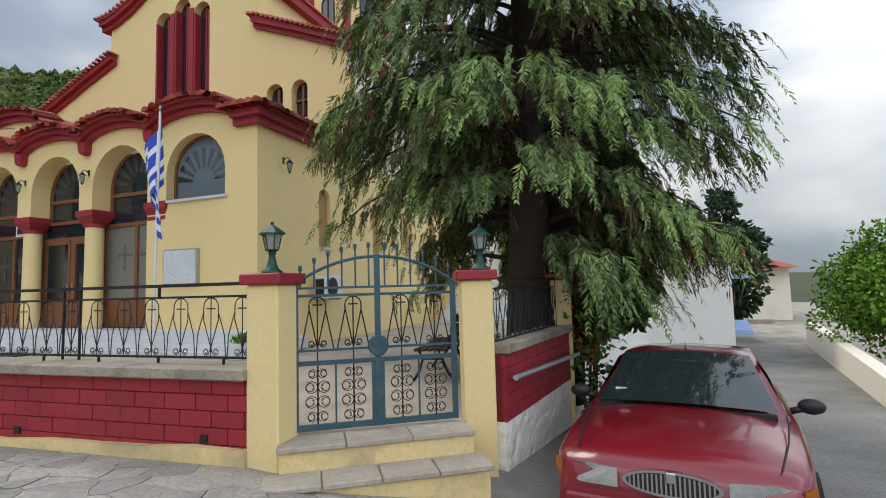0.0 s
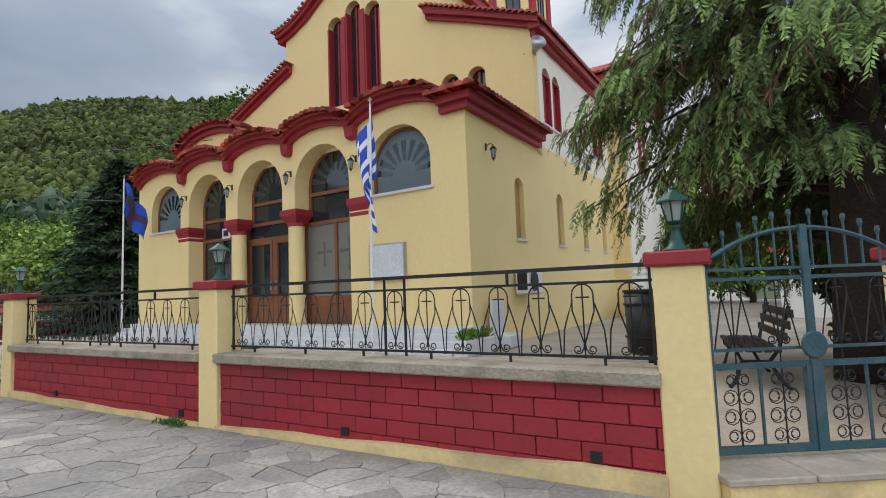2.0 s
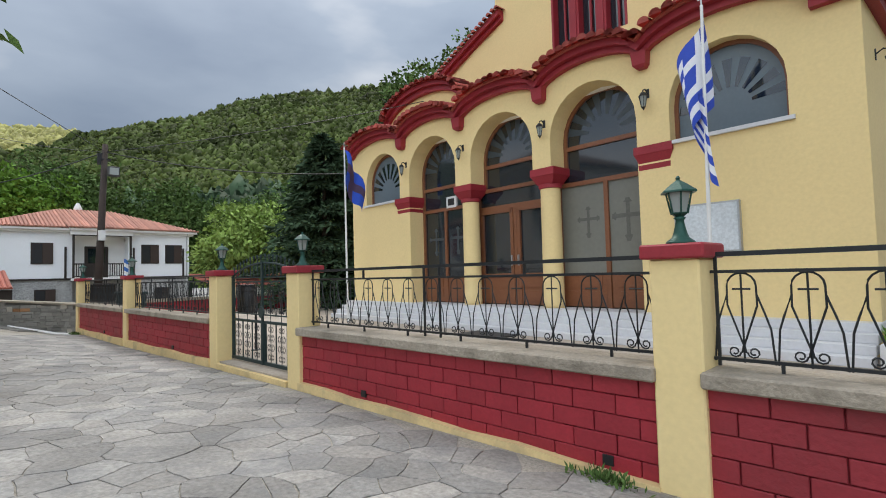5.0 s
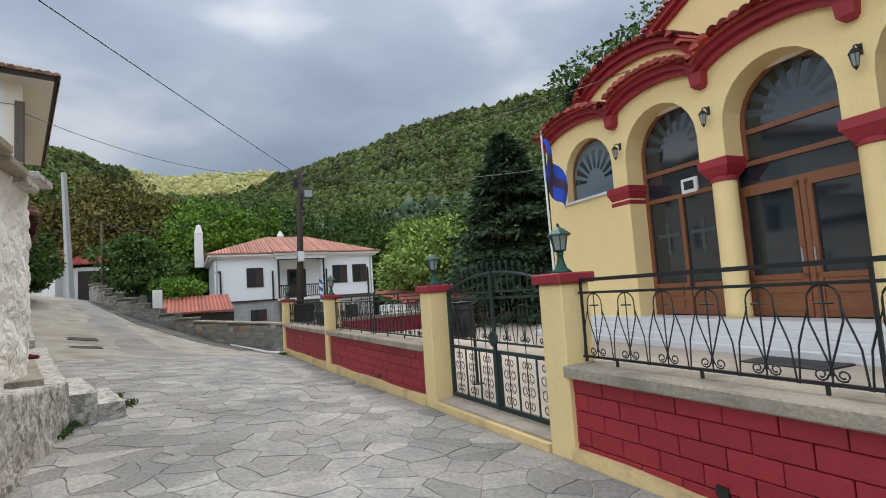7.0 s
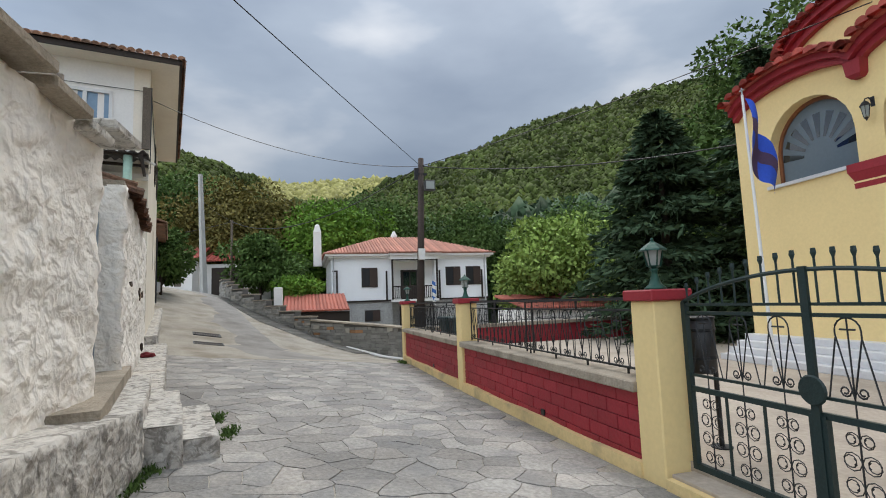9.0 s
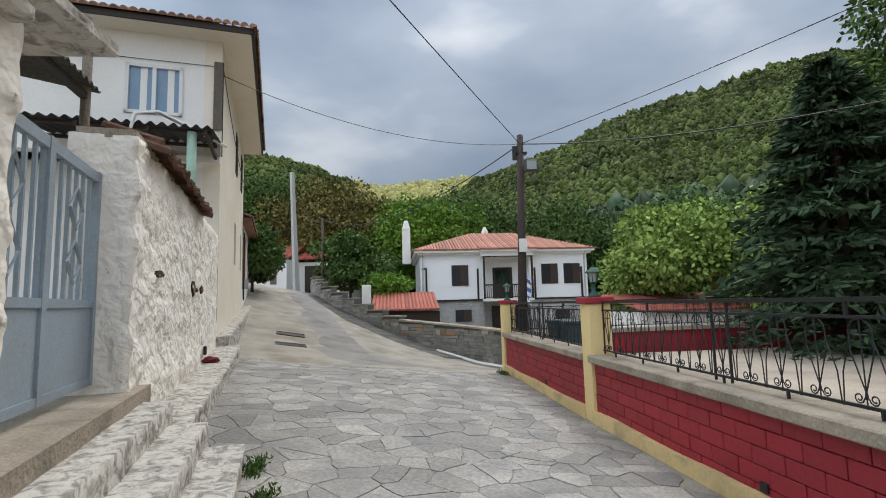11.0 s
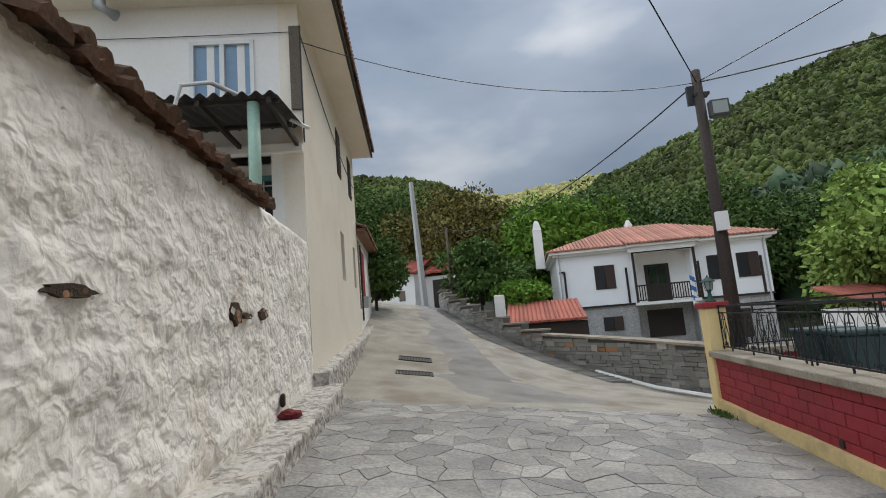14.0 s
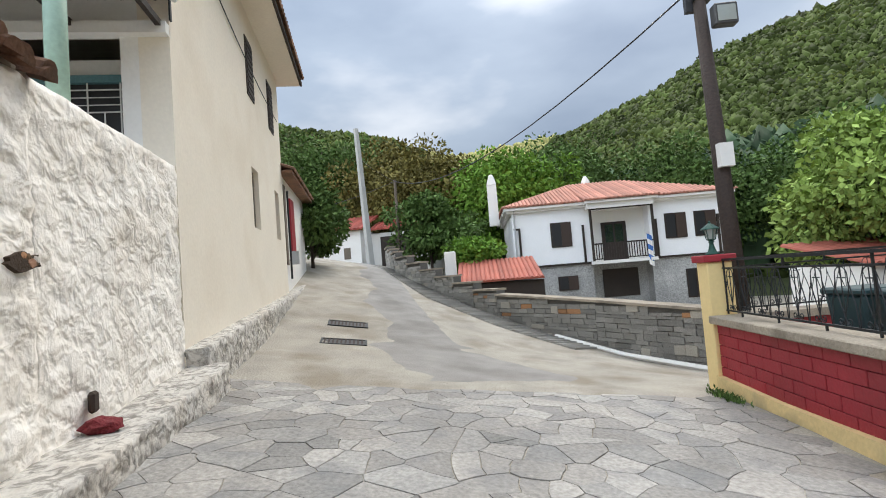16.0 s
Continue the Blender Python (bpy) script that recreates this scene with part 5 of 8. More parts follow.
for a, b in RUNS:
    railing(a + 0.02, b - 0.02)


def gate(name, L, material, zb, ztop, mid, label, m, arms=4, bar=0.85):
    g = empty(name, label, "gate", m=m)
    for i, (a, b) in enumerate(((0.0, L / 2 - 0.012), (L / 2 + 0.012, L))):
        leaf = part("leaf", boxes((a, a + 0.045, -0.022, 0.022, zb, 1.50 if i == 0 else mid), (b - 0.045, b, -0.022, 0.022, zb, mid if i == 0 else 1.50),
                                  (a, b, -0.02, 0.02, zb, zb + 0.05), (a, b, -0.015, 0.015, bar - 0.02, bar + 0.02), (a, b, -0.012, 0.012, 1.40, 1.425), (a, b, -0.012, 0.012, bar + 0.1, bar + 0.12),
                                  (a, b, -0.012, 0.012, 1.47, 1.49)), material, g)
        xs = [a + (b - a) * k / 8 for k in range(9)]
        zt = lambda x: 1.5 + (ztop - 1.5) * (1 - ((x - L / 2) / (L / 2)) ** 2) ** 0.9 if abs(x - L / 2) < L / 2 else 1.5
        part("arched_bar", tube(bmesh.new(), [(x, 0, zt(x)) for x in xs], 0.016, 6), material, leaf)
        ns = round((b - a) / 0.125)
        for k in range(ns):
            x = a + (b - a) * (k + 0.5) / ns
            part("spike", lathe(bmesh.new(), [(0.008, 1.48), (0.008, zt(x) + 0.07), (0.018, zt(x) + 0.10), (0.014, zt(x) + 0.13)], 6, x, 0), material, leaf)
        nu = arms // 2
        for k in range(nu):
            x = a + 0.05 + (b - a - 0.1) * (k + 0.5) / nu
            w = (b - a - 0.1) / nu
            ra = w * 0.23
            bm = tube(bmesh.new(), [(x, 0, bar + 0.13), (x - ra, 0, 1.30)] + [(x + p[0], 0, p[2]) for p in arc(0, 1.40 - ra, ra, 180, 0, 8)] + [(x + ra, 0, 1.30 - 0.02), (x, 0, bar + 0.13)], 0.006, 4)
            for s in (-1, 1):
                tube(bm, [(x + s * ra, 0, 1.28), (x + s * w * 0.45, 0, bar + 0.12)], 0.006, 4)
                tube(bm, [(x, 0, bar + 0.15)] + [(x + p[0], 0, p[2] + bar + 0.17 - 0.935) for p in scroll(s * 0.05, 0.935, 0.034, s)], 0.006, 4)
            tube(bm, [(x, 0, bar), (x, 0, 1.41)], 0.006, 4)
            tube(bm, [(x - ra * 0.6, 0, 1.33), (x + ra * 0.6, 0, 1.33)], 0.006, 4)
            part("arched_motif", bm, IRON, leaf)
            # lower scrollwork
            bm = tube(bmesh.new(), [(x, 0, zb + 0.04), (x, 0, bar)], 0.007, 4)
            h = bar - zb
            for zz, rr in ((0.2, 0.05), (0.42, 0.06), (0.64, 0.06), (0.84, 0.045)):
                for s in (-1, 1):
                    for up in (1, -1):
                        pts = [(x + s * rr * 1.0 + p[0] - s * rr, 0, zb + h * zz + up * (p[2] * 1.0)) for p in scroll(s * rr, 0, rr, s, 10, 1.15)]
                        tube(bm, pts, 0.0038, 4)
            part("scrollwork", bm, IRON, leaf)
            if k:
                xm = a + 0.05 + (b - a - 0.1) * k / nu
                part("bar", boxes((xm - 0.008, xm + 0.008, -0.008, 0.008, zb + 0.04, bar)), material, leaf)
    disc = lathe(bmesh.new(), [(0.085, -0.012), (0.095, 0.0), (0.085, 0.012)], 18, 0, 0)
    disc.transform(Matrix.Translation((L / 2, -0.035, mid * 0 + 0.95)) @ Matrix.Rotation(math.pi / 2, 4, "X"))
    part("lock_disc", disc, material, g, "round lock plate")
    part("centre_stile", boxes((L / 2 - 0.026, L / 2 + 0.026, -0.03, -0.005, zb, ztop + 0.02)), material, g)
    return g


gd = Vector((-1.33 + 2.62, 4.68 - 3.9, 0)).normalized()
GM = Matrix.Translation((-2.58, 3.90, 0)) @ Matrix.Rotation(math.atan2(gd.y, gd.x), 4, "Z")
gate("corner_gate", 1.48, IRON_BLUE, 0.24, 1.76, 0.82, "blue-green wrought iron double gate, closed and chained", GM, 4, 0.82)
gate("street_gate", 2.2, IRON_GREEN, 0.16, 1.70, 0.80, "dark green wrought iron double gate, closed", pose(-14.68, 3.86, 0), 6, 0.80)
part_t = boxes((-14.7, -12.42, 3.58, 4.0, -0.4, 0.1))
tagged(part("gate_threshold", part_t, YELLOW_OLD), "yellow painted threshold below the gate", "threshold", kind="structure")
tagged(part("threshold_slabs", bevelled(boxes((-14.7, -13.96, 3.64, 4.05, 0.1, 0.13), (-13.94, -13.2, 3.64, 4.05, 0.1, 0.13), (-13.18, -12.42, 3.64, 4.05, 0.1, 0.13)), 0.005), YARD), "beige slabs on the gate threshold", "threshold", kind="structure")

# steps before the corner gate
st = empty("corner_steps", "yellow plastered corner steps with worn stone treads", "steps", kind="structure", m=GM)
part("step_body", boxes((-0.10, 1.52, -0.34, 0.1, -0.9, 0.17)), YELLOW_OLD, st)
part("step_body", prism(bmesh.new(), [(-0.18, -0.64), (1.56, -0.64), (1.54, 0.1), (-0.16, 0.1)], -0.9, -0.03), YELLOW_OLD, st)
for i in range(3):
    part("tread", bevelled(boxes((-0.12 + i * 0.552, 0.425 + i * 0.552, -0.37, 0.06, 0.17, 0.215)), 0.008), YARD, st)
for i in range(4):
    part("tread", bevelled(boxes((-0.22 + i * 0.453, 0.225 + i * 0.453, -0.68, -0.34, -0.03, 0.015)), 0.008), YARD, st)

# ---- lamps on the pillars ----


def pillar_lamp(m):
    p = empty("pillar_lamp", "green metal lantern with glass panes on a pillar", "lamp", "pillar lanterns", m=m)
    part("base", lathe(bmesh.new(), [(0.095, 0), (0.09, 0.018), (0.055, 0.045), (0.042, 0.08), (0.03, 0.13), (0.026, 0.16), (0.04, 0.175), (0.02, 0.185)], 12), LAMPGREEN, p, smooth=True)
    part("cup", lathe(bmesh.new(), [(0.025, 0.18), (0.05, 0.20), (0.055, 0.21)], 6), LAMPGREEN, p)
    for i in range(6):
        a = math.pi / 3 * i
        part("bar", tube(bmesh.new(), [(0.053 * math.cos(a), 0.053 * math.sin(a), 0.2), (0.083 * math.cos(a), 0.083 * math.sin(a), 0.345)], 0.006, 4), LAMPGREEN, p)
    g = part("glass", lathe(bmesh.new(), [(0.045, 0.21), (0.074, 0.345)], 6), LENS, p)
    part("roof", lathe(bmesh.new(), [(0.118, 0.34), (0.115, 0.352), (0.06, 0.395), (0.022, 0.42), (0.012, 0.43), (0.017, 0.44), (0.006, 0.455)], 6), LAMPGREEN, p)
    return p


first = pillar_lamp(pose(-7.43, 3.765, 1.615))
for x, y in PILLARS[1:] + [(-2.70, 3.785), (-1.10, 4.885)]:
    copy_thing(first, pose(x, y - 0.015, 1.615, 0, 0, (x * 37) % 60))


def sconce(m):
    s = empty("wall_lantern", "black metal wall lantern with frosted panes", "lamp", "church wall lanterns", m=m)
    part("bracket", tube(bmesh.new(), [(0, 0, 0), (0, -0.1, 0.06), (0, -0.18, 0.03), (0, -0.19, -0.02)], 0.012, 5), IRON, s)
    part("plate", boxes((-0.03, 0.03, -0.015, 0, -0.08, 0.08)), IRON, s)
    part("glass", lathe(bmesh.new(), [(0.035, -0.26), (0.065, -0.08)], 6, 0, -0.19), LENS, s)
    for i in range(6):
        a = math.pi / 3 * i
        part("bar", tube(bmesh.new(), [(0.04 * math.cos(a), -0.19 + 0.04 * math.sin(a), -0.27), (0.073 * math.cos(a), -0.19 + 0.073 * math.sin(a), -0.08)], 0.005, 4), IRON, s)
    part("roof", lathe(bmesh.new(), [(0.09, -0.085), (0.05, -0.03), (0.012, 0.0), (0.006, 0.03)], 6, 0, -0.19), IRON, s)
    part("finial", lathe(bmesh.new(), [(0.042, -0.275), (0.02, -0.3), (0.006, -0.33)], 6, 0, -0.19), IRON, s)
    return s


s0 = sconce(CH @ pose(-2.98, 0, 4.55))
for x in (-5.25, -7.74, -10.07):
    copy_thing(s0, CH @ pose(x, 0, 4.55))
copy_thing(s0, CH @ pose(0.0, 0.9, 4.45, 0, 0, 90))

# ---- things at the church front ----
nb = empty("notice_board", "white glazed notice board on the church wall", "notice board", m=CH @ pose(-2.08, 0, 2.08))
part("backing", boxes((-0.5, 0.5, -0.09, 0, -0.4, 0.4)), METAL, nb)
part("panel", boxes((-0.47, 0.47, -0.1, -0.09, -0.37, 0.37)), mat("white_paper_panel", (0.62, 0.66, 0.68), 0.2), nb)

ac = empty("air_conditioner", "white air conditioning unit on the side wall", "air conditioner", m=CH @ pose(0.0, 2.45, 1.55))
part("case", bevelled(boxes((0.05, 0.38, -0.42, 0.42, -0.28, 0.28)), 0.02), PLASTIC_W, ac)
gr = bmesh.new()
lathe(gr, [(0.23, 0), (0.24, 0.01), (0.2, 0.02)], 16)
gr.transform(Matrix.Translation((0.385, -0.1, 0)) @ Matrix.Rotation(math.pi / 2, 4, "Y"))
part("fan_grille", gr, BLACK, ac)
part("vent", boxes((0.1, 0.34, -0.43, -0.42, -0.2, 0.2)), BLACK, ac)
part("bracket", boxes((0, 0.36, -0.35, -0.31, -0.32, -0.28), (0, 0.36, 0.31, 0.35, -0.32, -0.28)), METAL, ac)
ac2 = empty("door_ac_unit", "small white air conditioner set in the door transom", "air conditioner", m=CH @ pose(BAYS[3] + 0.25, 0.62, 3.36))
part("case", bevelled(boxes((-0.2, 0.2, -0.12, 0.05, -0.16, 0.16)), 0.015), PLASTIC_W, ac2)
part("opening", boxes((-0.12, 0.12, -0.125, -0.12, -0.08, 0.1)), BLACK, ac2)

sp = empty("loudspeaker", "grey horn loudspeaker on the church corner", "loudspeaker", m=CH @ pose(0.05, 4.1, 7.75, 70, 0, 40))
part("horn", lathe(bmesh.new(), [(0.22, 0.35), (0.12, 0.15), (0.06, 0.0), (0.06, -0.2)], 14), METAL, sp, smooth=True)
part("bracket", boxes((-0.3, 0, -0.02, 0.02, -0.15, -0.1)), METAL, sp)


def flag(base, top, w, h, colours, label, seed):
    f = empty("flagpole", label, "flag", m=Matrix.Translation(base))
    part("pole", tube(bmesh.new(), [(0, 0, 0), tuple(Vector(top) - Vector(base))], 0.032, 8, 0.022), PLASTIC_W, f, "white painted pole")
    part("finial", boxes((top[0] - base[0] - 0.01, top[0] - base[0] + 0.01, top[1] - base[1] - 0.01, top[1] - base[1] + 0.01, top[2] - base[2], top[2] - base[2] + 0.14),
                         (top[0] - base[0] - 0.05, top[0] - base[0] + 0.05, top[1] - base[1] - 0.01, top[1] - base[1] + 0.01, top[2] - base[2] + 0.08, top[2] - base[2] + 0.1)), METAL, f)
    return f


FB = mat("flag_blue", (0.03, 0.07, 0.42), 0.8, 0.08, 0.1, 6, 0.05)
FBL = mat("flag_light_blue", (0.03, 0.10, 0.62), 0.8, 0.08, 0.1, 6, 0.05)
FW = mat("flag_white", (0.72, 0.73, 0.76), 0.8, 0.05, 0.08, 6, 0.05)
FR = mat("flag_dull_maroon", (0.085, 0.05, 0.11), 0.8, 0.08, 0.1, 6, 0.05)


def cloth(fn, nu, nv, pick, mats, parent, name="cloth"):
    bm = bmesh.new()
    g = [[bm.verts.new(fn(i / nu, j / nv)) for i in range(nu + 1)] for j in range(nv + 1)]
    for j in range(nv):
        for i in range(nu):
            fc = bm.faces.new((g[j][i], g[j][i + 1], g[j + 1][i + 1], g[j + 1][i]))
            fc.material_index = pick((i + 0.5) / nu, (j + 0.5) / nv)
    return part(name, bm, mats, parent, smooth=True)


f1 = flag((-8.57, 8.08, 0.2), (-8.5, 8.1, 5.25), 1, 1, None, "blue and white striped flag hanging limp on a white pole", 1)


def hang(u, v):
    """A limp flag, gathered in folds down the pole: u along the fly, v down the hoist."""
    fold = 0.30 * u
    x = 0.08 - 0.50 * math.sin(2.6 * u) * (0.75 - 0.25 * v) + 0.06 * math.sin(9 * u + 2 * v)
    x += 0.40 * u * u * (0.35 + 0.3 * v)
    return (x + 0.03 * v, 0.05 + 0.09 * math.sin(11 * u + 1.2 * v) * u ** 0.4, 4.85 - 1.3 * v - 1.15 * u + 0.08 * math.sin(6 * u))


def stripes(u, v):
    if u < 0.38 and v < 0.56:
        return 1 if abs(u - 0.19) < 0.035 or abs(v - 0.28) < 0.055 else 0
    return int(v * 9) % 2


cloth(hang, 40, 36, stripes, (FB, FW), f1)
f2 = flag((-18.0, 8.45, 0.2), (-18.25, 8.6, 5.15), 1, 1, None, "blue flag with a dull maroon cross on a white pole", 2)


def fly(u, v):
    return (-0.15 - 0.30 * u + 0.10 * math.sin(7 * u + 2 * v), 0.1 + 0.80 * u + 0.05 * math.sin(5 * v), 4.85 - 1.0 * v - 0.75 * u + 0.06 * math.sin(9 * u))


cloth(fly, 28, 24, lambda u, v: 1 if abs(u - 0.42) < 0.12 or abs(v - 0.5) < 0.14 else 0, (FBL, FR), f2)

# planter, marble font and mat by the steps
pl = empty("planter", "white marble planter with small green plants", "planter", m=pose(-6.58, 8.55, YARD_Z, 0, 0, 84))
part("trough", bevelled(boxes((-0.5, 0.5, -0.15, 0.15, 0, 0.3)), 0.015), MARBLE, pl)
mt = empty("door_mat", "black rubber mat lying on the yard", "mat", m=pose(-12.8, 8.2, YARD_Z, 0, 0, -4))
part("mat", bevelled(boxes((-0.58, 0.58, -0.31, 0.31, 0, 0.025)), 0.006), BLACK, mt)
ft = empty("marble_font", "grey marble tap font beside the church", "font", m=pose(-6.62, 9.75, YARD_Z))
part("slab", bevelled(boxes((-0.05, 0.05, -0.3, 0.3, 0, 0.95)), 0.02), MARBLE, ft)
part("basin", bevelled(boxes((0.05, 0.4, -0.28, 0.28, 0, 0.28)), 0.03), MARBLE, ft)


def bench(m):
    b = empty("bench", "park bench with dark timber slats and cast iron legs", "bench", m=m)
    for i in range(5):
        part("seat_slat", bevelled(boxes((-0.8, 0.8, -0.22 + i * 0.09, -0.15 + i * 0.09, 0.42, 0.455)), 0.006), WOOD_DARK, b)
    for i in range(3):
        part("back_slat", bevelled(boxes((-0.8, 0.8, 0.24 + i * 0.035, 0.27 + i * 0.035, 0.54 + i * 0.12, 0.63 + i * 0.12)), 0.006), WOOD_DARK, b)
    for x in (-0.6, 0.6):
        part("leg", tube(tube(tube(bmesh.new(), [(x, -0.28, 0), (x, -0.2, 0.12), (x, -0.14, 0.3), (x, -0.2, 0.42)], 0.022, 6), [(x, 0.3, 0), (x, 0.2, 0.12), (x, 0.12, 0.3), (x, 0.22, 0.45), (x, 0.34, 0.9)], 0.022, 6), [(x, -0.14, 0.3), (x, 0.12, 0.3)], 0.018, 6), IRON, b)
    return b


bench(pose(-2.25, 7.2, YARD_Z, 0, 0, -84))

# side stairs with railing
ss = empty("side_stairs", "white marble stairs with white metal railing at the side door", "stairs", m=pose(-5.3, 16.7, YARD_Z))
for i in range(5):
    part("step", bevelled(boxes((0.0, 2.35 - 0.27 * i, 0.3 * i, 3.6, 0.16 * i, 0.16 * (i + 1))), 0.01), MARBLE, ss)
for y in (0.25, 1.5):
    bm = tube(bmesh.new(), [(2.2, y, 1.0), (1.2, y, 1.68), (0.75, y, 1.72)], 0.028, 6)
    part("handrail", bm, PLASTIC_W, ss)
    for k in range(9):
        x = 2.2 - 0.18 * k
        z0 = 0.16 * (1 + int((2.35 - x) / 0.27)) if x > 1.27 else 0.8
        part("baluster", tube(bmesh.new(), [(x, y, min(z0, 0.8)), (x, y, 1.0 + 0.68 * min(1.0, (2.2 - x)))], 0.012, 4), PLASTIC_W, ss)
part("landing_rail", boxes((0.0, 0.6, 1.4, 1.44, 1.25, 1.33), (0.0, 0.6, 1.4, 1.44, 1.45, 1.53), (0.0, 0.6, 1.4, 1.44, 1.65, 1.73), (0.55, 0.6, 1.4, 1.44, 0.8, 1.73)), PLASTIC_W, ss)


def bin_(m, mt_, label):
    b = empty("wheelie_bin", label, "bin", "waste bins", m=m)
    bm = lathe(bmesh.new(), [(0.27, 0.08), (0.36, 0.88)], 4, 0, 0, math.pi / 4)
    part("body", bevelled(bm, 0.03), mt_, b)
    part("lid", bevelled(boxes((-0.28, 0.28, -0.28, 0.3, 0.88, 0.95)), 0.02), mt_, b)
    for x in (-0.2, 0.2):
        w = lathe(bmesh.new(), [(0.08, -0.03), (0.09, 0), (0.08, 0.03)], 10)
        w.transform(Matrix.Translation((x, 0.22, 0.09)) @ Matrix.Rotation(math.pi / 2, 4, "Y"))
        part("wheel", w, BLACK, b)
    return b


GB = mat("green_bin_plastic", (0.02, 0.05, 0.055), 0.5, 0.1, 0.1, 6, 0.02)
bin_(pose(-24.6, 4.7, YARD_Z, 0, 0, 8), GB, "dark blue-green plastic wheelie bin in the yard")
bin_(pose(-23.9, 4.75, YARD_Z, 0, 0, -5), GB, "dark blue-green plastic wheelie bin in the yard")


def litter_bin(m):
    """A round perforated sheet metal bin hung on a post."""
    b = empty("litter_bin", "black sheet metal litter bin hung on a post", "bin", "litter bins", m=m)
    part("post", tube(bmesh.new(), [(0, 0.17, 0), (0, 0.17, 1.12)], 0.022, 8), IRON, b)
    bm = lathe(bmesh.new(), [(0.12, 0.665), (0.145, 0.69), (0.15, 1.15)], 20)
    part("bucket", bm, BLACK, b, smooth=True)
    for z in (0.80, 1.05, 1.15):
        part("hoop", lathe(bmesh.new(), [(0.146, z - 0.012), (0.158, z - 0.008), (0.158, z + 0.008), (0.146, z + 0.012)], 20), IRON, b)
    part("bracket", boxes((-0.02, 0.02, 0.1, 0.17, 0.64, 0.68), (-0.02, 0.02, 0.1, 0.17, 1.06, 1.1)), IRON, b)
    part("foot", lathe(bmesh.new(), [(0.09, 0), (0.09, 0.012)], 14, 0, 0.17), IRON, b)
    return b


copy_thing(litter_bin(pose(-2.99, 4.2, YARD_Z)), pose(-14.93, 4.2, YARD_Z))

# return walls of the yard: right side going back, left side going back
rw = empty("side_yard_wall", "red block wall above a white base running back from the gate", "wall", kind="structure", m=Matrix.Translation((-0.93, 5.02, 0)) @ Matrix.Rotation(math.atan2(2.55, 0.5), 4, "Z"))
part("white_base", boxes((0, 2.6, -0.0, 0.3, -1.6, 0.12)), WHITE_OLD, rw, "flaking white base")
part("wall_core", boxes((0, 2.6, 0.03, 0.27, 0.12, 0.78)), mat("red_joint_side", (0.16, 0.014, 0.02), 0.8), rw)
part("coping", bevelled(boxes((0, 2.6, -0.06, 0.34, 0.78, 0.88)), 0.012), CONCRETE, rw)
part("handrail", tube(bmesh.new(), [(0.0, -0.12, 0.56), (2.3, -0.18, 0.5)], 0.03, 8), METAL, rw, "galvanised pipe handrail")
part("white_base", boxes((2.6, 16, -0.0, 0.3, -2.6, 0.45)), WHITE, rw)
RM = rw.matrix_world.copy()
railing(0.05, 2.5, 0.15, RM)
railing(2.75, 9.0, 0.15, RM)
pillar(*(RM @ Vector((2.65, 0.15, 0)))[:2], 11)
lw = empty("left_yard_wall", "red block wall with dark green railing closing the yard", "wall", kind="structure", m=pose(-25.9, 4.0, 0, 0, 0, 97))
part("wall_core", boxes((0, 12.5, -0.12, 0.12, -1.5, 0.72)), BRICK, lw)
part("coping", boxes((0, 12.5, -0.2, 0.2, 0.72, 0.82)), CONCRETE, lw)
LM = lw.matrix_world.copy()
railing(0.05, 12.4, 0.0, LM)

# ---- left side: gate, steps, tile coping, canopy ----


def rel(x, y, z=0.0):
    return WM @ Vector((x, y, z))


lg = empty("yard_gate", "pale grey-blue metal gate with diamond bars, closed", "gate", m=WM)
bm = boxes((-6.2, -6.12, 0.24, 0.30, 1.0, 2.75), (-4.28, -4.2, 0.24, 0.30, 1.0, 2.75), (-6.2, -4.2, 0.245, 0.295, 2.66, 2.74), (-6.2, -4.2, 0.245, 0.295, 1.62, 1.68), (-6.2, -4.2, 0.245, 0.295, 1.0, 1.06), (-5.24, -5.16, 0.24, 0.30, 1.0, 2.75))
part("frame", bm, IRON_GREY, lg)
part("sheet_panel", boxes((-6.15, -4.25, 0.26, 0.28, 1.04, 1.65)), IRON_GREY, lg)
for i in range(14):
    x = -6.08 + i * 0.14
    part("bar", boxes((x - 0.012, x + 0.012, 0.26, 0.284, 1.66, 2.68)), IRON_GREY, lg)
for cx in (-5.7, -4.72):
    for zz in (1.95, 2.35):
        bm = bmesh.new()
        tube(bm, [(cx, 0.25, zz - 0.16), (cx + 0.13, 0.25, zz), (cx, 0.25, zz + 0.16), (cx - 0.13, 0.25, zz), (cx, 0.25, zz - 0.16)], 0.013, 4)
        part("diamond", bm, IRON_GREY, lg)
tagged(part("threshold_ground", boxes((-7.0, -3.8, -0.1, 6, -0.3, 0.92)), CONCRETE), "raised concrete yard behind the gate", "floor", kind="structure").matrix_world = WM
for i, (x0, x1, y0, z1, sd) in enumerate(((-6.5, -4.05, -0.32, 0.80, 31), (-6.3, -4.2, -0.62, 0.62, 37), (-6.1, -4.35, -0.92, 0.44, 41))):
    o = tagged(rough_solid("stone_step", x0, x1, y0, 0.0 if i == 0 else y0 + 0.36, -0.2, z1, WHITE_DIRTY, None, 0.025, 0.07, seed=sd), "worn whitewashed stone step before the gate", "step", "gate steps")
    o.matrix_world = WM
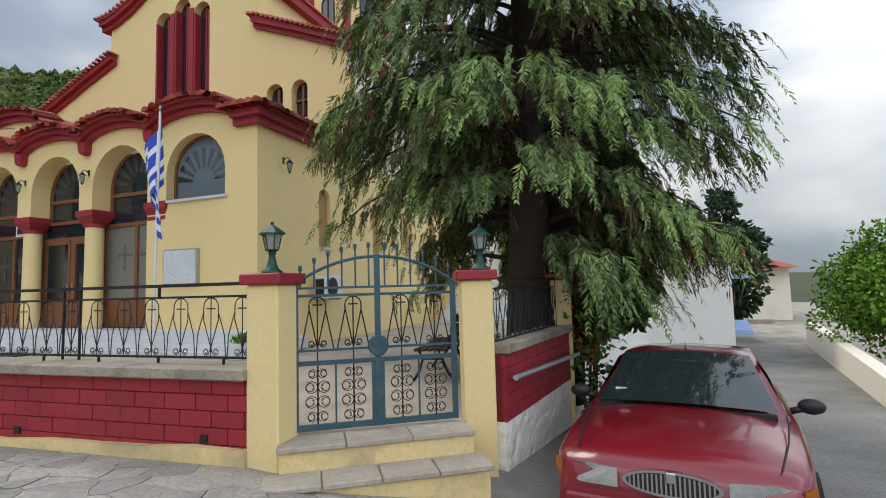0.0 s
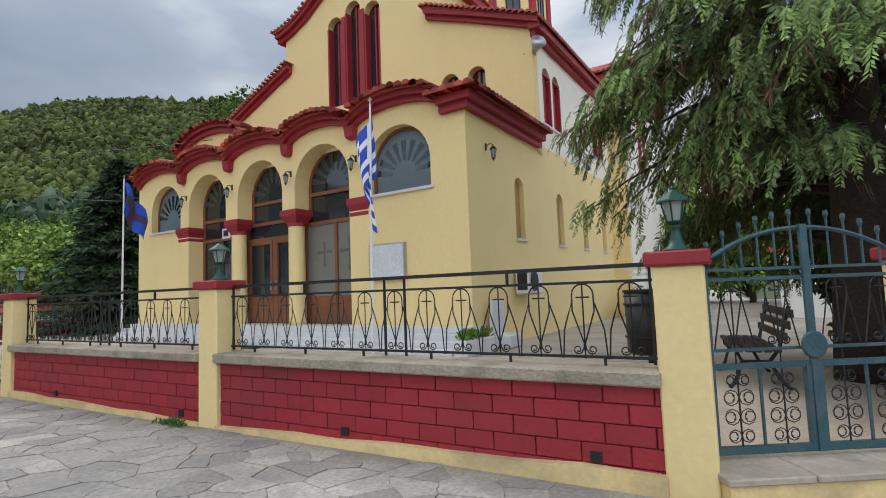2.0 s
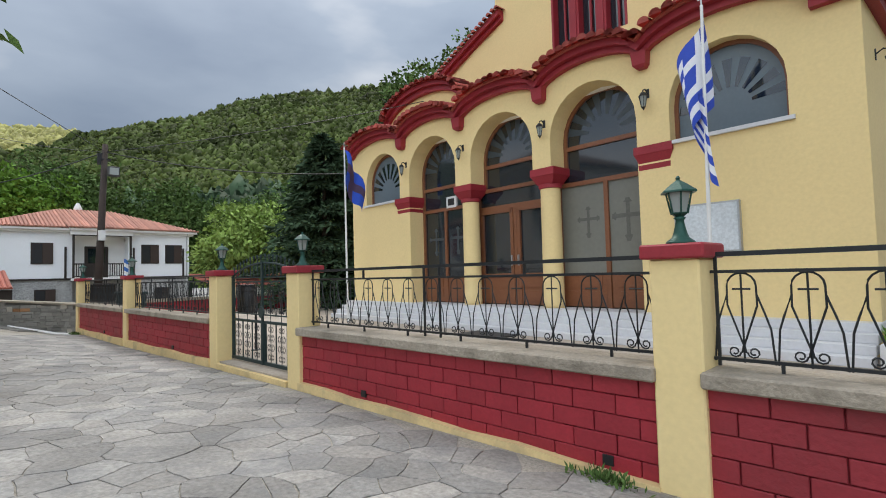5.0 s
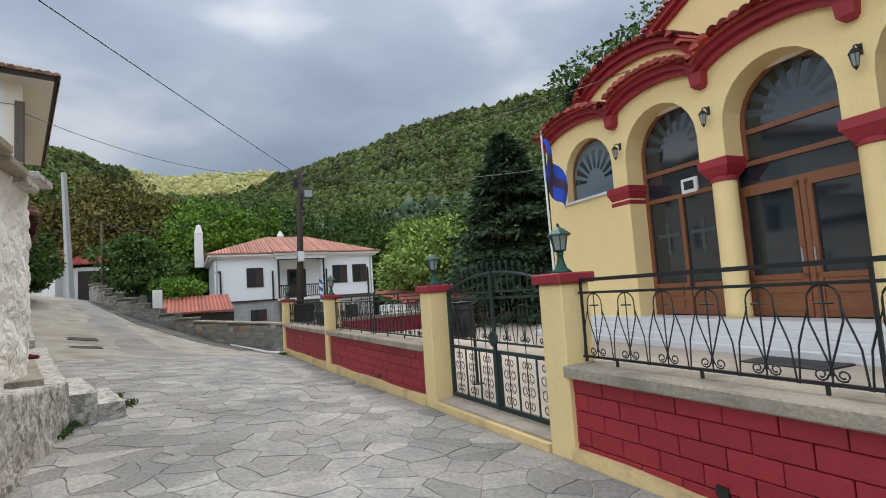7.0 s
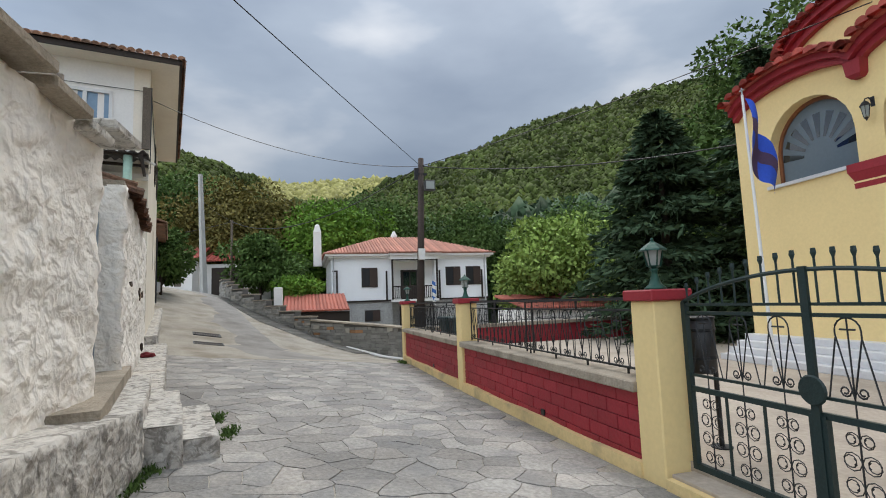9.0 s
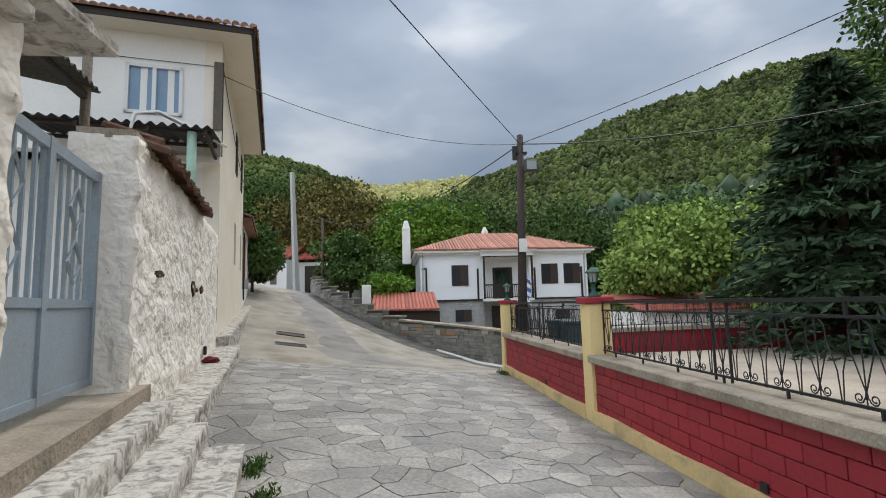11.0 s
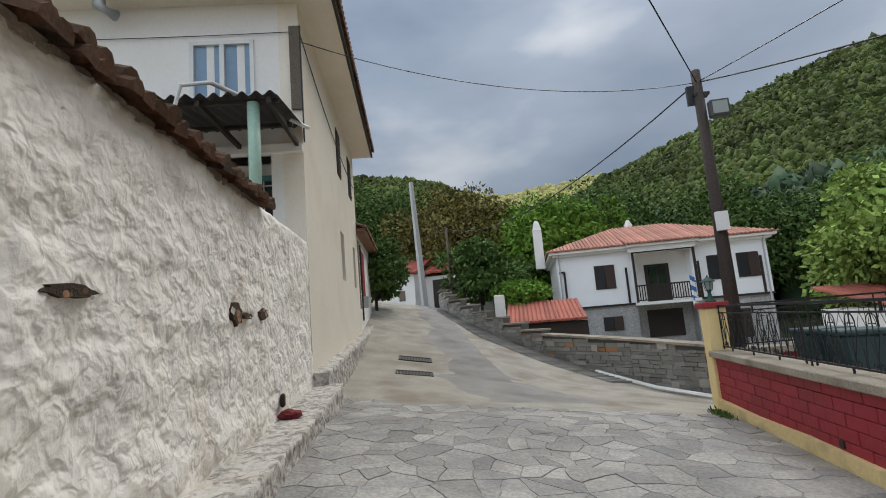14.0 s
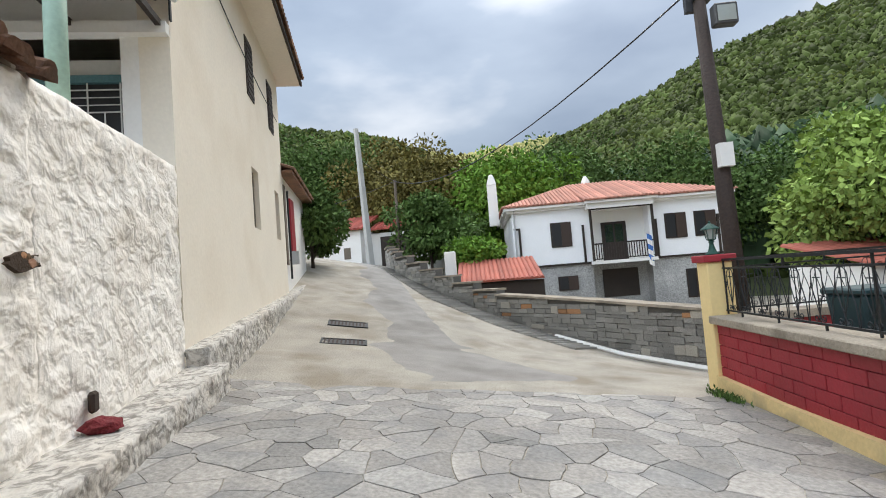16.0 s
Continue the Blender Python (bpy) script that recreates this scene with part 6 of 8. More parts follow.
# stone slabs on the lane wall, tiles on the garden wall
cs = empty("wall_coping", "broken stone slabs and tiles along the wall top", "coping", kind="structure", m=W3M)
rs = random.Random(5)
x = -0.1
while x < 3.25:
    w = rs.uniform(0.45, 0.8)
    b = bevelled(boxes((x, x + w - 0.015, -0.13 - rs.uniform(0, 0.05), 0.55, 0, 0.09)), 0.015)
    b.transform(Matrix.Translation((0, 0, 3.02 + rs.uniform(0, 0.02))) @ Matrix.Rotation(radians(rs.uniform(-2, 2)), 4, "Y"))
    part("slab", b, CONCRETE if x < 2.2 else WHITE_DIRTY, cs)
    x += w
tl = empty("tile_coping", "weathered red barrel tiles along the garden wall top", "tiles", kind="structure", m=WM)
for row in range(2):
    x = -3.7
    while x < 0.05:
        w = rs.uniform(0.15, 0.20)
        b = bmesh.new()
        tile_tube(b, (0, -0.15 - 0.02 * row, 0.0), (0, 0.34, 0.14), 0.085)
        bmesh.ops.solidify(b, geom=b.faces[:], thickness=0.018)
        b.transform(Matrix.Translation((x + row * 0.08, rs.uniform(-0.03, 0.03) + row * 0.05, 3.10 + row * 0.07 + rs.uniform(-0.015, 0.025))) @ Matrix.Rotation(radians(rs.uniform(-9, 9)), 4, "Z") @ Matrix.Rotation(radians(rs.uniform(-7, 7)), 4, "Y"))
        part("tile", b, TILE_OLD, tl)
        x += w * (1.0 if row == 0 else 1.35)
part("tile_bed", boxes((-4.2, 0.0, 0.0, 0.45, 3.08, 3.16)), CONCRETE, tl)

cn = empty("canopy", "sagging grey corrugated canopy over the house entrance", "canopy", m=WM)
bm = bmesh.new()
pts = [[(x, y, 5.20 - (HW0 - x) * 0.15 + 0.035 * math.sin(y * 34)) for x in (HW0 - 1.9, HW0)] for y in span(-0.05, 3.2, 120)]
gv = [[bm.verts.new(p) for p in r] for r in pts]
for r, s in zip(gv, gv[1:]):
    bm.faces.new((r[0], r[1], s[1], s[0]))
bmesh.ops.solidify(bm, geom=bm.faces[:], thickness=0.012)
part("corrugated_sheet", bm, mat("grey_fibre_cement", (0.11, 0.10, 0.09), 0.9, 0.2, 0.2, 8, 0.2), cn, smooth=False)
for y in (0.05, 1.0, 2.1, 3.0):
    part("rafter", boxes((HW0 - 1.85, HW0, y, y + 0.06, 4.80, 4.88)), WOOD_DARK, cn)
for x in (HW0 - 1.75, HW0 - 0.9):
    part("purlin", boxes((x, x + 0.06, -0.02, 3.15, 4.84, 4.9)), WOOD_DARK, cn)
part("post", tube(bmesh.new(), [(HW0 - 1.72, 0.32, 3.1), (HW0 - 1.72, 0.32, 4.85)], 0.085, 12), mat("pale_green_paint", (0.36, 0.52, 0.42), 0.6, 0.1, 0.15, 6, 0.05), cn, "pale green painted round post", smooth=True)
part("eave_pipe", tube(bmesh.new(), [(HW0 - 1.95, 1.35, 4.4), (HW0 - 1.95, 1.2, 5.05), (HW0 - 1.7, 0.9, 5.2), (HW0 - 0.1, -0.12, 5.12)], 0.035, 8), PLASTIC_W, cn, "white plastic pipe")
gw = empty("grille_window", "dark window with white geometric iron grille", "window", m=WM)
# black sheet behind the bars; the recess gets its shade from this colour
part("recess", boxes((HW0 + 0.85, HW0 + 0.9, 0.62, 2.0, 2.9, 4.5)), BLACK, gw)
part("lintel", boxes((HW0 + 0.78, HW0 + 0.88, 0.58, 2.05, 4.5, 4.6)), mat("teal_paint", (0.10, 0.22, 0.25), 0.6), gw)
for i in range(7):
    y = 0.7 + i * 0.2
    part("bar", boxes((HW0 + 0.80, HW0 + 0.815, y, y + 0.015, 2.9, 4.5 if i % 2 else 4.1)), PLASTIC_W, gw)
part("fret", boxes((HW0 + 0.80, HW0 + 0.815, 0.62, 2.0, 4.1, 4.115), (HW0 + 0.80, HW0 + 0.815, 0.62, 2.0, 4.4, 4.415), (HW0 + 0.80, HW0 + 0.815, 0.9, 1.6, 4.2, 4.21), (HW0 + 0.80, HW0 + 0.815, 0.9, 1.6, 4.3, 4.31), (HW0 + 0.80, HW0 + 0.815, 0.9, 0.91, 4.2, 4.3), (HW0 + 0.80, HW0 + 0.815, 1.59, 1.6, 4.2, 4.3)), PLASTIC_W, gw)
cb = empty("corner_board", "peeling weathered timber board on the house corner", "board", m=WM)
part("board", boxes((HW0 - 0.05, HW0, -0.02, 0.16, 5.5, 7.05)), WOOD_GREY, cb)
part("metal_strip", boxes((HW0 - 0.055, HW0 - 0.005, -0.04, -0.02, 4.9, 7.05)), IRON, cb)
cap = empty("stove_flue", "grey sheet metal flue pipe at the eave", "flue", m=WM)
part("pipe", tube(bmesh.new(), [(HW0 - 0.35, 3.2, 8.1), (HW0 - 0.35, 3.2, 7.35), (HW0 - 0.3, 2.95, 7.2)], 0.1, 10), METAL, cap, smooth=True)
shed = empty("lean_to_roof", "grey corrugated lean-to roof on timber posts beside the gate", "shed", m=WM)
bm = bmesh.new()
gv = [[bm.verts.new((x, y, 4.06 + 0.16 * (x + 4.4) / 2.1 + 0.16 * (y - 0.9) + 0.03 * math.sin(x * 36))) for y in (0.85, 4.0)] for x in span(-6.6, -2.25, 150)]
for r, q in zip(gv, gv[1:]):
    bm.faces.new((r[0], q[0], q[1], r[1]))
bmesh.ops.solidify(bm, geom=bm.faces[:], thickness=0.012)
part("corrugated_sheet", bm, mat("mossy_fibre_cement", (0.13, 0.12, 0.10), 0.9, 0.25, 0.25, 8, 0.25), shed)
for y in (0.95, 2.4, 3.8):
    part("purlin", band(bmesh.new(), [(-6.6, 3.74 + 0.16 * (y - 0.9)), (-2.3, 4.07 + 0.16 * (y - 0.9))], [(-6.6, 3.83 + 0.16 * (y - 0.9)), (-2.3, 4.16 + 0.16 * (y - 0.9))], y, y + 0.07), WOOD_DARK, shed)
for x, y, top in ((-2.36, 0.98, 5.1), (-6.3, 0.98, 3.8), (-2.36, 3.85, 4.55)):
    part("post", tube(bmesh.new(), [(x, y, 0.5), (x + 0.02, y, top)], 0.055, 8), WOOD_GREY, shed, smooth=True)

rag = empty("red_cloth", "dark red cloth lump lying on the ledge", "cloth", m=Matrix.Translation(rel(0.50, -0.13, 0.72)))
bm = bmesh.new()
bmesh.ops.create_icosphere(bm, subdivisions=3, radius=0.13)
for v in bm.verts:
    v.co *= 1 + 0.35 * noise.noise(v.co * 14)
    v.co.z *= 0.5
part("cloth", bm, mat("dark_red_cloth", (0.16, 0.015, 0.02), 0.9, 0.3, 0.1, 20, 0.3), rag)
mb = empty("meter_box", "grey electricity meter on the white wall", "meter", m=WM)
part("box", boxes((12.2, 12.5, -0.16, 0.05, 2.35, 2.75)), METAL, mb)
part("conduit", tube(bmesh.new(), [(11.7, -0.02, 1.9), (11.7, -0.02, 4.5)], 0.03, 6), IRON, mb)
hole1 = empty("wall_niche", "broken hole in the rubble wall", "hole", m=WM)
# solid box on the wall face; the shade of the hole is its colour
part("hole", bevelled(boxes((0.56, 0.66, -0.05, 0.0, 0.80, 0.96)), 0.02), mat("hole_painted_shade", (0.05, 0.035, 0.025), 0.95), hole1)
EARTH = mat("brown_earth", (0.13, 0.075, 0.035), 0.95, 0.3, 0.2, 15, 0.3)
rs = random.Random(12)
# darkened copy of the earth: the shade inside the hollows is painted
GAP = mat("earth_painted_shade", (0.045, 0.028, 0.016), 0.95, 0.3, 0.2, 20, 0.2)
for i, (x, z, w, hh) in enumerate(((-1.02, 1.89, 0.16, 0.10), (-0.70, 1.87, 0.13, 0.035), (-0.16, 1.90, 0.17, 0.06), (-3.3, 1.95, 0.22, 0.035))):
    h = empty("broken_hollow", "crumbled brown hollow in the whitewashed wall", "hollow", "wall hollows", m=Matrix.Translation(rel(x, 0.0, z)) @ Matrix.Rotation(math.atan2(-0.223, -0.975), 4, "Z"))
    bm = bmesh.new()
    rim = [(w * math.cos(a) * rs.uniform(0.7, 1.1), hh * math.sin(a) * rs.uniform(0.6, 1.2)) for a in span(0, 2 * math.pi, 16)[:-1]]
    fr_ = [bm.verts.new((px, -0.056, pz)) for px, pz in rim]
    bk_ = [bm.verts.new((px * 1.1, -0.02, pz * 1.1)) for px, pz in rim]
    bm.faces.new(fr_[::-1])
    for k in range(16):
        bm.faces.new((fr_[k], fr_[(k + 1) % 16], bk_[(k + 1) % 16], bk_[k]))
    # raised plate; its dark colour gives the depth of the hollow
    part("gap", bm, GAP, h)
    for k in range(5):
        bm = bmesh.new()
        bmesh.ops.create_icosphere(bm, subdivisions=2, radius=rs.uniform(0.28, 0.5) * hh)
        ox, oz = rs.uniform(-0.75, 0.75) * w, rs.uniform(-0.6, 0.6) * hh
        for v in bm.verts:
            v.co *= 1 + 0.6 * noise.noise(v.co * 25 + Vector((i, k, 0)))
            v.co.y *= 0.16
            v.co.x *= 1.5
            v.co += Vector((ox, -0.055, oz))
        part("broken_stone", bm, (EARTH, STONE_RUST, EARTH, TILE_OLD, WHITE_DIRTY)[k], h)

# ---- stone retaining wall, shed and far lane ----
SW = [(-27.2, 6.2), (-29.6, 4.7), (-31.6, 3.4), (-34.6, 1.1), (-37.6, -1.0), (-41.0, -3.0), (-46.5, -4.4)]
SWT = [0.45, 0.62, 0.75, 0.95, 1.75, 2.75, 3.5]
sw = empty("stone_wall", "grey schist retaining wall with pale stones", "wall", kind="structure")
rs = random.Random(9)
stuff_g, stuff_p = bmesh.new(), bmesh.new()
mesh_cache = {}
count = 0
runs = []
for i in range(len(SW) - 1):
    cuts = 1 if i < 3 else 3
    for q in range(cuts):
        ends = [tuple(SW[i][c] + (SW[i + 1][c] - SW[i][c]) * k / cuts for c in (0, 1)) for k in (q, q + 1)]
        flat = SWT[i] + (SWT[i + 1] - SWT[i]) * (q + 0.6) / cuts
        # the upper wall climbs in steps
        runs.append((ends, SWT[i] if i < 3 else flat, SWT[i + 1] if i < 3 else flat))
for (a, b), ta, tb in runs:
    A, B = Vector((*a, 0)), Vector((*b, 0))
    L = (B - A).length
    d = (B - A) / L
    M = Matrix.Translation(A) @ Matrix.Rotation(math.atan2(d.y, d.x), 4, "Z")
    core = band(bmesh.new(), [(0, -2.5), (L, -2.5)], [(0, ta - 0.05), (L, tb - 0.05)], -0.35, -0.03)
    core.transform(M)
    part("wall_core", core, MORTAR, sw)
    cop = band(bmesh.new(), [(0, ta - 0.05), (L, tb - 0.05)], [(0, ta + 0.01), (L, tb + 0.01)], -0.42, 0.06)
    cop.transform(M)
    part("coping", cop, CONCRETE, sw)
    z = min(gz(*a), gz(*b)) - 0.1
    while z < max(ta, tb) - 0.06:
        h = rs.uniform(0.07, 0.15)
        x = rs.uniform(-0.2, 0)
        while x < L:
            w = rs.uniform(0.18, 0.55)
            x1 = min(L, x + w)
            mid = max(0.0, (x + x1) / 2)
            if x1 - max(x, 0) > 0.08 and z + h < ta + (tb - ta) * mid / L - 0.04 and z + h > gz(*(A + d * mid)[:2]) - 0.05:
                pale = rs.random() < 0.045
                hh = h * (1.5 if pale else 1)
                st_b = boxes((max(x, 0) + 0.006, x1 - 0.006, -0.04, rs.uniform(0.0, 0.03) + 0.012 * pale, z + 0.005, z + hh - 0.005))
                for v in st_b.verts:
                    v.co.x += rs.uniform(-0.012, 0.012)
                    v.co.z += rs.uniform(-0.012, 0.012)
                st_b.transform(M)
                if count < 280 and A.x > -36:
                    part("stone", st_b, STONE_PALE if pale else (STONE_RUST if rs.random() < 0.02 else STONE), sw)
                    count += 1
                else:
                    me = bpy.data.meshes.new("tmp")
                    st_b.to_mesh(me)
                    (stuff_p if pale else stuff_g).from_mesh(me)
            x = x1
        z += h
for o in (part("stones", stuff_g, STONE, sw), part("pale_stones", stuff_p, STONE_PALE, sw)):
    o["kind"] = "stuff"
tagged(part("wall_kerb", tube(bmesh.new(), [(-28.6, 5.0, gz(-28.6, 5.0) + 0.03), (-30.6, 3.75, gz(-30.6, 3.75) + 0.04), (-32.4, 2.5, gz(-32.4, 2.5) + 0.02)], 0.06, 6), WHITE), "white painted kerb at the foot of the stone wall", "kerb", kind="structure")
shd = empty("tile_roof_shed", "small shed with bright red tile roof and white chimney", "shed", m=pose(-41.5, 1.6, 0))
RT = mat("red_tile", (0.36, 0.10, 0.065), 0.8, 0.1, 0.15, 6, 0.1, rnd=0.2)
for i in range(18):
    bm = bmesh.new()
    tile_tube(bm, (1.6, -1.8 + i * 0.2, 1.25), (-2.2, -1.8 + i * 0.2, 2.2), 0.11)
    part("roof_tile", bm, RT, shd)
part("wall", boxes((-2, 1.4, -1.7, 1.7, -1.5, 1.2)), WOOD_DARK, shd)
part("chimney", bevelled(boxes((1.9, 2.35, -2.3, -1.85, 0.5, 2.6)), 0.03), WHITE, shd)
an = empty("low_annex", "low white annex with red tile roof beyond the yard", "shed", m=pose(-33.0, 11.0, 0, 0, 0, 8))
part("wall", boxes((-3, 0, 0, 6.5, -2, 1.0)), WHITE, an)
for i in range(33):
    bm = bmesh.new()
    tile_tube(bm, (0.25, -0.1 + i * 0.2, 1.02), (-3, -0.1 + i * 0.2, 1.7), 0.11)
    part("roof_tile", bm, RT, an)
# white house closing the lane
eh = empty("lane_end_house", "white house with red tile roof at the end of the lane", "house", m=pose(-54.5, -9.5, 0, 0, 0, -8))
part("wall", boxes((-6, 0, -3.5, 2.0, 1.0, 5.4), (-7, -1.5, 2.0, 6.5, 1.0, 5.2)), WHITE, eh)
bm = bmesh.new()
for i in range(34):
    y = -3.8 + i * 0.31
    x = 0.4 if y < 2.2 else -1.1
    tile_tube(bm, (x, y, 5.4), (x - 4, y, 6.7), 0.16, 4)
part("roof", bm, TILE, eh)["kind"] = "stuff"
part("window", boxes((0, 0.03, -1.6, -0.9, 3.2, 4.3), (0, 0.03, 0.7, 1.2, 3.4, 4.2)), WOOD_GREY, eh)
part("porch", boxes((-1.5, -1.4, 3.0, 5.5, 2.6, 4.9)), WOOD_DARK, eh)
ds = lathe(bmesh.new(), [(0.05, 0.0), (0.3, 0.03), (0.45, 0.12)], 16)
ds.transform(Matrix.Translation((-1.0, 5.5, 6.2)) @ Matrix.Rotation(radians(70), 4, "Y"))
part("dish", ds, PLASTIC_W, eh, smooth=True)

# drain grates and patches on the lane
for x, y in ((-28.7, -2.1), (-30.3, -2.42)):
    up = Vector(((gz(x - 0.3, y) - gz(x + 0.3, y)) / 0.6, (gz(x, y - 0.3) - gz(x, y + 0.3)) / 0.6, 1)).normalized()
    along = Vector((-0.22, 0.976, 0))
    along = (along - up * along.dot(up)).normalized()
    cross_ = along.cross(up)
    dg = empty("drain_grate", "rusty iron drain grate in the road", "grate", "road drains", m=Matrix.Translation((x, y, gz(x, y) + 0.008)) @ Matrix((cross_, along, up)).transposed().to_4x4())
    part("frame", boxes((-0.26, 0.26, -0.45, -0.41, 0, 0.02), (-0.26, 0.26, 0.41, 0.45, 0, 0.02), (-0.26, -0.22, -0.41, 0.41, 0, 0.02), (0.22, 0.26, -0.41, 0.41, 0, 0.02)), IRON, dg)
    # flat black sheet: the shade of the shaft below the bars is painted
    part("pit", boxes((-0.23, 0.23, -0.42, 0.42, -0.02, 0.004)), BLACK, dg)
    for i in range(10):
        part("bar", boxes((-0.22, 0.22, -0.385 + i * 0.08, -0.35 + i * 0.08, 0, 0.018)), POLE, dg)
bm = bmesh.new()
rows = []
for s in span(1.5, 27, 40):
    wob = 0.25 * math.sin(s * 1.1) + 0.12 * math.sin(s * 3.7)
    c = Vector((-24, -0.5)) + RD * s
    n = Vector((RD.y, -RD.x))
    e0, e1 = (0.35 + wob, 2.2 + 0.6 * sstep(6, 0, s) * 3 - 0.02 * s)
    rows.append([bm.verts.new((*(c + n * (e0 + (e1 - e0) * k)), gz(*(c + n * (e0 + (e1 - e0) * k))) + (0.012 if 1.6 < s < 26 and 0 < k < 1 else -0.006))) for k in (0, 0.25, 0.5, 0.75, 1)])
for p, q in zip(rows, rows[1:]):
    for k in range(4):
        bm.faces.new((p[k], p[k + 1], q[k + 1], q[k]))
bmesh.ops.recalc_face_normals(bm, faces=bm.faces[:])
tagged(part("road", bm, ASPH, smooth=True), "cracked grey asphalt strip up the lane", "road", kind="structure")
sr = sheet("side_road", span(-1.6, 7.0, 20), span(-6, 44, 60), lambda x, y: gz(x, y) + 0.006 - (0.3 if x < -1.3 + 0.25 * math.sin(y * 2.3) and y < 3.4 else 0), mat("patched_asphalt", (0.235, 0.22, 0.20), 0.93, 0.25, 0.25, 7, 0.3, stain=(0.15, 0.145, 0.135), stain_amt=0.7, stain_scale=1.1))
tagged(sr, "worn grey asphalt side road running downhill", "road", kind="structure")
# setts along the stone wall
edge = empty("sett_edge", "strip of rough stone setts below the stone wall", "paving", kind="structure")
for i in range(62):
    k = i / 61
    px, py = lerp(k, [(0, -31.0), (0.5, -36.2), (1, -43.5)]), lerp(k, [(0, 2.9), (0.5, -0.9), (1, -4.15)])
    ang = math.atan2(-3.6, -5.2)
    b = bevelled(boxes((-0.10, 0.10, -0.5, 0.42, -0.1, 0.035)), 0.012)
    b.transform(Matrix.Translation((px, py, gz(px, py))) @ Matrix.Rotation(ang + 0.15, 4, "Z") @ Matrix.Rotation(radians(8), 4, "X"))
    part("sett", b, STONE, edge)

# ---- cables ----


def cable(name, a, b, sag, r=0.012, label="thin sagging overhead cable"):
    a, b = Vector(a), Vector(b)
    pts = [a.lerp(b, k) - Vector((0, 0, sag * 4 * k * (1 - k))) for k in span(0, 1, 16)]
    return tagged(part(name, tube(bmesh.new(), pts, r, 4), BLACK), label, "cable", "overhead cables")


PT = (-27.42, 4.66, 6.15)
cable("cable", PT, (-6.6, -5.5, 5.0), 0.05, 0.011)
cable("cable", PT, (-14.4, 13.3, 7.4), 0.25, 0.012)
cable("cable", PT, (-20.25, 10.8, 5.0), 0.3, 0.016)
cable("cable", PT, (-50.5, -4.2, 7.9), 1.2, 0.02)
cable("cable", (-50.5, -4.2, 7.9), (-48.2, -5.9, 9.0), 0.1, 0.015)
cable("cable", (-50.5, -4.2, 7.9), (-58, -14, 7.6), 0.3, 0.02)
cable("cable", PT, tuple(rel(HW0 - 0.02, -0.04, 6.75)), 0.5, 0.009)
cable("cable", tuple(rel(HW0 - 0.03, 0.0, 6.95)), tuple(rel(HW0 - 0.03, 5.5, 7.0)), 0.03, 0.008)
cable("cable", (3.8, 8.0, 8.0), (12, 6, 14), 0.2, 0.012)
cable("cable", tuple(rel(HW0, -0.03, 6.9)), tuple(rel(10.5, -0.03, 6.2)), 0.2, 0.01)

# ---- trees ----


def blades(name, P, D, ln, wd, material, parent, rng, label="", jitter=0.35):
    """Many small flat leaves: base points P, directions D, length ln, width wd, each a diamond of two triangles."""
    n = len(P)
    P, D = np.asarray(P), np.asarray(D) + rng.normal(0, jitter, (n, 3))
    D /= np.linalg.norm(D, axis=1)[:, None] + 1e-9
    S = np.cross(D, rng.normal(0, 1, (n, 3)))
    S /= np.linalg.norm(S, axis=1)[:, None] + 1e-9
    l = (ln * rng.uniform(0.6, 1.35, n))[:, None]
    w = (wd * rng.uniform(0.7, 1.3, n))[:, None]
    V_ = np.stack([P, P + D * l * 0.5 + S * w * 0.5, P + D * l, P + D * l * 0.5 - S * w * 0.5], 1).reshape(-1, 3)
    me = bpy.data.meshes.new(name)
    me.vertices.add(4 * n)
    me.vertices.foreach_set("co", V_.ravel())
    me.loops.add(4 * n)
    me.loops.foreach_set("vertex_index", np.arange(4 * n))
    me.polygons.add(n)
    me.polygons.foreach_set("loop_start", np.arange(0, 4 * n, 4))
    me.update(calc_edges=True)
    me.materials.append(material)
    ob = new(name, me)
    ob.parent = parent
    if label:
        ob["label"] = label
    return ob


def broad_tree(x, y, z, h, r, material, label, rng, leaves=9000, leaf=0.22, trunk=0.2, base=0.35, name="tree", sq=1.0, nclump=40):
    t = empty(name, label, "tree", m=pose(x, y, z))
    part("trunk", tube(bmesh.new(), [(0, 0, -0.8), (0.05 * r, 0.03, h * base * 0.6), (0, 0, h * 0.6), (0.1, 0, h * 0.85)], trunk, 8, trunk * 0.25), BARK, t, smooth=True)
    P, D = [], []
    c0 = np.array([0, 0, h * (base + 1) / 2])
    limbs = bmesh.new()
    for i in range(nclump):
        d = rng.normal(0, 1, 3)
        d /= np.linalg.norm(d)
        k = rng.uniform(0.45, 1.0)
        c = c0 + d * np.array([r, r, h * (1 - base) / 2 * sq]) * k * rng.uniform(0.75, 1.05)
        tube(limbs, [(0, 0, max(h * base * 0.7, c[2] - r * 0.6)), tuple(c * 0.6 + np.array([0, 0, c[2] * 0.35])), tuple(c)], trunk * 0.14, 4, 0.006)
        m = leaves // nclump
        q = rng.normal(0, 1, (m, 3))
        q /= np.linalg.norm(q, axis=1)[:, None]
        rad = r * rng.uniform(0.24, 0.42)
        pts = c + q * (rad * rng.uniform(0.35, 1.0, m) ** 0.5)[:, None] * np.array([1, 1, 0.75])
        P.append(pts)
        D.append(q * 0.7 + np.array([0, 0, -0.35]))
    part("limb", limbs, BARK, t)["kind"] = "stuff"
    blades("crown", np.concatenate(P), np.concatenate(D), leaf, leaf * 0.62, material, t, rng, "", 0.5)
    return t


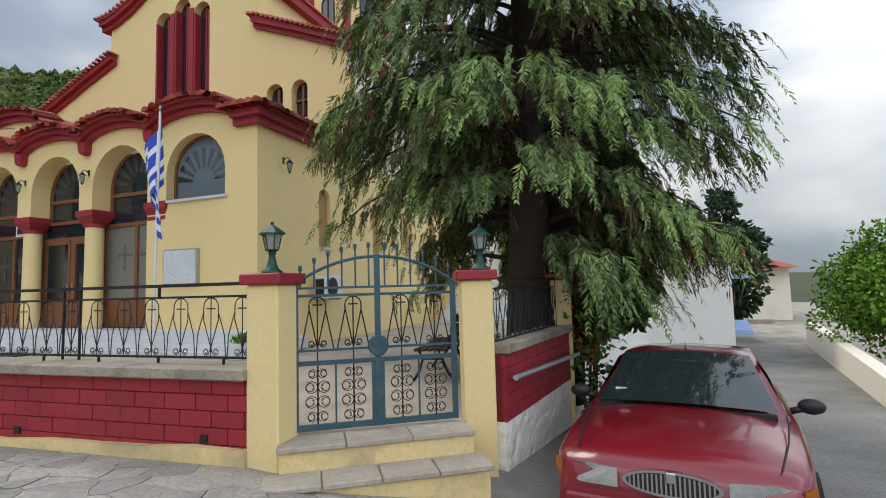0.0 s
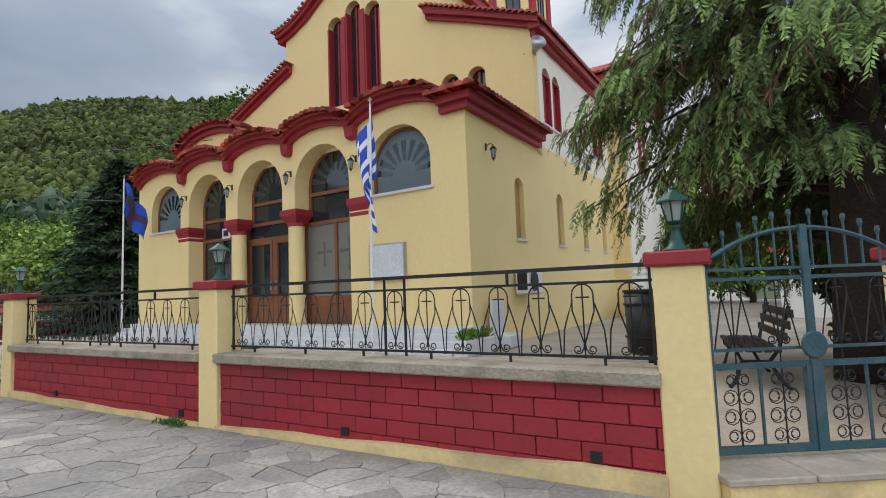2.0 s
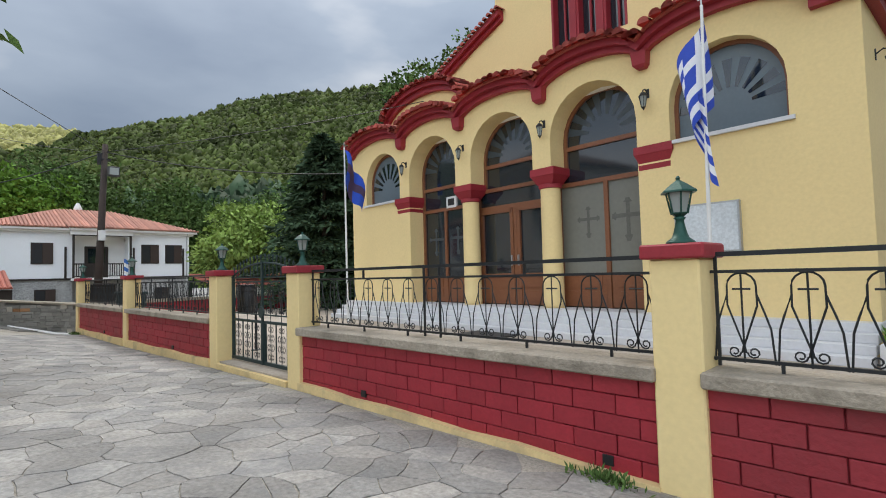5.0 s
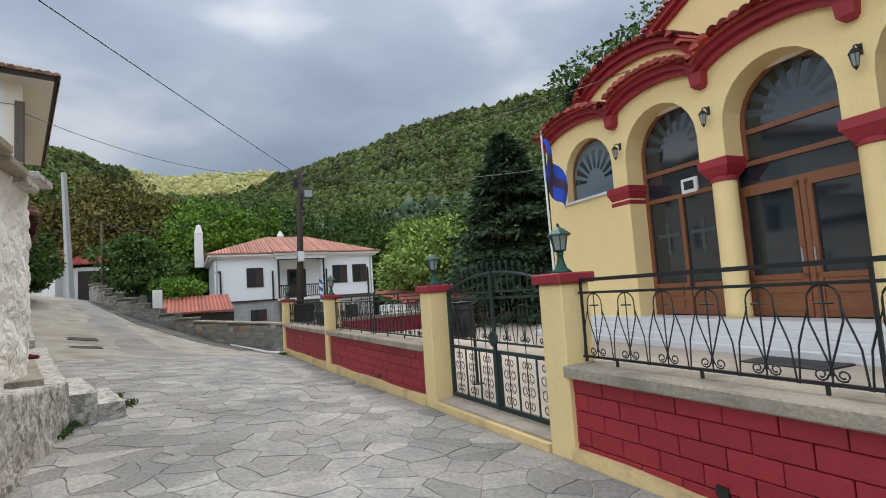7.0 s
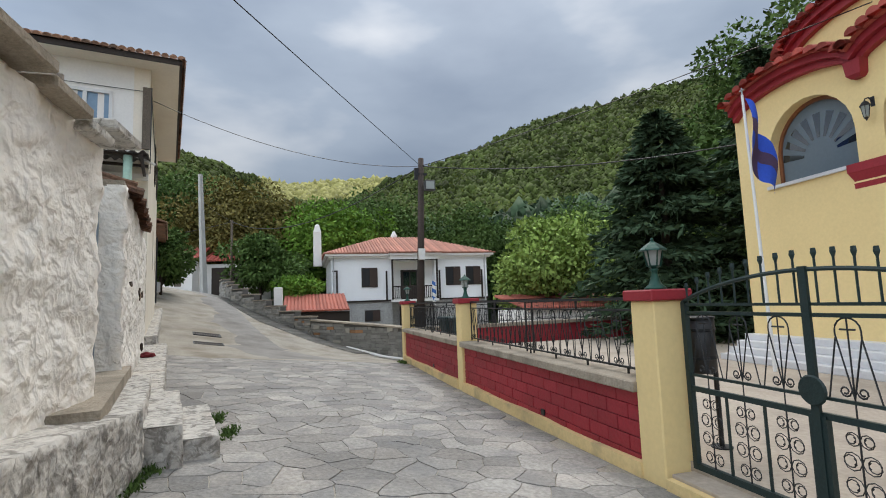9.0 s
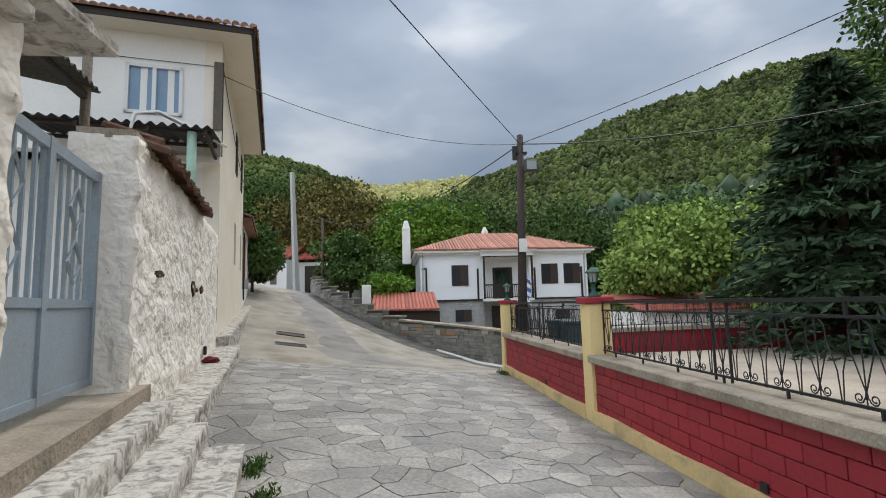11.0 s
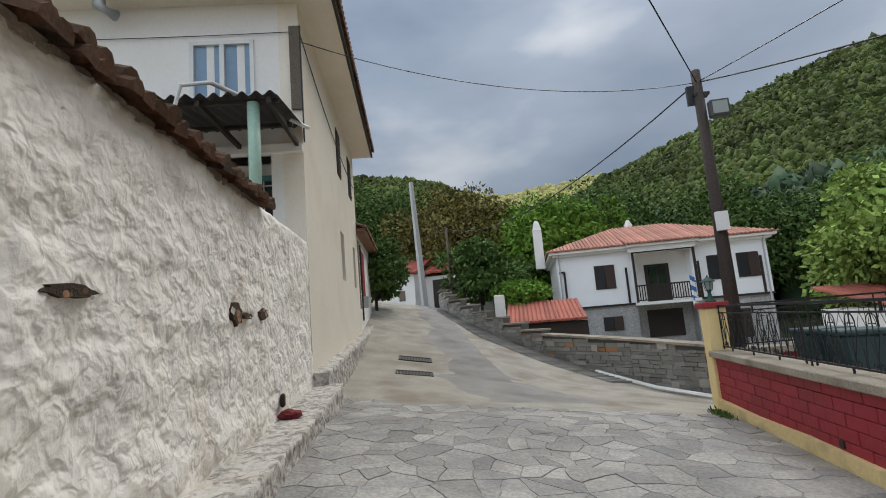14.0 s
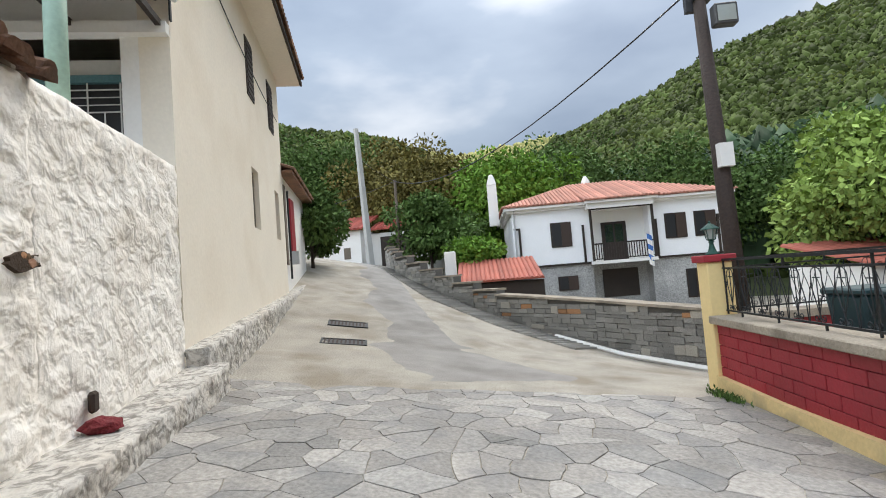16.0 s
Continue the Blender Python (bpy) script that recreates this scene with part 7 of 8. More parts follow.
def fir(x, y, z, h, r, rng, n=11000):
    t = empty("fir_tree", "dark dense fir tree behind the yard railing", "tree", m=pose(x, y, z))
    part("trunk", tube(bmesh.new(), [(0, 0, -0.5), (0, 0, h)], 0.2, 7, 0.03), BARK, t)
    P, D = [], []
    for i in range(150):
        k = rng.uniform(0.03, 1) ** 0.9
        a = rng.uniform(0, 2 * math.pi)
        L = r * (1 - k) ** 0.8 * rng.uniform(0.75, 1.1) + 0.15
        m = n // 150
        s = rng.uniform(0.15, 1, m) * L
        d = np.array([math.cos(a), math.sin(a), 0])
        side_ = np.array([-math.sin(a), math.cos(a), 0])
        P.append(np.array([0, 0, k * h]) + d * s[:, None] + side_ * (rng.normal(0, 0.22, m) * s)[:, None] + np.array([0, 0, 1]) * (-0.22 * s + rng.normal(0, 0.05, m))[:, None])
        D.append(np.tile(d * 0.8 + np.array([0, 0, -0.3]), (m, 1)) + side_ * rng.normal(0, 0.7, m)[:, None])
    blades("foliage", np.concatenate(P), np.concatenate(D), 0.34, 0.10, LEAF_FIR, t, rng)
    return t


rng = np.random.default_rng(11)


def fronds(name, C, OUT, L, material, parent, rng, label="", pairs=20, wide=0.03):
    """Flat feathery sprays that arch over and hang: base points C, outward directions OUT, lengths L."""
    C, OUT, L = np.asarray(C), np.asarray(OUT), np.asarray(L)
    n = len(C)
    up = np.array([0.0, 0.0, 1.0])
    SD = np.cross(OUT, up) + rng.normal(0, 0.25, (n, 3))
    SD /= np.linalg.norm(SD, axis=1)[:, None] + 1e-9
    k = np.linspace(0.05, 1, pairs)[None, :, None]
    l3 = L[:, None, None]
    spine = C[:, None, :] + OUT[:, None, :] * (k * l3 * 0.55) - up * (k ** 1.5 * l3 * 0.9)
    tan = OUT[:, None, :] * 0.55 - up * (1.5 * k ** 0.5 * 0.9)
    tan = tan / (np.linalg.norm(tan, axis=2)[:, :, None] + 1e-9)
    P, D, W, ln = [], [], [], []
    for sgn in (-1, 1):
        d = tan * 0.72 + sgn * SD[:, None, :] * 0.62 - up * 0.18 + rng.normal(0, 0.16, (n, pairs, 3))
        d = d / (np.linalg.norm(d, axis=2)[:, :, None] + 1e-9)
        nrm = np.cross(tan, np.broadcast_to(SD[:, None, :], tan.shape)) + rng.normal(0, 0.3, (n, pairs, 3))
        w = np.cross(d, nrm)
        w = w / (np.linalg.norm(w, axis=2)[:, :, None] + 1e-9)
        P.append(spine.reshape(-1, 3)), D.append(d.reshape(-1, 3)), W.append(w.reshape(-1, 3))
        ln.append((l3[:, :, 0] * (0.30 - 0.20 * k[:, :, 0]) * rng.uniform(0.6, 1.25, (n, pairs)) + 0.02).reshape(-1))
    P, D, W, ln = np.concatenate(P), np.concatenate(D), np.concatenate(W), np.concatenate(ln)[:, None]
    wd = wide * rng.uniform(0.6, 1.3, (len(P), 1))
    V_ = np.stack([P, P + D * ln * 0.4 + W * wd * 0.5, P + D * ln, P + D * ln * 0.4 - W * wd * 0.5], 1).reshape(-1, 3)
    m = len(P)
    me = bpy.data.meshes.new(name)
    me.vertices.add(4 * m)
    me.vertices.foreach_set("co", V_.ravel())
    me.loops.add(4 * m)
    me.loops.foreach_set("vertex_index", np.arange(4 * m))
    me.polygons.add(m)
    me.polygons.foreach_set("loop_start", np.arange(0, 4 * m, 4))
    me.update(calc_edges=True)
    me.materials.append(material)
    ob = new(name, me)
    ob.parent = parent
    if label:
        ob["label"] = label
    return ob


def weeping_cypress(x, y, z, rng):
    """The large drooping conifer at the corner gate."""
    t = empty("cypress_tree", "large old cypress with drooping green foliage and bare twigs", "tree", m=pose(x, y, z))
    part("trunk", tube(bmesh.new(), [(0, 0, -0.5), (0.05, 0, 2), (0.1, 0.1, 6), (0, 0.2, 12)], 0.42, 12, 0.08), BARK, t, smooth=True)
    part("side_trunk", tube(bmesh.new(), [(0.5, 0.3, -0.5), (0.7, 0.4, 3), (1.0, 0.5, 7), (1.1, 0.6, 11)], 0.24, 10, 0.06), BARK, t, smooth=True)
    old, fresh, dry = ([], [], []), ([], [], []), ([], [])
    limbs = bmesh.new()
    for i in range(300):
        a = rng.uniform(0, 2 * math.pi)
        h = (2.65 if math.sin(a) < 0.3 and math.cos(a) < 0.4 else 1.35) + 9.8 * rng.uniform(0, 1) ** 1.2
        R = lerp(h, [(1.5, 2.2), (3, 2.75), (5, 2.85), (7.5, 2.7), (10, 2.2), (13, 0.9)]) * rng.uniform(0.62, 1.05)
        west = max(0.0, -math.cos(a))
        R += 1.4 * west * west * lerp(h, [(2, 0.9), (3.6, 1.0), (5.0, 0.25), (13, 0.0)])
        R *= 1 - lerp(h, [(2, -0.15), (5, -0.05), (7, 0.12), (12, 0.28)]) * max(0.0, math.cos(a))
        if math.sin(a) < -0.5 and h < 3.6:
            R = min(R, 2.25)
        d = np.array([math.cos(a), math.sin(a), 0.0])
        side_ = np.array([-math.sin(a), math.cos(a), 0.0])
        base_ = np.array([0.4 * (h / 8), 0.2, h])
        along = lambda k: base_ + d * R * k + np.array([0, 0, 0.55 * math.sin(2.2 * k) * R * 0.32 - 0.30 * R * k * k])
        tube(limbs, [tuple(along(k)) for k in span(0, 1, 6)], 0.05, 4, 0.008)
        tone = rng.uniform()
        for j in range(int(58 * R / 3)):
            k = rng.uniform(0.22, 1.0) ** 0.7
            c = along(k) + side_ * rng.normal(0, 0.26 * R * 0.4) * k + np.array([0, 0, rng.normal(0, 0.05)])
            out = d * rng.uniform(0.35, 1.0) + side_ * rng.normal(0, 0.5) + np.array([0, 0, rng.normal(-0.05, 0.15)])
            out /= np.linalg.norm(out)
            u = rng.uniform()
            if u < 0.07 or (k < 0.5 and u < 0.2):
                q = rng.uniform(0, 1, 22)[:, None]
                dry[0].append(c + out * q * 0.3 - np.array([0, 0, 1.0]) * q * rng.uniform(0.2, 0.7) + rng.normal(0, 0.05, (22, 3)))
                dry[1].append(np.tile(out * 0.3 + np.array([0, 0, -0.9]), (22, 1)))
            else:
                g_ = fresh if k > 0.8 and u < 0.25 + 0.45 * tone else old
                g_[0].append(c), g_[1].append(out), g_[2].append(rng.uniform(0.22, 0.55) * (0.8 + 0.3 * k))
    part("limb", limbs, BARK, t)["kind"] = "stuff"
    fronds("foliage", *old, LEAF_CYP, t, rng, "", 16, 0.026)
    fronds("young_foliage", *fresh, LEAF_CYPL, t, rng, "fresh lighter green tips", 15, 0.024)
    blades("dry_foliage", np.concatenate(dry[0]), np.concatenate(dry[1]), 0.22, 0.016, LEAF_CYPB, t, rng, "dry brown twigs", 0.4)
    return t


weeping_cypress(-1.0, 7.6, YARD_Z, rng)
fir(-24.7, 12.0, 0.0, 7.4, 3.4, rng, 24000)
fir(-22.9, 14.5, 0.0, 9.0, 3.2, rng, 18000)
broad_tree(-24.0, 18.5, 0.0, 11.5, 3.8, LEAF_MID, "tall dark green tree behind the church", rng, 18000, 0.28, 0.25, 0.15, sq=1.1, nclump=70)
fir(-28.5, 15.5, 0.0, 7.0, 2.8, rng)
broad_tree(-36.0, 13.6, -1.2, 7.6, 3.4, LEAF_PLANE, "pale green plane tree beyond the yard", rng, 12000, 0.26, 0.16, 0.25)
broad_tree(-33.5, 17.5, -1.2, 7.2, 3.0, LEAF_PLANE, "pale green leafy tree beyond the yard", rng, 8000, 0.26, 0.16, 0.25)
for x, y, h, r in ((-36, 29, 19, 5.5), (-30, 31, 20, 6), (-42, 33, 17, 6), (-25, 30, 18, 5.5)):
    broad_tree(x, y, -1, h, r, LEAF_MID, "tall dark green tree behind the church", rng, 18000, 0.36, 0.3, 0.2, sq=1.1, nclump=70)
broad_tree(-62, -5, 3, 10.3, 6, LEAF_RUST, "rusty green chestnut tree above the lane", rng, 24000, 0.36, 0.2, 0.1, nclump=90)
broad_tree(-60, 3, 2.5, 9, 6, LEAF_BRIGHT, "bright green tree behind the village house", rng, 22000, 0.36, 0.2, 0.1, nclump=80)
broad_tree(-68, 9, 2, 12, 7, LEAF_MID, "green tree behind the village house", rng, 22000, 0.40, 0.2, 0.1, nclump=80)
broad_tree(-66, 20, 1, 11, 7, LEAF_MID, "dark green tree behind the village house", rng, 22000, 0.40, 0.2, 0.1, nclump=80)
broad_tree(-60, 29, 0, 12, 7, LEAF_MID, "dark green tree beside the village house", rng, 22000, 0.40, 0.2, 0.1, nclump=80)
broad_tree(-68, -14, 4, 13, 7, LEAF_MID, "green tree above the lane", rng, 22000, 0.40, 0.2, 0.1, nclump=80)
broad_tree(-50.0, -2.2, 2.0, 4.6, 3.0, LEAF_MID, "dark leafy fig shrub behind the stone wall", rng, 8000, 0.3, 0.12, 0.1, "shrub", nclump=26)
broad_tree(*rel(17.2, -0.1)[:2], 2.0, 3.6, 1.7, LEAF_MID, "dark green shrub overhanging the lane wall", rng, 7000, 0.22, 0.1, 0.25, "shrub", nclump=24)
broad_tree(-44.5, 0.6, 1.2, 2.4, 1.6, LEAF_BRIGHT, "bright green vine by the shed", rng, 4000, 0.2, 0.05, 0.1, "vine")
# right-hand side of the start
broad_tree(7.8, 16.4, -1.6, 4.5, 1.9, LEAF_BRIGHT, "rounded bright green tree over the garden wall", rng, 22000, 0.13, 0.14, 0.22, nclump=90)
broad_tree(9.6, 14.0, -1.6, 4.3, 2.0, LEAF_BRIGHT, "rounded green bush over the garden wall", rng, 16000, 0.14, 0.14, 0.2)
broad_tree(5.4, 27.0, -1.5, 8.0, 2.2, LEAF_FIR, "dark evergreen tree beside the white house", rng, 9000, 0.3, 0.2, 0.08, sq=1.1)
broad_tree(-0.15, 8.8, 0.2, 2.1, 0.95, LEAF_MID, "leafy green shrub over the side wall", rng, 9000, 0.15, 0.05, 0.05, "shrub")
broad_tree(0.0, 11.2, 0.2, 2.8, 1.0, LEAF_FIR, "dark green shrub along the side wall", rng, 7000, 0.16, 0.05, 0.05, "shrub")
broad_tree(-8.5, 33, 0, 8, 4.5, LEAF_BRIGHT, "green garden tree behind the yard", rng, 9000, 0.3, 0.2, 0.1)
broad_tree(-1.5, 30, 0, 7, 4.5, LEAF_BRIGHT, "green garden tree behind the yard", rng, 9000, 0.3, 0.2, 0.1)
stree = broad_tree(-12.9, -2.9, 0.2, 6.2, 1.7, LEAF_BRIGHT, "green leafy tree behind the lane wall", rng, 5000, 0.2, 0.14, 0.5)
part("long_limb", tube(tube(bmesh.new(), [(0, 0, 3.0), (1.2, 1.6, 3.6), (2.5, 2.8, 3.1), (3.1, 3.2, 2.8)], 0.05, 5, 0.012), [(0, 0, 3.0), (-0.6, 1.2, 3.4), (-0.8, 2.05, 3.3)], 0.04, 5, 0.012), BARK, stree)
for cx, cy, cz, rr in ((3.15, 3.25, 2.80, 0.15), (2.95, 2.95, 2.92, 0.2), (-0.8, 2.05, 3.3, 0.12)):
    q = rng.normal(0, rr * 0.55, (110, 3)) + np.array([cx, cy, cz])
    blades("foliage", q, rng.normal(0, 0.6, (110, 3)) + np.array([0, 0, -0.4]), 0.13, 0.06, LEAF_MID, stree, rng)
fl_ = empty("flowers", "orange flowers growing over the side wall", "flowers", m=pose(-0.2, 7.75, 0.55))
part("stems", tube(bmesh.new(), [(0, 0, -0.9), (0.05, 0, 0), (-0.1, -0.1, 0.4)], 0.02, 5), BARK, fl_)
q = rng.normal(0, 0.15, (120, 3)) * np.array([0.8, 0.5, 1.2])
blades("blossom", q, rng.normal(0, 1, (120, 3)), 0.08, 0.06, FLOWER, fl_, rng)
q = rng.normal(0, 0.3, (500, 3)) * np.array([0.8, 0.6, 1.4])
blades("leaves", q, rng.normal(0, 1, (500, 3)), 0.13, 0.07, LEAF_MID, fl_, rng)
q = rng.uniform(-1, 1, (260, 3)) * np.array([0.46, 0.12, 0.05]) + np.array([0, 0, 0.33])
blades("plant", q, np.tile(np.array([0, 0, 1.0]), (260, 1)), 0.12, 0.06, LEAF_BRIGHT, pl, rng)
# weeds along the wall foot
wp, wd_ = [], []
for cx, cy in ((-17.05, 0.02), (-17.75, -0.2), (-15.9, -0.42), (-15.5, -0.45), (-7.9, 3.5), (-25.4, 3.45), (-25.1, 3.45), (-17.0, -1.0)):
    q = rng.normal(0, 0.08, (220, 3)) * np.array([1.5, 0.5, 0.2])
    q[:, 2] = np.abs(q[:, 2])
    wp.append(q + np.array([cx, cy, gz(cx, cy)]))
    wd_.append(rng.normal(0, 0.5, (220, 3)) + np.array([0, 0, 1.0]))
wobj = blades("weeds", np.concatenate(wp), np.concatenate(wd_), 0.055, 0.02, LEAF_MID, None, rng)
tagged(wobj, "small green weeds along the wall foot", "weeds", kind="stuff")

# white house and walls down the side road
wh = empty("side_road_house", "white house with blue-trimmed balcony down the road", "house", m=pose(2.9, 17.5, 0, 0, 0, -12))
part("wall", boxes((-4, 1.0, 0, 7, -2.5, 2.2)), WHITE, wh)
part("balcony", boxes((1.0, 1.5, 1.0, 6, -0.3, -0.15), (1.0, 1.5, 1, 6, 1.5, 1.65)), mat("pale_blue_trim", (0.35, 0.5, 0.75), 0.7), wh)
part("roof", boxes((-4.2, 1.4, -0.2, 7.3, 2.2, 2.35)), TILE, wh)
cw = tagged(part("garden_wall_cream", boxes((0, 14, 0, 0.3, -2.5, -0.3)), CREAM), "cream garden wall along the road", "wall", kind="structure")
cw.matrix_world = pose(4.9, 10.5, 0, 0, 0, 76)
ec = empty("cream_house", "cream house at the end of the side road", "house", m=pose(6.5, 40, 0))
part("wall", boxes((-4, 6, 0, 8, -2.5, 2.2)), CREAM, ec)
part("roof", lathe(bmesh.new(), [(7.4, 2.2), (1.0, 4.4)], 4, 1, 4, math.pi / 4), TILE, ec)
part("gate_post", boxes((-2.0, -1.7, -3.2, -2.9, -2.5, -0.6), (-0.2, 0.1, -3.2, -2.9, -2.5, -0.6)), CONCRETE, ec)
part("low_wall", boxes((-6, -2, -3.2, -3.0, -2.5, -1.1), (0.1, 4, -3.2, -3.0, -2.5, -1.1)), CONCRETE, ec)

# ---- parked car ----
CARPAINT = mat("dark_red_car_paint", (0.20, 0.006, 0.016), 0.28, 0.03, 0.05, 3, 0.0, coat=0.8)
CARGLASS = mat("car_glass", (0.02, 0.028, 0.03), 0.03, 0.02, 0.02, 2, 0.0, spec=1.0)
CHROME = mat("chrome", (0.6, 0.6, 0.62), 0.15, 0.02, 0.02, 5, 0, metal=1.0)
AMBER = mat("amber_lens", (0.6, 0.22, 0.03), 0.2, 0.02, 0.02, 5, 0)
TYRE = mat("tyre_rubber", (0.015, 0.015, 0.015), 0.9, 0.2, 0.1, 15, 0.1)
car = empty("car", "dark red parked saloon car with chrome grille", "car", m=pose(0.40, 3.80, -0.53, -3.0, 0, -12) @ Matrix.Diagonal((1.05, 1, 1, 1)))


def loft(bm, rings, close=False):
    g = [[bm.verts.new(p) for p in r] for r in rings]
    for a, b in zip(g, g[1:]):
        for i in range(len(a) - 1):
            bm.faces.new((a[i], a[i + 1], b[i + 1], b[i]))
    return g


def section(y, w, zl, zs, crown):
    """Half outline mirrored: sill, waist, shoulder, bonnet centre."""
    half = [(w * 0.93, zl), (w, zl + 0.12), (w * 1.005, (zl + zs) / 2), (w * 0.985, zs - 0.06), (w * 0.93, zs), (w * 0.6, zs + crown * 0.75), (w * 0.25, zs + crown), (0, zs + crown)]
    return [(x, y, z) for x, z in half] + [(-x, y, z) for x, z in half[-2::-1]]


ST = [(0.0, 0.66, 0.30, 0.63, 0.02), (0.06, 0.74, 0.22, 0.70, 0.03), (0.2, 0.80, 0.18, 0.745, 0.05), (0.6, 0.84, 0.18, 0.80, 0.07), (1.0, 0.855, 0.18, 0.83, 0.08), (1.28, 0.86, 0.18, 0.875, 0.07), (1.9, 0.86, 0.18, 0.89, 0.03),
      (3.0, 0.86, 0.18, 0.91, 0.03), (3.65, 0.85, 0.2, 0.92, 0.06), (4.2, 0.80, 0.25, 0.90, 0.06), (4.38, 0.74, 0.3, 0.82, 0.03)]
bm = bmesh.new()
g = loft(bm, [section(*s) for s in ST])
bm.faces.new(g[0][::-1])
bm.faces.new(g[-1])
bmesh.ops.recalc_face_normals(bm, faces=bm.faces[:])
body = part("body", bm, CARPAINT, car, smooth=True)


def cab(y, wb, wt, zb, zt):
    return [(wb, y, zb), ((wb + wt) / 2 + 0.02, y, (zb + zt) / 2), (wt, y, zt - 0.03), (wt * 0.7, y, zt), (0, y, zt + 0.015), (-wt * 0.7, y, zt), (-wt, y, zt - 0.03), (-(wb + wt) / 2 - 0.02, y, (zb + zt) / 2), (-wb, y, zb)]


bm = bmesh.new()
g = loft(bm, [cab(1.2, 0.76, 0.74, 0.87, 0.90), cab(1.95, 0.77, 0.58, 0.87, 1.34), cab(2.1, 0.775, 0.575, 0.87, 1.375), cab(2.9, 0.775, 0.575, 0.88, 1.385), cab(3.1, 0.775, 0.58, 0.88, 1.36), cab(3.8, 0.74, 0.72, 0.9, 0.95)])
bmesh.ops.recalc_face_normals(bm, faces=bm.faces[:])
part("roof", bm, CARPAINT, car, smooth=True)
bm = bmesh.new()
vs = []
for k in span(0.04, 0.95, 6):
    y = 1.2 + 0.75 * k
    w = 0.70 + (0.53 - 0.70) * k
    z = 0.895 + 0.45 * k
    vs.append([bm.verts.new((w * s, y - 0.015 - 0.05 * (1 - s * s), z + 0.025 + 0.03 * (1 - s * s))) for s in span(-1, 1, 8)])
for a, b in zip(vs, vs[1:]):
    for i in range(8):
        bm.faces.new((a[i], a[i + 1], b[i + 1], b[i]))
part("windscreen", bm, CARGLASS, car, "dark reflecting windscreen", smooth=True)
for s in (-1, 1):
    for ya, yb, top_a, top_b in ((1.62, 2.35, 1.86, 2.4), (2.42, 3.3, 2.45, 3.05)):
        bm = bmesh.new()
        quad = [(s * 0.79, ya, 0.92), (s * 0.79, yb, 0.92), (s * 0.61, top_b, 1.31), (s * 0.61, top_a, 1.30)]
        bm.faces.new([bm.verts.new(p) for p in quad])
        part("side_window", bm, CARGLASS, car)
    bm = bmesh.new()
    lathe(bm, [(0.30, -0.09), (0.315, -0.06), (0.315, 0.06), (0.30, 0.09)], 20)
    for yy in (0.82, 3.42):
        wm = bm.copy()
        wm.transform(Matrix.Translation((s * 0.78, yy, 0.30)) @ Matrix.Rotation(math.pi / 2, 4, "Y"))
        wh_ = part("wheel", wm, TYRE, car, smooth=False)
        rim = lathe(bmesh.new(), [(0.2, -0.095), (0.19, -0.1), (0.05, -0.085)], 14)
        lathe(rim, [(0.05, 0.085), (0.19, 0.1), (0.2, 0.095)], 14)
        rim.transform(Matrix.Translation((s * 0.78, yy, 0.30)) @ Matrix.Rotation(math.pi / 2, 4, "Y"))
        part("rim", rim, METAL, wh_)
    bm.free()
    # headlamp with amber corner
    bm = bmesh.new()
    pts = [(0.33, -0.015, 0.545), (0.58, -0.004, 0.545), (0.69, 0.05, 0.565), (0.70, 0.065, 0.665), (0.58, 0.015, 0.69), (0.33, -0.005, 0.675)]
    lo = [bm.verts.new((s * x, y - 0.012, z)) for x, y, z in pts]
    bm.faces.new(lo if s < 0 else lo[::-1])
    bmesh.ops.solidify(bm, geom=bm.faces[:], thickness=0.02)
    part("headlight", bm, mat("headlamp_glass", (0.62, 0.63, 0.60), 0.1), car, "clear headlight")
    bm = bmesh.new()
    pts = [(0.70, 0.05, 0.565), (0.785, 0.15, 0.59), (0.785, 0.165, 0.67), (0.71, 0.065, 0.665)]
    lo = [bm.verts.new((s * (x + 0.012), y - 0.012, z)) for x, y, z in pts]
    bm.faces.new(lo if s < 0 else lo[::-1])
    bmesh.ops.solidify(bm, geom=bm.faces[:], thickness=0.02)
    part("indicator", bm, AMBER, car, "amber indicator")
    bm = bmesh.new()
    bmesh.ops.create_icosphere(bm, subdivisions=3, radius=0.1)
    bmesh.ops.scale(bm, vec=(1.0, 0.62, 0.68), verts=bm.verts[:])
    bmesh.ops.translate(bm, vec=(s * 0.95, 1.62, 0.95), verts=bm.verts[:])
    tube(bm, [(s * 0.80, 1.62, 0.90), (s * 0.9, 1.62, 0.93)], 0.03, 6)
    part("mirror", bm, BLACK, car, "black door mirror", smooth=True)
bm = lathe(bmesh.new(), [(0.30, -0.02), (0.30, 0.02)], 24)
bmesh.ops.scale(bm, vec=(1.0, 0.29, 1), verts=bm.verts[:])
bm.transform(Matrix.Translation((0, -0.005, 0.612)) @ Matrix.Rotation(math.pi / 2, 4, "X"))
grl = part("grille", bm, CHROME, car, "oval chrome grille")
bm = lathe(bmesh.new(), [(0.275, -0.024), (0.275, 0.024)], 24)
bmesh.ops.scale(bm, vec=(1.0, 0.25, 1), verts=bm.verts[:])
bm.transform(Matrix.Translation((0, -0.005, 0.612)) @ Matrix.Rotation(math.pi / 2, 4, "X"))
part("grille_back", bm, BLACK, grl)
for i in range(19):
    x = -0.25 + i * 0.0278
    hh = 0.066 * math.sqrt(max(0.02, 1 - (x / 0.275) ** 2))
    part("bar", boxes((x - 0.006, x + 0.006, -0.036, -0.028, 0.612 - hh, 0.612 + hh)), CHROME, grl)
part("badge", bevelled(boxes((-0.03, 0.03, -0.045, -0.03, 0.62, 0.695)), 0.008), CHROME, grl)
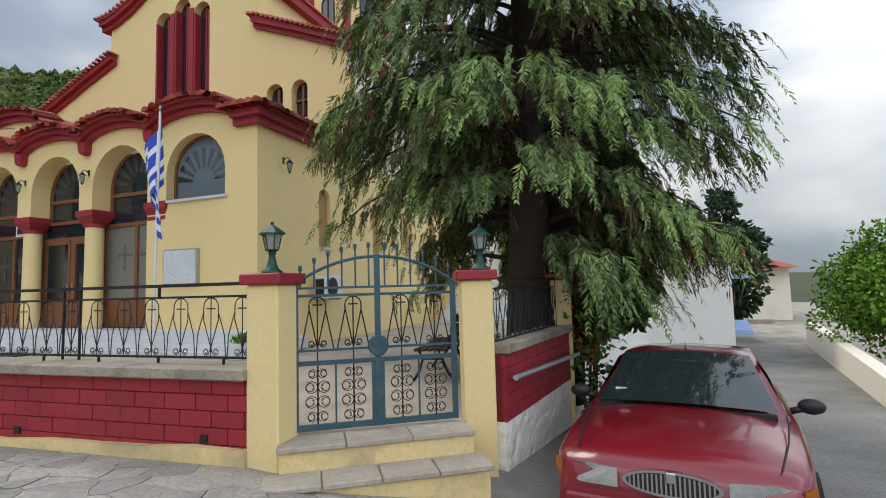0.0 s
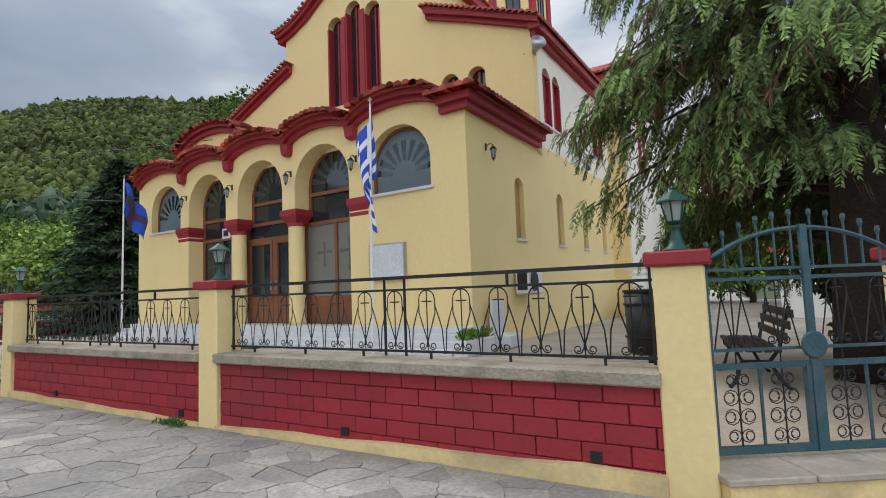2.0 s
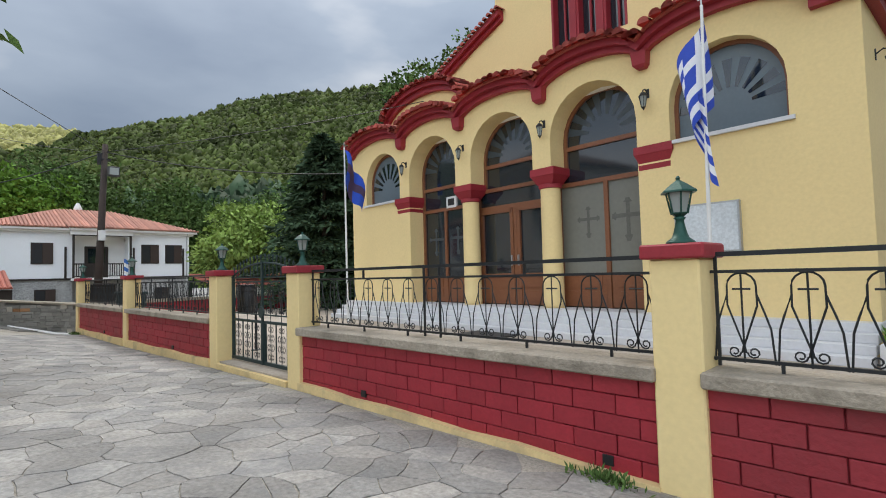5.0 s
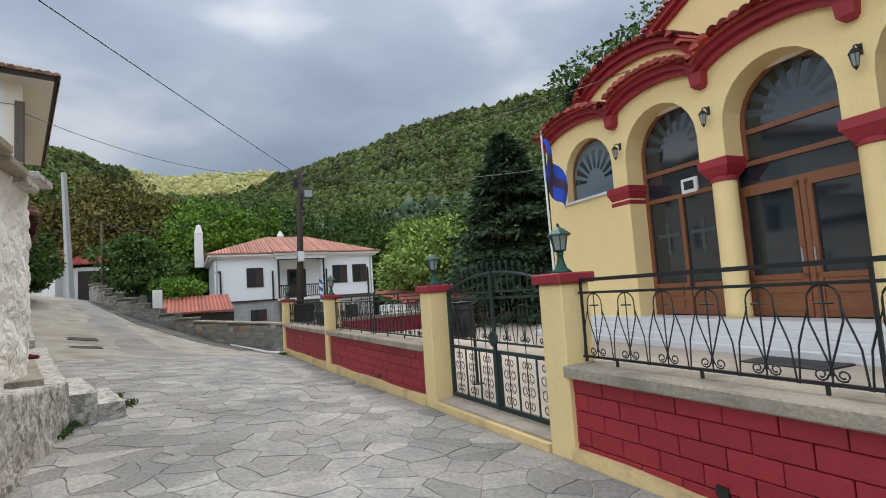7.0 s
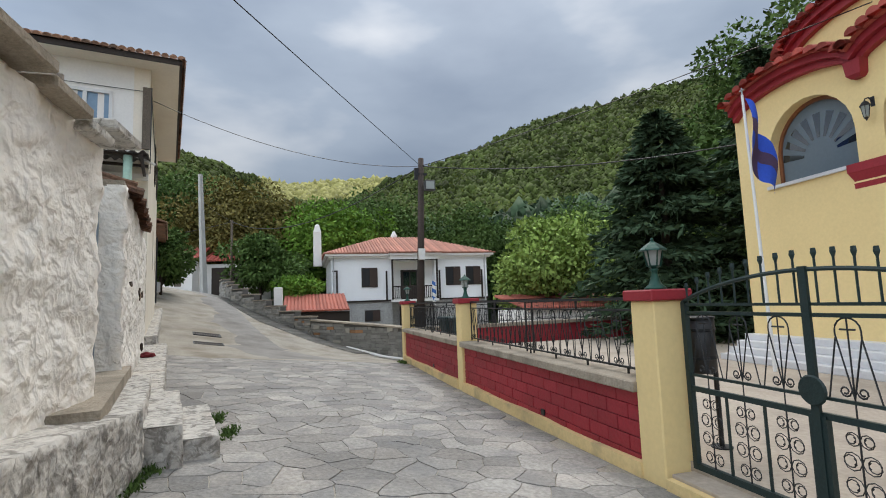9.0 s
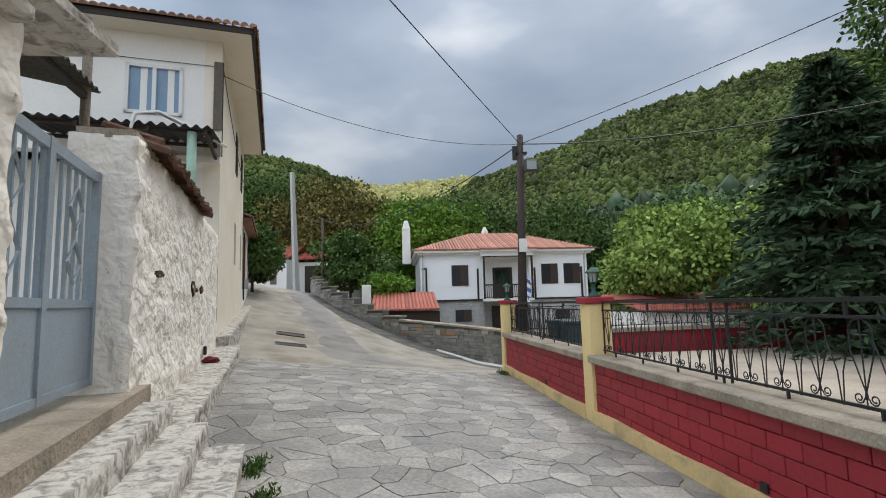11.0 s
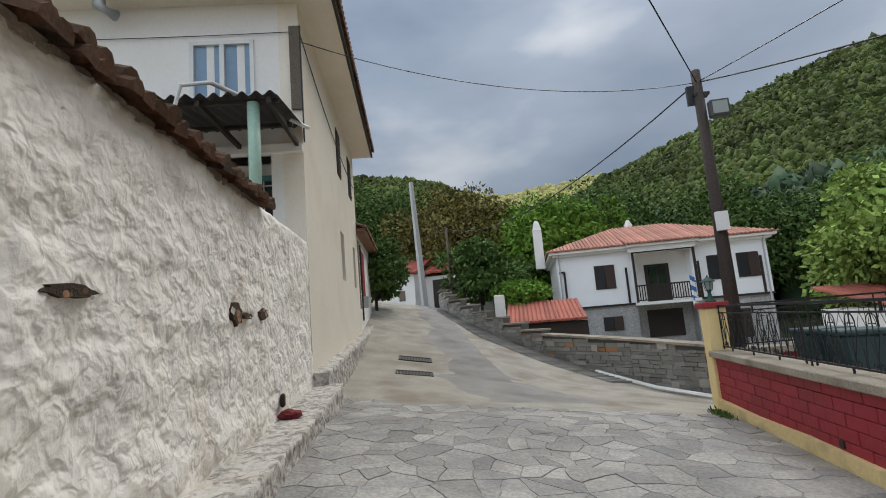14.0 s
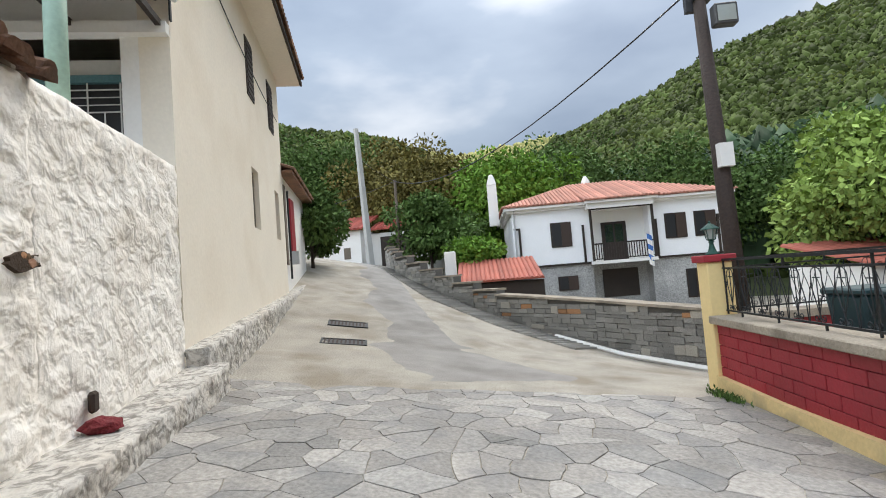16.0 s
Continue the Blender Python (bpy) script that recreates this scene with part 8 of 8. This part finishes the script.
part("bumper", bevelled(boxes((-0.72, 0.72, -0.1, 0.1, 0.28, 0.51)), 0.05, 3), CARPAINT, car)
part("lower_intake", boxes((-0.45, 0.45, -0.095, -0.08, 0.22, 0.30)), BLACK, car)
for s in (-1, 1):
    part("bonnet_seam", tube(bmesh.new(), [(s * 0.62, 0.12, 0.755), (s * 0.70, 0.6, 0.838), (s * 0.735, 1.0, 0.884), (s * 0.74, 1.2, 0.915)], 0.006, 4), BLACK, car)
part("interior_mirror", bevelled(boxes((-0.11, 0.11, 1.70, 1.73, 1.235, 1.30)), 0.01), BLACK, car)
part("wiper", tube(tube(bmesh.new(), [(-0.6, 1.2, 0.925), (-0.05, 1.26, 0.965)], 0.01, 4), [(0.0, 1.2, 0.925), (0.5, 1.28, 0.965)], 0.01, 4), BLACK, car)
part("cowl", boxes((-0.68, 0.68, 1.15, 1.24, 0.88, 0.925)), BLACK, car)
part("windscreen_sticker", boxes((-0.56, -0.46, 1.335, 1.34, 1.01, 1.05), (-0.44, -0.36, 1.32, 1.325, 1.0, 1.03)), PLASTIC_W, car)
bm = bmesh.new()
lathe(bm, [(0.012, 1.38), (0.004, 1.42), (0.003, 1.46)], 5, 0, 2.05)
part("aerial", bm, BLACK, car)

# ---- blocks of the churchyard wall ----
BW, BH = 0.338, 0.14
for a, b in RUNS:
    for row in range(5):
        x = a - (BW / 2 if row % 2 else 0)
        z1 = RED_TOP - row * BH
        while x < b:
            x0, x1 = max(a, x) + 0.004, min(b, x + BW) - 0.004
            if x1 - x0 > 0.04:
                key = (round(x1 - x0, 3),)
                if key not in mesh_cache:
                    bb = bevelled(boxes((0, x1 - x0, 0, 0.05, -BH + 0.007, 0)), 0.005)
                    me = bpy.data.meshes.new("brick")
                    bb.to_mesh(me)
                    bb.free()
                    me.materials.append(BRICK)
                    mesh_cache[key] = me
                child("brick", mesh_cache[key], fence_wall, pose(x0, 3.655 + 0.002 * ((row * 7 + int(x * 31)) % 3), z1))
            x += BW
for x in (-7.95, -5.55, -10.8, -3.3 + 0.0, -17.0, -22.5):
    wh_h = empty("weep_hole", "dark square weep hole in the wall foot", "hole", m=pose(x, 3.645, lerp(x, PL) + 0.06))
    # black plate set on the blocks; the darkness inside the hole is painted
    part("hole", boxes((-0.04, 0.04, -0.003, 0.02, -0.035, 0.035)), BLACK, wh_h)
for row in range(5):
    x = -0.0 - (BW / 2 if row % 2 else 0)
    while x < 2.6:
        x0, x1 = max(0, x) + 0.004, min(2.6, x + BW) - 0.004
        if x1 - x0 > 0.04:
            part("brick", bevelled(boxes((x0, x1, -0.01, 0.05, 0.775 - (row + 1) * 0.132, 0.77 - row * 0.132)), 0.005), BRICK, rw)
        x += BW

# ---- crazy paving of the street ----


def clip_poly(poly, nx, ny, c):
    out = []
    for (x0, y0), (x1, y1) in zip(poly, poly[1:] + poly[:1]):
        d0, d1 = nx * x0 + ny * y0 - c, nx * x1 + ny * y1 - c
        if d0 <= 0:
            out.append((x0, y0))
        if (d0 < 0) != (d1 < 0):
            k = d0 / (d0 - d1)
            out.append((x0 + (x1 - x0) * k, y0 + (y1 - y0) * k))
    return out


paving = empty("street_paving", "grey irregular flagstone paving of the street", "paving", kind="structure")
rs = random.Random(3)
G = 0.235
GXS = 1.3
seeds = {}
NX, NY = int(24.6 / (G * GXS)), int(8.2 / G)
for i in range(-1, NX + 1):
    for j in range(-1, NY + 1):
        if rs.random() < 0.70:
            seeds[i, j] = (-25.5 + (i + 0.5 + rs.uniform(-0.5, 0.5)) * G * GXS, -4.4 + (j + 0.5 + rs.uniform(-0.5, 0.5)) * G)
rest = bmesh.new()
n_parts = 0
items = sorted(seeds.items(), key=lambda s: abs(s[1][1] - 1.4))
for (i, j), (sx, sy) in items:
    if not (-25.4 < sx < -1.7 and -4.2 < sy < 3.5):
        continue
    poly = [(sx - 0.8, sy - 0.7), (sx + 0.8, sy - 0.7), (sx + 0.8, sy + 0.7), (sx - 0.8, sy + 0.7)]
    for di in (-2, -1, 0, 1, 2):
        for dj in (-2, -1, 0, 1, 2):
            o = seeds.get((i + di, j + dj))
            if o and (di or dj):
                nx, ny = o[0] - sx, o[1] - sy
                ln = math.hypot(nx, ny)
                nx, ny = nx / ln, ny / ln
                poly = clip_poly(poly, nx, ny, nx * (sx + o[0]) / 2 + ny * (sy + o[1]) / 2 - rs.uniform(0.002, 0.0065))
                if len(poly) < 3:
                    break
        if len(poly) < 3:
            break
    poly = clip_poly(poly, 0, 1, 3.56) if len(poly) >= 3 else poly
    poly = clip_poly(poly, -1, 0, 25.35) if len(poly) >= 3 else poly
    if len(poly) < 3 or len({(round(p[0], 3), round(p[1], 3)) for p in poly}) < 3:
        continue
    # the lane narrows between the walls: leave out what lies under the left walls
    wy = -0.5 if sx > -16.3 else -2.21 + (sx + 21.95) * 0.229 + 0.25
    if sx < -12.0 and sy < wy:
        continue
    fine_poly = []
    for (x0, y0), (x1, y1) in zip(poly, poly[1:] + poly[:1]):
        k = 1 + int(math.hypot(x1 - x0, y1 - y0) / 0.13)
        for q in range(k):
            fx, fy = x0 + (x1 - x0) * q / k, y0 + (y1 - y0) * q / k
            v = Vector((fx * 2.1, fy * 2.1, 0.0))
            w = Vector((fx * 6.5, fy * 6.5, 7.0))
            fine_poly.append((fx + 0.06 * noise.noise(v) + 0.02 * noise.noise(w), fy + 0.06 * noise.noise(v + Vector((9, 4, 2))) + 0.02 * noise.noise(w + Vector((3, 8, 1)))))
    poly = [(px, min(py, 3.57)) for px, py in fine_poly]
    dz = rs.uniform(-0.003, 0.006)
    part_here = n_parts < 300
    bm = bmesh.new() if part_here else rest
    cxx, cyy = sum(p[0] for p in poly) / len(poly), sum(p[1] for p in poly) / len(poly)
    tv = [bm.verts.new((cxx + (x - cxx) * 0.992, cyy + (y - cyy) * 0.992, gz(x, y) + 0.0075 + dz * 0.7)) for x, y in poly]
    mv = [bm.verts.new((x, y, gz(x, y) + 0.004 + dz * 0.7)) for x, y in poly]
    bv = [bm.verts.new((x, y, gz(x, y) - 0.03)) for x, y in poly]
    bm.faces.new(tv)
    for a_, b_ in ((tv, mv), (mv, bv)):
        for k in range(len(poly)):
            bm.faces.new((b_[k], b_[(k + 1) % len(poly)], a_[(k + 1) % len(poly)], a_[k]))
    if part_here:
        part("flagstone", bm, FLAG, paving)
        n_parts += 1
o = part("flagstones", rest, FLAG_ISL, paving)
o["kind"] = "stuff"
